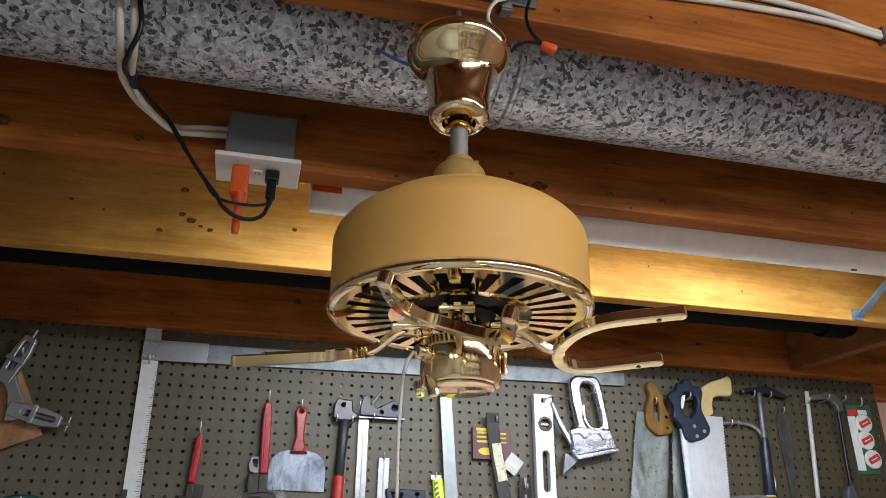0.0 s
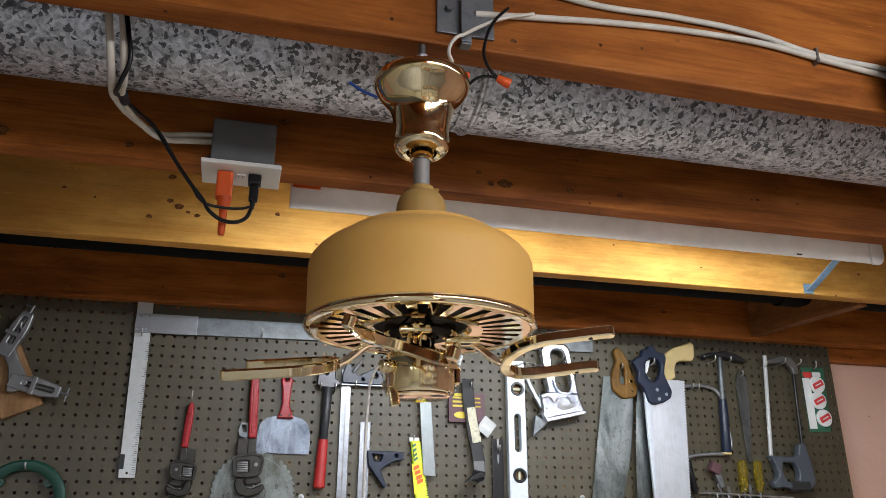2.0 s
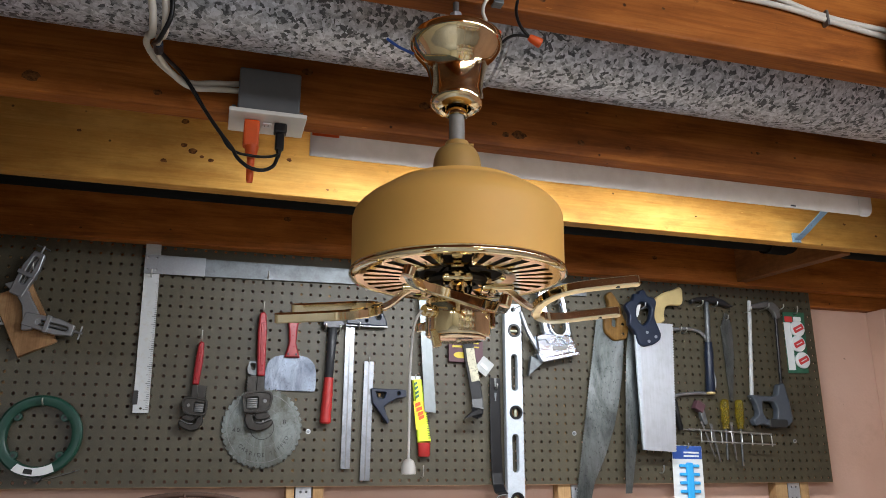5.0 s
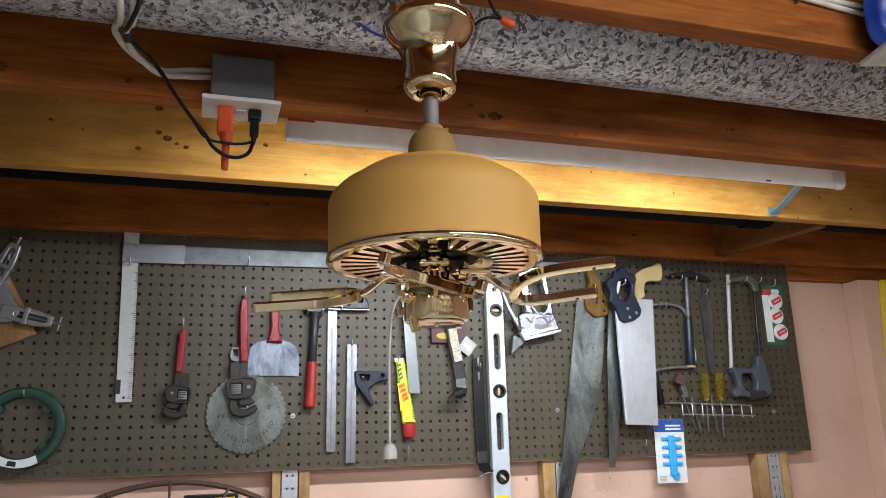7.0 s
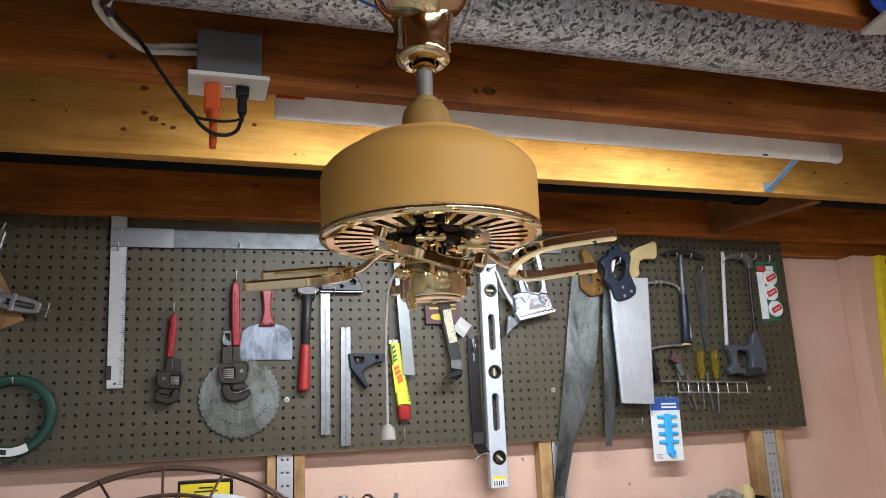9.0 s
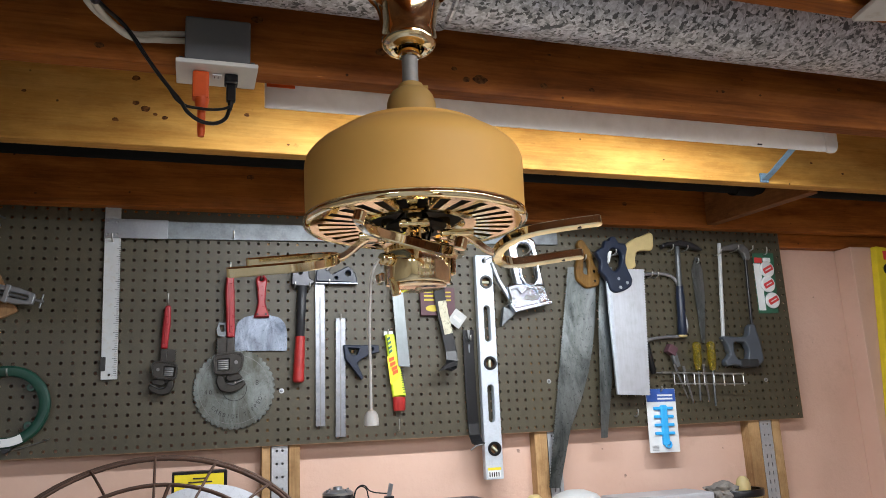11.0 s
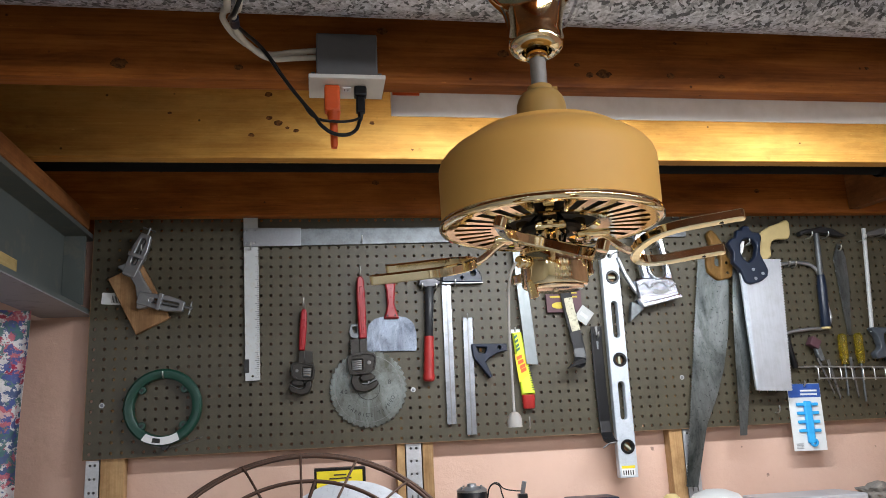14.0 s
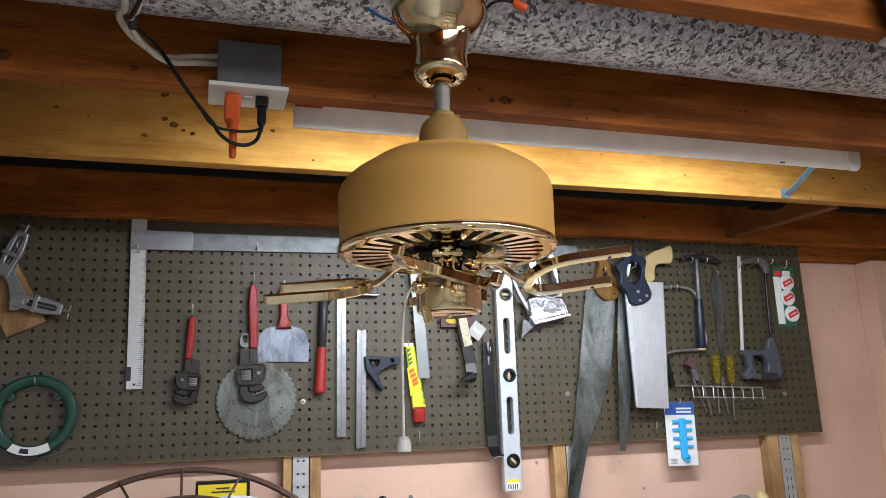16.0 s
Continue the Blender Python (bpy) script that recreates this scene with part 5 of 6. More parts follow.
hook(0.300, 1.728, out=0.03)


def combo_rule(parent, x0, x1, z0, z1, tilt, marks=True):
    cx = (x0 + x1) / 2
    m_ = about(cx, z1, tilt)
    plate("rule", [rect(x0, x1, z0, z1)], B - 0.0100, B - 0.0078, M["steel_bright"], parent, "bright steel rule", 0.0003, m_)
    plate("rule_groove", [rect(cx - 0.0016, cx + 0.0016, z0 + 0.002, z1 - 0.002)], B - 0.0107, B - 0.0101, M["steel_dark"], parent, "", 0.0001, m_)


q1 = thing("combination_square", (0.35, B - 0.01, 1.372), "steel combination square with its black head raised", "square", "combination squares")
combo_rule(q1, 0.3175, 0.3420, 1.372, 1.784, 0.35)
plate("square_head", [round_poly([(0.318, 1.748), (0.428, 1.745), (0.428, 1.757), (0.416, 1.782), (0.404, 1.790), (0.388, 1.782), (0.360, 1.766), (0.335, 1.800), (0.326, 1.796), (0.318, 1.770)], 0.004), circle(0.404, 1.770, 0.0075, 14), circle(0.372, 1.758, 0.004, 10)],
      B - 0.021, B - 0.004, M["navy"], q1, "black cast head", 0.002)
plate("head_edge", [rect(0.316, 0.430, 1.7415, 1.7450)], B - 0.0215, B - 0.0035, M["steel_bright"], q1)
bm = rod((0.345, B - 0.024, 1.776), (0.372, B - 0.024, 1.812), 0.004, 12, 0.0025)
part("scriber", bm, M["steel_dark"], q1)
hook(0.352, 1.738)
q2 = thing("combination_square", (0.40, B - 0.01, 1.343), "steel combination square with a blue black head", "square", "combination squares")
combo_rule(q2, 0.3705, 0.3965, 1.343, 1.650, 0.9)
plate("square_head", [round_poly([(0.388, 1.578), (0.484, 1.576), (0.485, 1.557), (0.458, 1.552), (0.436, 1.540), (0.424, 1.530), (0.440, 1.490), (0.434, 1.486), (0.392, 1.542)], 0.003), round_poly([(0.400, 1.570), (0.430, 1.568), (0.424, 1.552), (0.408, 1.552)], 0.003), circle(0.464, 1.566, 0.0045, 12)],
      B - 0.022, B - 0.004, M["navy"], q2, "blue black cast head", 0.002)
part("lock_nut", rod((0.412, B - 0.012, 1.556), (0.412, B - 0.012, 1.566), 0.006, 14), M["brass"], q2)
hook(0.383, 1.648, out=0.014)

# rule and glue tube
sr = thing("steel_rule", (0.54, B - 0.006, 1.52), "broad plain steel rule", "ruler")
plate("rule", [round_poly([(0.516, 1.850), (0.546, 1.850), (0.567, 1.517), (0.535, 1.519)], 0.001)], B - 0.0225, B - 0.0210, M["rule_steel"], sr, "", 0.0003)
hook(0.531, 1.842, out=0.028)
gt = thing("glue_tube", (0.53, B - 0.008, 1.403), "yellow printed adhesive tube with a red cap", "glue tube")
plate("tube_body", [round_poly([(0.503, 1.605), (0.528, 1.606), (0.556, 1.440), (0.519, 1.438)], 0.002)], B - 0.0175, B - 0.003, M["lime"], gt, "lime yellow tube", 0.004)
plate("print_panel", [[(0.5050, 1.546), (0.5330, 1.546), (0.5400, 1.492), (0.5130, 1.470)]], B - 0.0182, B - 0.0176, M["yellow"], gt, "", 0.0001)
for k, (dx, dz) in enumerate(((0.0, 0.0), (0.0035, -0.012), (0.0075, -0.024), (0.010, -0.034))):
    plate("script_bar", [round_poly([(0.5060 + dx * 0.5, 1.594 + dz), (0.5150 + dx * 0.5, 1.600 + dz), (0.5160 + dx * 0.5, 1.594 + dz), (0.5070 + dx * 0.5, 1.587 + dz)], 0.001)], B - 0.0185, B - 0.0176, M["card_green"], gt, "dark green lettering bar", 0.0001)
    plate("script_bar", [round_poly([(0.5095 + dx, 1.540 + dz), (0.5240 + dx, 1.546 + dz), (0.5250 + dx, 1.537 + dz), (0.5100 + dx, 1.530 + dz)], 0.001)], B - 0.0190, B - 0.0183, M["orange"], gt, "orange lettering bar", 0.0001)
for k in range(11):
    z = 1.512 - k * 0.0062
    plate("text_bar", [rect(0.540 + k * 0.0006, 0.5500 + k * 0.0004, z, z + 0.0018)], B - 0.0182, B - 0.0176, M["ink"], gt, "", 0.0001)
plate("crimp", [rect(0.500, 0.526, 1.603, 1.614)], B - 0.011, B - 0.008, M["card_white"], gt)
part("cap", lathe([(0, 1.403), (0.014, 1.403), (0.0165, 1.406), (0.0175, 1.438), (0, 1.440)], (0.5365, B - 0.012, 0), 20, Matrix.Diagonal((1, 0.6, 1, 1))), M["red"], gt, "red screw cap", True)
hook(0.512, 1.606, out=0.012)

# boxed blades, tag and pry bars
yb = thing("carton", (0.655, B - 0.01, 1.657), "maroon and yellow printed small carton", "box")
plate("carton_body", [rect(0.606, 0.706, 1.657, 1.735)], B - 0.014, B - 0.002, M["maroon"], yb)
plate("yellow_band", [rect(0.615, 0.652, 1.7265, 1.7335)], B - 0.0150, B - 0.0141, M["dim_yellow"], yb, "", 0.0001)
plate("yellow_oval", [circle(0.640, 1.676, 0.020, 20, 0.009)], B - 0.0150, B - 0.0141, M["dim_yellow"], yb, "", 0.0001)
for k in range(3):
    plate("print_bar", [rect(0.616, 0.650, 1.697 + k * 0.011, 1.7025 + k * 0.011)], B - 0.0158, B - 0.0151, M["dim_yellow"], yb, "", 0.0001)
    plate("print_bar", [rect(0.678, 0.694, 1.697 + k * 0.011, 1.701 + k * 0.011)], B - 0.0158, B - 0.0151, M["dim_yellow"], yb, "", 0.0001)
tg = thing("paper_tag", (0.705, B - 0.004, 1.655), "pale grey square tag hung askew", "tag")
plate("tag_card", [rect(0.690, 0.730, 1.625, 1.668)], B - 0.0185, B - 0.0175, paint("tag_grey", (0.40, 0.41, 0.40), 0.5), tg, "", 0.0002, about(0.71, 1.648, 38))
plate("print_bar", [rect(0.697, 0.722, 1.640, 1.650)], B - 0.0192, B - 0.0186, M["strut"], tg, "", 0.0001, about(0.71, 1.648, 38))
pb = thing("pry_bar", (0.665, B - 0.02, 1.51), "black flat pry bar with chipped cream paint", "pry bar", "pry bars")


def flat_bar(name, path, w, h, mat, parent, label=""):
    return part(name, sweep(path, w, h, up=(1, 0, 0.001)), mat, parent, label)


flat_bar("bar", [(0.655, B - 0.028, 1.770), (0.655, B - 0.025, 1.745), (0.660, B - 0.022, 1.70), (0.668, B - 0.020, 1.655), (0.678, B - 0.020, 1.600), (0.685, B - 0.022, 1.556), (0.684, B - 0.028, 1.530), (0.676, B - 0.042, 1.514), (0.658, B - 0.060, 1.506)], 0.0055, 0.032, M["black"], pb)
flat_bar("paint_patch", [(0.6640, B - 0.0256, 1.695), (0.6690, B - 0.0240, 1.660), (0.6735, B - 0.0238, 1.640), (0.6800, B - 0.0238, 1.604)], 0.0012, 0.024, M["creampaint"], pb, "chipped cream paint")
plate("nail_claw", [round_poly([(0.636, 1.500), (0.690, 1.516), (0.682, 1.528), (0.660, 1.520)], 0.003)], B - 0.060, B - 0.044, M["black"], pb)
hook(0.664, 1.748, out=0.034)
p2 = thing("pry_bar", (0.745, B - 0.02, 1.30), "long black flat pry bar with a curved end", "pry bar", "pry bars")
flat_bar("bar", [(0.7405, B - 0.014, 1.615), (0.740, B - 0.012, 1.56), (0.740, B - 0.012, 1.45), (0.742, B - 0.013, 1.36), (0.7425, B - 0.018, 1.330), (0.7425, B - 0.034, 1.312), (0.7425, B - 0.052, 1.308)], 0.006, 0.031, M["black"], p2)
plate("claw_notch", [round_poly([(0.736, 1.615), (0.744, 1.615), (0.742, 1.590), (0.738, 1.590)], 0.001)], B - 0.0185, B - 0.0150, M["steel_dark"], p2)
plate("nail_slot", [round_poly([(0.737, 1.575), (0.744, 1.575), (0.742, 1.552), (0.739, 1.552)], 0.002)], B - 0.0160, B - 0.0152, M["steel"], p2, "", 0.0002)
tube("claw_tip", [(0.756, B - 0.050, 1.306), (0.735, B - 0.052, 1.303), (0.716, B - 0.056, 1.293)], 0.0022, M["steel_dark"], p2)
hook(0.741, 1.585, out=0.03)

# box level
lv = thing("spirit_level", (0.795, B - 0.02, 1.212), "aluminium two foot spirit level with three vials", "level")
ml = about(0.795, 1.83, 0.25)
ZV = (1.750, 1.5215, 1.2915)
loops = [round_poly(rect(0.769, 0.820, 1.212, 1.8275), 0.003), circle(0.795, 1.810, 0.0062, 16), slot(0.796, 1.632, 0.0185, 0.102), slot(0.795, 1.412, 0.0185, 0.102)]
loops += [circle(0.798 if k < 2 else 0.797, z, 0.0185, 28) for k, z in enumerate(ZV)]
plate("frame", loops, B - 0.026, B - 0.004, M["level_alu"], lv, "pale aluminium frame", 0.0016, ml)
for z in ZV:
    plate("vial_ring", [circle(0.7975, z, 0.0190, 28), circle(0.7975, z, 0.0125, 24)], B - 0.0285, B - 0.004, M["black"], lv, "black vial ring", 0.001, ml)
    plate("vial_back", [circle(0.7975, z, 0.0124, 20)], B - 0.012, B - 0.010, M["block"], lv, "", 0.0002, ml)
    bm = rod((0.7865, B - 0.017, z), (0.8085, B - 0.017, z), 0.004, 12)
    tilt_v = {ZV[0]: 0, ZV[1]: 90, ZV[2]: 45}[z]
    bmesh.ops.transform(bm, matrix=about(0.7975, z, tilt_v, B), verts=bm.verts)
    part("vial", bm, M["vial"], lv, "pale glass vial", True)
plate("size_label", [rect(0.775, 0.812, 1.217, 1.242)], B - 0.0268, B - 0.0262, M["card_white"], lv, "white size label", 0.0001, ml)
plate("label_band", [rect(0.775, 0.812, 1.236, 1.243)], B - 0.0275, B - 0.0269, M["yellow"], lv, "", 0.0001, ml)
for k in range(5):
    plate("print_bar", [rect(0.778 + k * 0.0065, 0.781 + k * 0.0065, 1.219, 1.231)], B - 0.0275, B - 0.0269, M["ink"], lv, "", 0.0001, ml)
tube("hang_wire", [(0.795, B - 0.030, 1.811), (0.820, B - 0.034, 1.822), (0.86, B - 0.030, 1.818), (0.895, B - 0.020, 1.822)], 0.0014, M["steel_dark"], lv)
hook(0.795, 1.806, out=0.034)

# chrome staple gun
sg = thing("staple_gun", (0.91, B - 0.03, 1.63), "chrome plated hand staple gun hung nose down", "staple gun")
plate("body", [round_poly([(0.856, 1.737), (0.880, 1.745), (0.972, 1.742), (0.989, 1.690), (0.955, 1.680), (0.874, 1.664), (0.863, 1.690)], 0.004)], B - 0.042, B - 0.012, M["chrome"], sg, "chrome steel body", 0.005)
plate("handle_loop", [round_poly([(0.884, 1.740), (0.874, 1.800), (0.868, 1.868), (0.884, 1.882), (0.940, 1.884), (0.956, 1.872), (0.966, 1.800), (0.976, 1.738)], 0.010),
                      round_poly([(0.906, 1.752), (0.898, 1.850), (0.906, 1.862), (0.930, 1.862), (0.938, 1.848), (0.954, 1.760), (0.944, 1.744), (0.922, 1.742)], 0.012)], B - 0.036, B - 0.014, M["chrome"], sg, "chrome loop handle", 0.006)
tube("loop_wire", [(0.900, B - 0.040, 1.80), (0.906, B - 0.041, 1.755), (0.926, B - 0.042, 1.739), (0.948, B - 0.041, 1.748), (0.956, B - 0.040, 1.80)], 0.0034, M["chrome"], sg)
plate("base_shoe", [round_poly([(0.858, 1.684), (0.874, 1.660), (0.992, 1.686), (0.989, 1.698), (0.876, 1.674), (0.866, 1.692)], 0.003)], B - 0.046, B - 0.008, M["chrome"], sg, "", 0.003)
tube("body_ridge", [(0.862, B - 0.043, 1.722), (0.884, B - 0.044, 1.728), (0.898, B - 0.044, 1.716), (0.912, B - 0.044, 1.728), (0.940, B - 0.044, 1.728), (0.950, B - 0.044, 1.716), (0.974, B - 0.043, 1.726)], 0.0030, M["chrome"], sg)
plate("side_slot", [round_poly([(0.906, 1.700), (0.930, 1.694), (0.956, 1.706), (0.950, 1.714), (0.928, 1.706), (0.910, 1.712)], 0.004)], B - 0.0435, B - 0.0415, M["steel_dark"], sg, "", 0.0006)
plate("lever", [round_poly([(0.812, 1.806), (0.820, 1.808), (0.838, 1.762), (0.870, 1.706), (0.860, 1.698), (0.830, 1.752)], 0.004)], B - 0.034, B - 0.022, M["alu"], sg, "", 0.003)
for x, z in ((0.874, 1.700), (0.918, 1.728), (0.958, 1.694), (0.880, 1.682)):
    plate("rivet", [circle(x, z, 0.0048, 16)], B - 0.0450, B - 0.0405, M["chrome"], sg, "", 0.002)
plate("nose", [round_poly([(0.836, 1.622), (0.846, 1.680), (0.866, 1.672), (0.882, 1.660)], 0.003)], B - 0.030, B - 0.012, M["steel"], sg, "", 0.002)
hook(0.930, 1.836, out=0.05)


def saw_teeth(p0, p1, n, depth):
    """Points of a toothed edge from p0 to p1, teeth to the left of the way."""
    p0, p1 = Vector(p0), Vector(p1)
    d = p1 - p0
    nrm = Vector((-d.y, d.x)).normalized() * depth
    out = []
    for k in range(n):
        a = p0 + d * (k / n)
        b = p0 + d * ((k + 0.5) / n) + nrm
        out += [(a.x, a.y), (b.x, b.y)]
    out.append((p1.x, p1.y))
    return out


# hand saws
s1 = thing("hand_saw", (1.07, B - 0.012, 1.176), "long tarnished hand saw with a wooden handle", "saw", "hand saws")
plate("saw_plate", [saw_teeth((1.068, 1.800), (0.957, 1.178), 80, -0.0034) + [(0.988, 1.176), (1.035, 1.336), (1.075, 1.412), (1.106, 1.490), (1.128, 1.569), (1.142, 1.640), (1.152, 1.720), (1.158, 1.800)]], B - 0.0120, B - 0.0108, M["saw_steel"], s1, "tarnished toothed plate", 0.0002)
plate("handle", [round_poly([(1.088, 1.760), (1.118, 1.735), (1.158, 1.742), (1.176, 1.775), (1.150, 1.812), (1.146, 1.842), (1.128, 1.872), (1.114, 1.888), (1.098, 1.872), (1.108, 1.846), (1.096, 1.822), (1.086, 1.792)], 0.010), round_poly([(1.112, 1.780), (1.128, 1.776), (1.132, 1.820), (1.118, 1.838)], 0.006)],
      B - 0.023, B - 0.002, M["handle_wood"], s1, "orange varnished wooden handle", 0.004)
for z in (1.757, 1.786):
    plate("saw_nut", [circle(1.146, z, 0.0045, 12)], B - 0.0245, B - 0.0225, M["brass"], s1, "", 0.0004)
hook(1.120, 1.822, out=0.03)
s2 = thing("hand_saw", (1.15, B - 0.026, 1.304), "narrow tapered saw with a buff plastic handle", "saw", "hand saws")
plate("saw_plate", [saw_teeth((1.139, 1.304), (1.172, 1.474), 24, -0.002) + [(1.184, 1.560), (1.206, 1.800), (1.166, 1.800), (1.150, 1.690), (1.141, 1.602), (1.120, 1.304)]], B - 0.0285, B - 0.0270, M["saw_steel"], s2, "", 0.0002)
plate("handle", [round_poly([(1.214, 1.790), (1.240, 1.800), (1.246, 1.852), (1.262, 1.874), (1.289, 1.890), (1.320, 1.900), (1.346, 1.912), (1.356, 1.902), (1.354, 1.866), (1.346, 1.852), (1.310, 1.852), (1.292, 1.846), (1.284, 1.824), (1.286, 1.800), (1.270, 1.794), (1.262, 1.770), (1.216, 1.770)], 0.008)],
      B - 0.036, B - 0.020, M["buff"], s2, "buff plastic pistol handle", 0.004)
hook(1.23, 1.842, out=0.045)
s3 = thing("back_saw", (1.23, B - 0.05, 1.416), "broad bright tenon saw with a navy handle", "saw", "hand saws")
plate("saw_plate", [saw_teeth((1.277, 1.417), (1.299, 1.790), 48, -0.0036) + [(1.240, 1.790), (1.172, 1.752), (1.172, 1.422)]], B - 0.0505, B - 0.0490, M["saw_bright"], s3, "bright steel plate", 0.0002)
# lit spine: its brightness is put in by a paler metal
plate("back_spine", [[(1.170, 1.423), (1.1775, 1.422), (1.1830, 1.748), (1.168, 1.752)]], B - 0.0545, B - 0.0455, M["level_alu"], s3, "", 0.001)
plate("handle", [round_poly([(1.137, 1.836), (1.152, 1.850), (1.164, 1.852), (1.172, 1.876), (1.184, 1.872), (1.190, 1.886), (1.206, 1.888), (1.216, 1.868), (1.238, 1.866), (1.245, 1.852), (1.236, 1.824), (1.234, 1.802), (1.253, 1.756), (1.248, 1.738), (1.226, 1.724), (1.196, 1.716), (1.176, 1.722), (1.166, 1.759), (1.146, 1.780), (1.152, 1.808)], 0.006),
                 round_poly([(1.178, 1.836), (1.192, 1.850), (1.216, 1.846), (1.226, 1.828), (1.216, 1.796), (1.196, 1.778), (1.180, 1.790), (1.172, 1.812)], 0.008)],
      B - 0.062, B - 0.040, M["navy"], s3, "navy plastic handle", 0.004)
plate("handle_fleck", [round_poly([(1.184, 1.842), (1.200, 1.846), (1.190, 1.812), (1.180, 1.800), (1.184, 1.824)], 0.003)], B - 0.046, B - 0.0405, M["card_white"], s3, "worn pale patch", 0.001)
for x, z in ((1.204, 1.758), (1.232, 1.746), (1.208, 1.732)):
    plate("saw_nut", [circle(x, z, 0.0048, 12)], B - 0.0640, B - 0.0615, M["alu"], s3, "", 0.0005)
hook(1.20, 1.832, out=0.07)

# coping frame, hammer, keyhole saw, hacksaw
cs = thing("coping_saw", (1.39, B - 0.012, 1.482), "steel framed coping saw with a black handle", "saw")
tube("frame", [(1.302, B - 0.012, 1.776), (1.330, B - 0.012, 1.782), (1.400, B - 0.012, 1.783), (1.430, B - 0.012, 1.770), (1.446, B - 0.012, 1.735), (1.452, B - 0.012, 1.66), (1.456, B - 0.012, 1.615), (1.440, B - 0.012, 1.595), (1.39, B - 0.012, 1.590), (1.33, B - 0.012, 1.584), (1.303, B - 0.012, 1.577)], 0.0055, M["alu"], cs)
tube("blade", [(1.302, B - 0.012, 1.777), (1.303, B - 0.012, 1.577)], 0.0012, M["steel"], cs, smooth=False)
part("handle", lathe([(0, 0), (0.007, 0), (0.0095, 0.012), (0.0085, 0.05), (0.0105, 0.085), (0.006, 0.098), (0, 0.1)], (1.322, B - 0.014, 1.480), 16, Matrix.Rotation(radians(-10), 4, "Y")), M["black"], cs, "black turned handle", True)
hook(1.345, 1.775, out=0.026)
hook(1.365, 1.774, out=0.026)
ch = thing("claw_hammer", (1.45, B - 0.02, 1.59), "claw hammer with a blue rubber grip", "hammer")
plate("head", [round_poly([(1.392, 1.862), (1.410, 1.872), (1.450, 1.872), (1.480, 1.868), (1.530, 1.858), (1.540, 1.862), (1.500, 1.884), (1.460, 1.892), (1.440, 1.886), (1.410, 1.884), (1.388, 1.876)], 0.004)], B - 0.030, B - 0.008, M["iron_dark"], ch, "dark steel claw head", 0.004)
mch = about(1.449, 1.86, 3.2)
bm = rod((1.449, B - 0.018, 1.730), (1.449, B - 0.018, 1.878), 0.0085, 14, 0.0075)
bmesh.ops.transform(bm, matrix=mch, verts=bm.verts)
part("shaft", bm, M["steel"], ch, "", True)
bm = lathe([(0, 1.592), (0.012, 1.592), (0.0145, 1.600), (0.0125, 1.66), (0.0135, 1.71), (0.0105, 1.745), (0, 1.748)], (1.449, B - 0.018, 0), 18)
bmesh.ops.transform(bm, matrix=mch, verts=bm.verts)
part("grip", bm, M["navy"], ch, "worn blue grip", True)
bm = rod((1.449, B - 0.018, 1.587), (1.449, B - 0.018, 1.593), 0.0142, 18)
bmesh.ops.transform(bm, matrix=mch, verts=bm.verts)
part("grip_end", bm, M["buff"], ch)
hook(1.425, 1.860, out=0.034)
hook(1.478, 1.860, out=0.034)
ks = thing("keyhole_blade", (1.515, B - 0.008, 1.568), "tarnished tapered saw blade without a handle", "saw blade")
plate("blade", [saw_teeth((1.500, 1.800), (1.508, 1.570), 40, -0.0015) + [(1.518, 1.568), (1.538, 1.720), (1.540, 1.800), (1.528, 1.842), (1.518, 1.842)], circle(1.523, 1.826, 0.004, 10)], B - 0.0095, B - 0.0075, M["saw_steel"], ks, "", 0.0002)
hook(1.523, 1.822, out=0.02)
hs = thing("hacksaw", (1.64, B - 0.02, 1.495), "grey hacksaw with a pale tubular frame", "saw")
tube("frame_tube", [(1.607, B - 0.020, 1.885), (1.578, B - 0.020, 1.575)], 0.0062, M["rule"], hs, "pale tubular frame", smooth=False)
plate("blade", [[(1.697, 1.835), (1.706, 1.835), (1.694, 1.575), (1.684, 1.575)]], B - 0.022, B - 0.0205, M["navy"], hs, "dark narrow blade", 0.0002)
tube("blade_guard", [(1.700, B - 0.022, 1.845), (1.694, B - 0.022, 1.72), (1.690, B - 0.022, 1.60)], 0.0050, M["black"], hs)
plate("nose", [round_poly([(1.606, 1.872), (1.660, 1.886), (1.692, 1.884), (1.712, 1.866), (1.714, 1.834), (1.696, 1.830), (1.690, 1.852), (1.668, 1.866), (1.606, 1.858)], 0.006)], B - 0.030, B - 0.012, M["steel_dark"], hs, "", 0.003)
plate("handle", [round_poly([(1.566, 1.588), (1.640, 1.584), (1.664, 1.590), (1.672, 1.622), (1.692, 1.628), (1.706, 1.570), (1.712, 1.510), (1.692, 1.494), (1.640, 1.488), (1.620, 1.496), (1.596, 1.500), (1.574, 1.494), (1.566, 1.512), (1.590, 1.530), (1.584, 1.560)], 0.008),
                 round_poly([(1.606, 1.570), (1.648, 1.568), (1.660, 1.545), (1.654, 1.516), (1.616, 1.514), (1.604, 1.535)], 0.010)], B - 0.034, B - 0.008, paint("grey_casting", (0.060, 0.070, 0.085), 0.4, 0.15, 40), hs, "slate grey cast handle", 0.004)
plate("grip_pad", [round_poly(rect(1.622, 1.690, 1.490, 1.516), 0.008)], B - 0.036, B - 0.006, M["blackrubber"], hs, "black rubber pad", 0.004)
hook(1.600, 1.850, out=0.034)
hook(1.660, 1.862, out=0.045)
hook(1.715, 1.862, out=0.045)

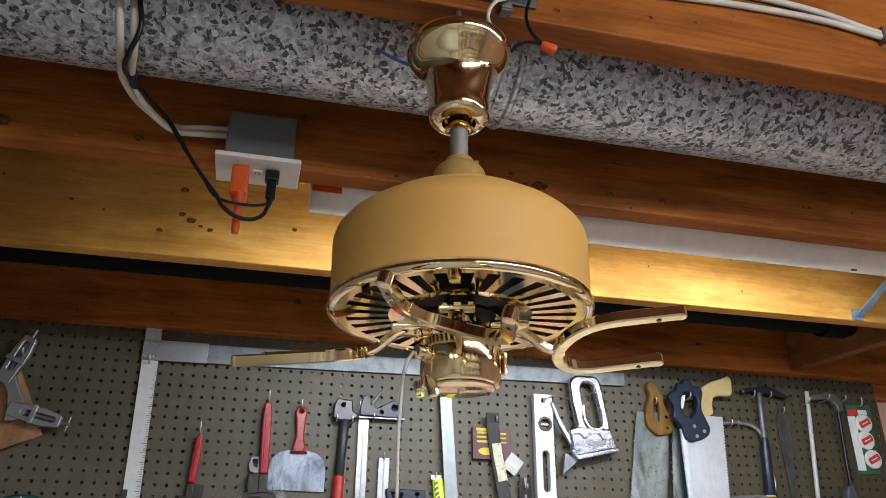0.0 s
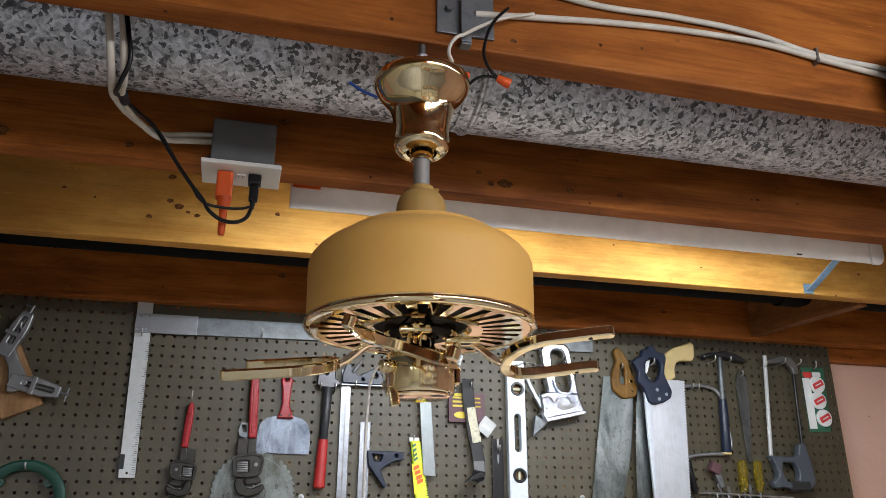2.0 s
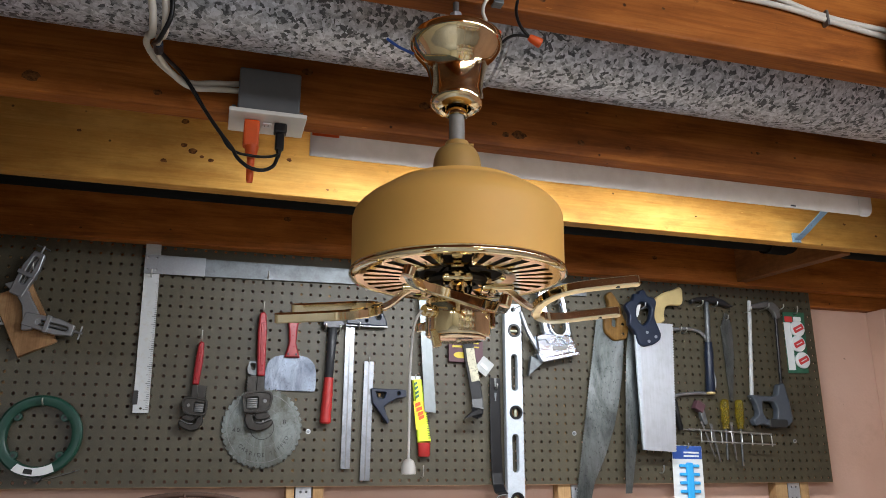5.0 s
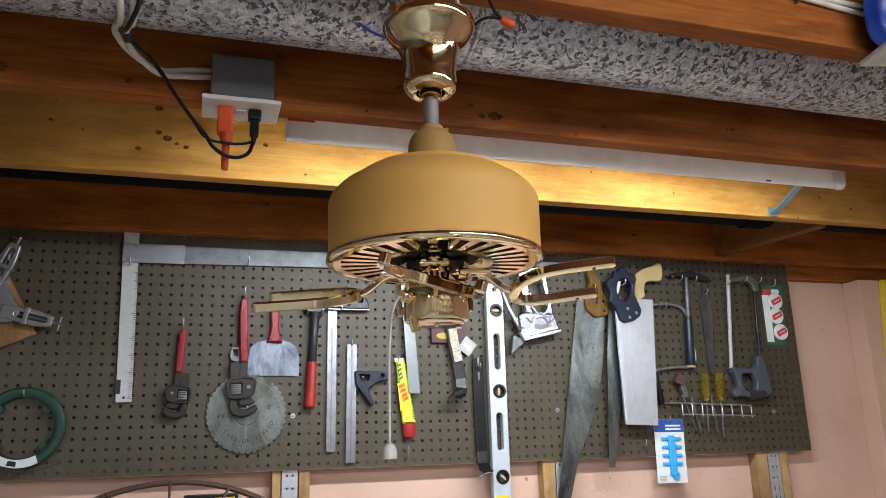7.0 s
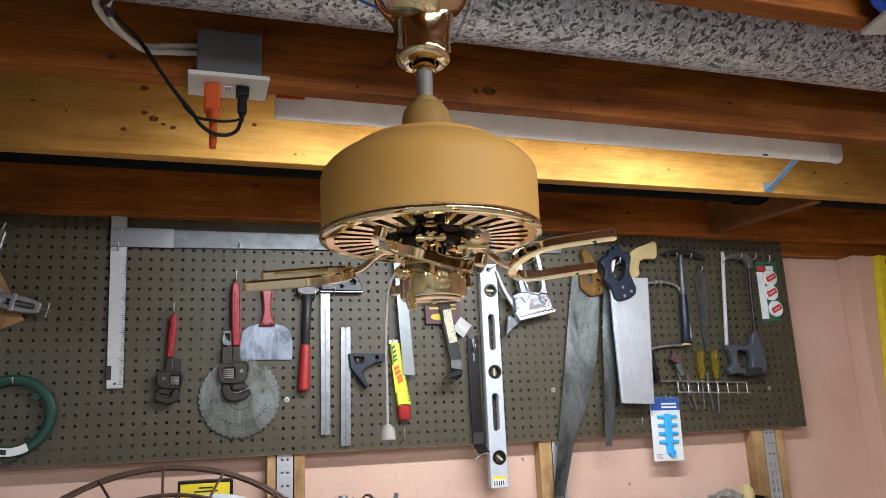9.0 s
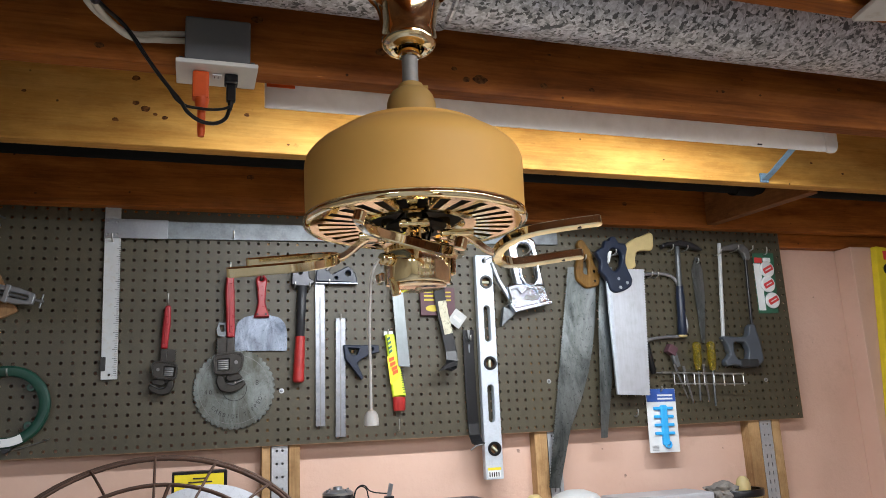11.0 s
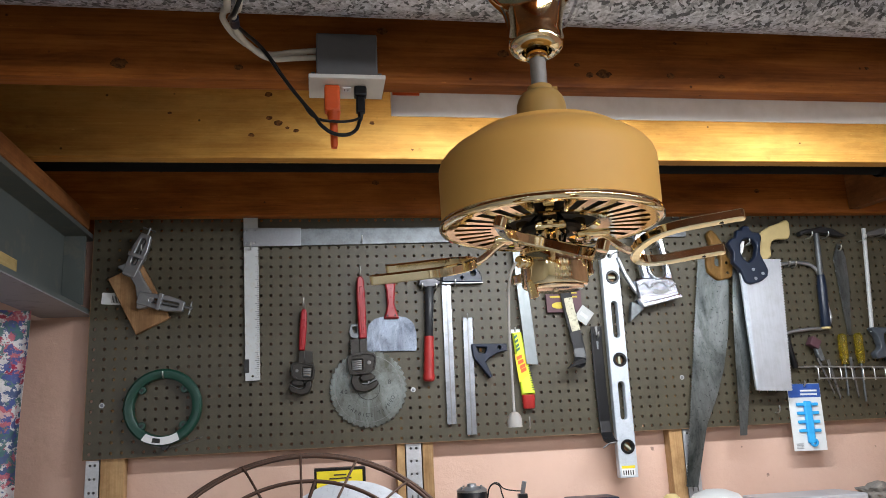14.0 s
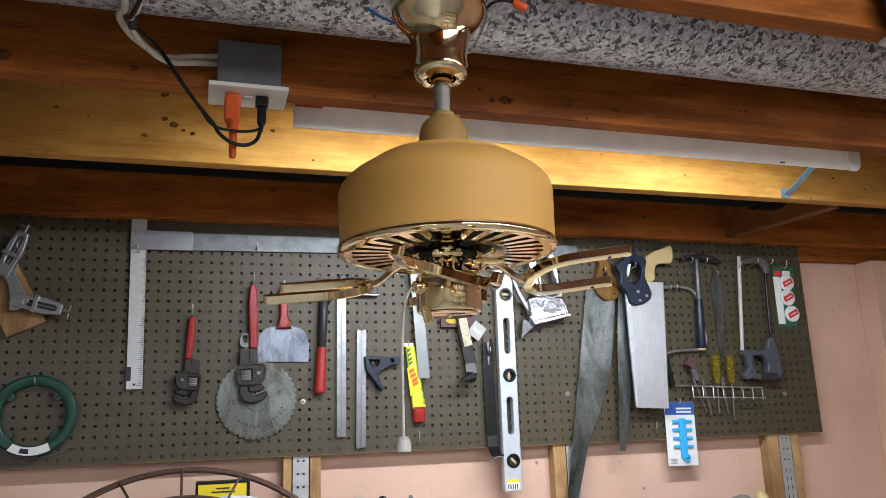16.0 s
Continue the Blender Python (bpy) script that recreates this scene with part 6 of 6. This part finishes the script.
# blister cards and the wire rack
bc = thing("blister_card", (1.78, B - 0.01, 1.662), "green blister card with three red and white reels", "blister pack")
plate("card", [round_poly([(1.740, 1.662), (1.818, 1.664), (1.828, 1.862), (1.744, 1.860)], 0.003), circle(1.790, 1.855, 0.004, 10)], B - 0.0035, B - 0.002, M["card_green"], bc, "", 0.0003)
plate("card_panel", [rect(1.743, 1.770, 1.672, 1.826)], B - 0.0042, B - 0.0036, M["card_white"], bc, "", 0.0001)
plate("red_badge", [round_poly(rect(1.748, 1.778, 1.828, 1.846), 0.003)], B - 0.0048, B - 0.0036, M["redprint"], bc, "", 0.0002)
plate("white_badge", [round_poly(rect(1.782, 1.812, 1.832, 1.846), 0.003)], B - 0.0048, B - 0.0036, M["card_white"], bc, "", 0.0002)
for x, z in ((1.790, 1.806), (1.786, 1.757), (1.796, 1.704)):
    plate("reel", [circle(x, z, 0.0265, 26), circle(x, z, 0.006, 12)], B - 0.013, B - 0.0036, M["card_white"], bc, "white plastic reel", 0.003)
    plate("reel_print", [round_poly(rect(x - 0.020, x + 0.020, z - 0.009, z + 0.009), 0.004)], B - 0.0142, B - 0.0132, M["redprint"], bc, "", 0.0003, about(x, z, -25))
    plate("reel_gap", [rect(x - 0.012, x + 0.012, z - 0.0015, z + 0.0015)], B - 0.0150, B - 0.0143, M["card_white"], bc, "", 0.0001, about(x, z, -25))
hook(1.790, 1.857, out=0.02, up=0.022)
rk = thing("wire_rack", (1.47, B - 0.03, 1.44), "zinc wire tool rack on the board", "rack")
for y in (B - 0.006, B - 0.034):
    tube("rail", [(1.335, y, 1.483), (1.625, y, 1.471)], 0.0022, M["hook"], rk, smooth=False)
tube("front_rail", [(1.370, B - 0.042, 1.448), (1.628, B - 0.042, 1.440)], 0.0022, M["hook"], rk, smooth=False)
for k in range(8):
    x = 1.372 + k * 0.035
    z = 1.482 - 0.0414 * (x - 1.335)
    tube("rung", [(x, B - 0.004, z), (x, B - 0.036, z), (x, B - 0.042, z - 0.006), (x, B - 0.042, z - 0.036)], 0.0019, M["hook"], rk, smooth=False)


def screwdriver(x, ztop, zbot, lean):
    sd = thing("screwdriver", (x, B - 0.02, zbot), "screwdriver with a clear amber handle in the rack", "screwdriver", "screwdrivers")
    m_ = about(x, ztop, lean)
    prof_ = [(0, ztop), (0.008, ztop), (0.0125, ztop - 0.006), (0.0125, ztop - 0.066), (0.009, ztop - 0.076), (0.0095, ztop - 0.086), (0, ztop - 0.088)]
    bm_ = lathe(prof_, (x, B - 0.021, 0), 12)
    bmesh.ops.transform(bm_, matrix=m_, verts=bm_.verts)
    part("handle", bm_, M["amber"], sd, "amber acetate handle")
    bm_ = rod((x, B - 0.021, zbot), (x, B - 0.021, ztop - 0.086), 0.0032, 10)
    bmesh.ops.transform(bm_, matrix=m_, verts=bm_.verts)
    part("shank", bm_, M["steel"], sd, "", True)


screwdriver(1.478, 1.572, 1.396, 2.5)
screwdriver(1.529, 1.572, 1.378, 2.0)
fl = thing("file", (1.45, B - 0.02, 1.385), "dark thin steel files slotted in the rack", "file")
plate("file_blade", [[(1.418, 1.500), (1.427, 1.500), (1.446, 1.395), (1.442, 1.387)]], B - 0.022, B - 0.019, M["steel_dark"], fl, "", 0.0004)
plate("file_blade", [[(1.488, 1.505), (1.497, 1.505), (1.502, 1.395), (1.498, 1.390)]], B - 0.024, B - 0.021, M["steel_dark"], fl, "", 0.0004)
plate("file_blade", [[(1.385, 1.505), (1.392, 1.507), (1.426, 1.405), (1.423, 1.402)]], B - 0.026, B - 0.024, M["steel_dark"], fl, "", 0.0004)
rt = thing("red_tool", (1.385, B - 0.02, 1.49), "small tool with a red and grey block head", "tool")
plate("block_head", [round_poly(rect(1.370, 1.400, 1.535, 1.562), 0.003)], B - 0.034, B - 0.010, M["maroon"], rt, "", 0.002, about(1.385, 1.55, 30))
plate("neck", [rect(1.380, 1.396, 1.495, 1.537)], B - 0.030, B - 0.014, M["steel"], rt, "", 0.002, about(1.385, 1.55, -14))
pc_ = thing("hook_pack", (1.34, B - 0.01, 1.252), "blue and white card of sky blue plastic hooks", "blister pack")
mp_ = about(1.34, 1.43, 1.0)
plate("card", [round_poly(rect(1.292, 1.393, 1.252, 1.436), 0.003), circle(1.343, 1.428, 0.004, 10)], B - 0.0060, B - 0.0045, M["card_white"], pc_, "", 0.0003, mp_)
plate("blue_header", [rect(1.293, 1.392, 1.398, 1.4355)], B - 0.0068, B - 0.0061, M["blue"], pc_, "", 0.0001, mp_)
for k in range(2):
    plate("print_bar", [rect(1.330, 1.382, 1.404 + k * 0.010, 1.409 + k * 0.010)], B - 0.0075, B - 0.0069, M["card_white"], pc_, "", 0.0001, mp_)
plate("hook_strip", [round_poly(rect(1.334, 1.356, 1.272, 1.388), 0.006)], B - 0.016, B - 0.006, M["skyblue"], pc_, "sky blue plastic hooks", 0.003, mp_)
for k, z in enumerate((1.374, 1.350, 1.326, 1.302)):
    plate("hook_arm", [round_poly([(1.312, z), (1.378, z), (1.378, z + 0.009), (1.312, z + 0.009)], 0.003)], B - 0.013, B - 0.0062, M["skyblue"], pc_, "", 0.002, mp_)
plate("hook_ring", [circle(1.352, 1.274, 0.012, 20), circle(1.352, 1.274, 0.006, 12)], B - 0.015, B - 0.0062, M["skyblue"], pc_, "", 0.002, mp_)
for k in range(4):
    plate("print_bar", [rect(1.300, 1.322, 1.258 + k * 0.004, 1.260 + k * 0.004)], B - 0.0068, B - 0.0061, M["strut"], pc_, "", 0.0001, mp_)
hook(1.343, 1.430, out=0.016)
hook(1.251, 1.360, out=0.022, up=0.02)
hook(0.533, 1.352, out=0.020, up=0.03)
for x, z in ((-0.541, 1.458), (0.230, 1.465), (0.983, 1.468), (1.735, 1.452)):
    sc = thing("board_screw", (x, B - 0.002, z), "flat zinc screw with a washer holding the board", "screw", "board screws")
    part("washer", lathe([(0.0, 0.0), (0.0065, 0.0), (0.0065, 0.0012), (0, 0.0012)], (x, B, z), 16, toY), M["strut"], sc)
    part("screw_head", lathe([(0.0, 0.0012), (0.0040, 0.0012), (0.0030, 0.0030), (0, 0.0035)], (x, B, z), 12, toY), M["steel_bright"], sc)

# ---- the bench below and what stands on it ----
BZ = 0.93
bn_ = thing("workbench", (0.6, 1.95, FLOOR), "long pale wooden workbench against the wall", "workbench")
part("bench_top", box(-0.55, 2.2, 1.42, 2.30, BZ - 0.04, BZ, 0.004), M["bench"], bn_)
part("apron", box(-0.50, 2.15, 1.45, 1.49, BZ - 0.16, BZ - 0.041, 0.003), M["bench"], bn_)
for x in (-0.48, 0.8, 2.05):
    for y in (1.46, 2.2):
        part("leg", box(x, x + 0.09, y, y + 0.09, FLOOR, BZ - 0.041, 0.003), M["bench"], bn_)

# wire guard of an old fan, leaning back
gd = thing("fan_guard", (-0.04, 1.75, BZ), "rusty brown wire guard of an old floor fan", "fan guard")
GM = Matrix.Translation((-0.045, 1.655, 1.112)) @ Matrix.Rotation(radians(-42), 4, "X") @ Matrix.Rotation(radians(4), 4, "Y")


def on_guard(r, a, d):
    p = GM @ Vector((r * math.cos(a), d, r * math.sin(a)))
    return (p.x, p.y, p.z)


def ring(name, r, d, thick):
    tube(name, [on_guard(r, 2 * math.pi * k / 64, d) for k in range(65)], thick, M["wire_rust"], gd, smooth=False)


ring("outer_ring", 0.292, 0.0, 0.0042)
ring("outer_ring", 0.280, -0.010, 0.0038)
ring("inner_ring", 0.205, -0.030, 0.0036)
ring("hub_ring", 0.075, -0.045, 0.0036)
for k in range(16):
    a = 2 * math.pi * (k + 0.24) / 16
    tube("guard_wire", [on_guard(0.292, a, 0.0), on_guard(0.280, a, -0.012), on_guard(0.250, a, -0.022), on_guard(0.205, a, -0.030), on_guard(0.14, a, -0.040), on_guard(0.075, a, -0.045)], 0.0024, M["wire_rust"], gd)
for k in range(4):
    a = 2 * math.pi * (k + 0.98) / 4
    tube("brace_wire", [on_guard(0.205, a, -0.032), on_guard(0.150, a + 0.10, 0.0), on_guard(0.10, a + 0.2, 0.03)], 0.0034, M["wire_rust"], gd)
part("foot", rod((-0.045, 1.455, BZ), (-0.045, 1.50, 0.96), 0.03, 24, 0.02), M["wire_rust"], gd)
wd_ = thing("white_disc", (0.045, 1.90, BZ), "pale grey round cover standing behind the guard", "cover")
part("cover_disc", lathe([(0, -0.004), (0.16, -0.004), (0.175, 0.0), (0.178, 0.008), (0.172, 0.012), (0, 0.020)], (0.045, 1.955, 1.094), 56, Matrix.Rotation(radians(72), 4, "X")), M["paper"], wd_, "", True)
yx = thing("yellow_box", (0.035, 2.21, BZ), "black box with a bright yellow printed label", "box")
part("box_body", box(-0.028, 0.094, 2.185, 2.24, BZ, 1.284, 0.003), M["black"], yx)
part("label_face", box(-0.022, 0.086, 2.1830, 2.1848, 1.12, 1.278), M["yellow"], yx, "yellow label")
part("print_bar", box(0.018, 0.048, 2.1818, 2.1829, 1.267, 1.270), M["ink"], yx)
part("print_bar", box(0.008, 0.060, 2.1818, 2.1829, 1.259, 1.262), M["ink"], yx)
mo = thing("small_motor", (0.353, 2.2, BZ), "black motor can with a bare metal cap", "motor")
part("can", lathe([(0, BZ), (0.036, BZ), (0.037, 1.0), (0.037, 1.208), (0.035, 1.212), (0, 1.212)], (0.353, 2.2, 0), 32), M["black"], mo, "", True)
part("cap", lathe([(0.0365, 1.2085), (0.0375, 1.214), (0.030, 1.2195), (0.012, 1.222), (0.011, 1.228), (0, 1.229)], (0.353, 2.2, 0), 32), M["alu"], mo, "bare metal end cap", True)
for k in range(4):
    a = k * 1.57 + 0.5
    part("cap_screw", rod((0.353 + 0.031 * math.cos(a), 2.2 + 0.031 * math.sin(a), 1.214), (0.353 + 0.031 * math.cos(a), 2.2 + 0.031 * math.sin(a), 1.2225), 0.003, 8), M["steel"], mo)
tube("lead", [(0.388, 2.19, 1.195), (0.398, 2.185, 1.222), (0.412, 2.18, 1.228), (0.428, 2.18, 1.214), (0.455, 2.18, 1.207), (0.478, 2.18, 1.205)], 0.0016, M["black"], mo)
tube("lead", [(0.388, 2.19, 1.190), (0.402, 2.185, 1.224), (0.416, 2.18, 1.222), (0.424, 2.18, 1.200), (0.436, 2.18, 1.175), (0.46, 2.18, 1.18)], 0.0016, M["black"], mo)
part("terminal", box(0.472, 0.482, 2.176, 2.184, 1.196, 1.228, 0.001, about(0.477, 1.21, 14, 2.18)), M["steel_bright"], mo)
part("terminal_base", box(0.464, 0.486, 2.172, 2.19, 1.17, 1.199, 0.002), M["black"], mo)
st_ = thing("motor_stand", (0.66, 2.2, BZ), "dark flat case lying on the bench", "case")
part("case_body", box(0.60, 0.72, 2.17, 2.25, BZ, 1.178, 0.004), M["navy"], st_)
dm = thing("plastic_dome", (0.965, 2.2, BZ), "cloudy white plastic lamp cover", "lamp cover")
part("dome", lathe([(0.092, BZ), (0.094, 1.05), (0.090, 1.10), (0.078, 1.14), (0.055, 1.168), (0.025, 1.179), (0, 1.181)], (0.975, 2.17, 0), 40), paint("cloudy_plastic", (0.50, 0.50, 0.49), 0.3, 0.15, 8), dm, "", True)
cp = thing("wooden_knob", (0.885, 2.21, BZ), "turned pale wooden knob handle", "knob")
part("knob", lathe([(0.02, BZ), (0.02, 1.10), (0.026, 1.13), (0.024, 1.158), (0.012, 1.170), (0, 1.171)], (0.878, 2.22, 0), 20), M["buff"], cp, "", True)
cn = thing("paint_can", (1.495, 2.2, BZ), "yellow can with a dark rim full of rags", "can")
part("can_body", lathe([(0, BZ), (0.070, BZ), (0.071, 1.128), (0, 1.128)], (1.495, 2.2, 0), 36), M["buff"], cn, "", True)
part("rim", lathe([(0.068, 1.146), (0.075, 1.146), (0.077, 1.143), (0.077, 1.128), (0.071, 1.126), (0.068, 1.130)], (1.495, 2.2, 0), 36), M["black"], cn, "dark rim", True)


def rag(name, cx, cy, cz, sx, sy, sz, mat, parent, seed):
    bm_ = bmesh.new()
    bmesh.ops.create_icosphere(bm_, subdivisions=4, radius=1.0)
    for v in bm_.verts:
        k = 1 + 0.45 * noise.noise(v.co * 1.7 + Vector((seed, 0, 0))) + 0.15 * noise.noise(v.co * 5 + Vector((0, seed, 0)))
        v.co = Vector((cx + v.co.x * sx * k, cy + v.co.y * sy * k, cz + v.co.z * sz * k))
    return part(name, bm_, mat, parent, "", True)


ragm = paint("grey_rag", (0.20, 0.18, 0.16), 0.9, 0.3, 30, 0.3)
rg = thing("rag", (1.45, 2.2, 1.13), "crumpled grey rag in the can", "rag")
rag("cloth", 1.445, 2.19, 1.143, 0.045, 0.04, 0.024, ragm, rg, 3.1)
lp = thing("pale_knob", (1.515, 2.2, 1.13), "pale plastic cap lying on the rag", "cap")
part("cap", lathe([(0.020, 1.135), (0.021, 1.155), (0.016, 1.170), (0.008, 1.179), (0, 1.180)], (1.515, 2.19, 0), 20), M["buff"], lp, "", True)
ty = thing("plastic_tray", (1.2, 2.2, BZ), "grey translucent plastic tray", "tray")
part("tray_body", box(1.10, 1.38, 2.14, 2.27, BZ, 1.150, 0.006), paint("tray_plastic", (0.40, 0.40, 0.42), 0.35, 0.15, 10), ty)

# yellow level on the wall pier
yl = thing("yellow_level", (2.29, 2.26, 1.30), "bright yellow plastic level hung on the wall pier", "level")
ylt = about(2.21, 1.88, 5.5, 2.26)
part("body", box(2.215, 2.30, 2.246, 2.271, 1.25, 1.886, 0.004, ylt), M["yellow"], yl)
part("vial_window", rod((2.252, 2.243, 1.805), (2.252, 2.247, 1.805), 0.020, 20), M["black"], yl)
part("red_mark", box(2.240, 2.272, 2.2435, 2.2458, 1.838, 1.868), M["redprint"], yl)

# ---- storage rack behind the walk, mirrored in the brass ----
RY = -1.30
rack = thing("storage_rack", (1.0, RY, FLOOR), "tall wooden storage rack filled with pale goods", "rack")
for x in (-0.38, 0.56, 1.48, 2.40):
    for y in (RY - 0.20, RY + 0.16):
        part("upright", box(x, x + 0.04, y, y + 0.04, FLOOR, 1.90, 0.002), M["bench"], rack)
LEVELS = (0.30, 0.72, 1.14, 1.54)
for z in LEVELS:
    part("rack_board", box(-0.38, 2.44, RY - 0.155, RY + 0.155, z - 0.02, z, 0.002), M["bench"], rack)
GOODS = [paint("goods_" + n, c, 0.5, 0.1, 12) for n, c in (("white", (0.78, 0.77, 0.72)), ("cream", (0.74, 0.66, 0.42)), ("pink", (0.70, 0.42, 0.38)), ("orange", (0.72, 0.26, 0.06)), ("yellow", (0.74, 0.60, 0.14)), ("grey", (0.50, 0.52, 0.52)), ("card", (0.46, 0.33, 0.18)))]
rnd = random.Random(11)
for z in LEVELS:
    x = -0.33
    while x < 2.22:
        w, h, d = rnd.uniform(0.06, 0.19), rnd.uniform(0.14, 0.31), rnd.uniform(0.10, 0.24)
        mat = rnd.choice(GOODS + GOODS[:2])
        y = RY + 0.14 - d
        if rnd.random() < 0.45:
            jar = thing("storage_jar", (x + w / 2, y + d / 2, z), "plain tall plastic jar on the storage rack", "jar", "stored jars")
            r = min(w, d) / 2
            part("jar_body", lathe([(0, z + 0.0005), (r * 0.95, z + 0.0005), (r, z + 0.01), (r, z + h * 0.72), (r * 0.6, z + h * 0.84), (r * 0.55, z + h * 0.86), (0, z + h * 0.86)], (x + w / 2, y + d / 2, 0), 20), mat, jar, "", True)
            part("lid", lathe([(0, z + h * 0.865), (r * 0.62, z + h * 0.865), (r * 0.62, z + h), (0, z + h)], (x + w / 2, y + d / 2, 0), 20), rnd.choice(GOODS), jar, "", True)
        else:
            carton = thing("storage_box", (x + w / 2, y + d / 2, z), "plain upright carton on the storage rack", "box", "stored boxes")
            part("carton_body", box(x, x + w, y, y + d, z + 0.0005, z + h, 0.003), mat, carton)
            part("carton_label", box(x + w * 0.15, x + w * 0.85, y + d + 0.0005, y + d + 0.002, z + h * 0.35, z + h * 0.75), rnd.choice(GOODS), carton)
        x += w + rnd.uniform(0.005, 0.05)
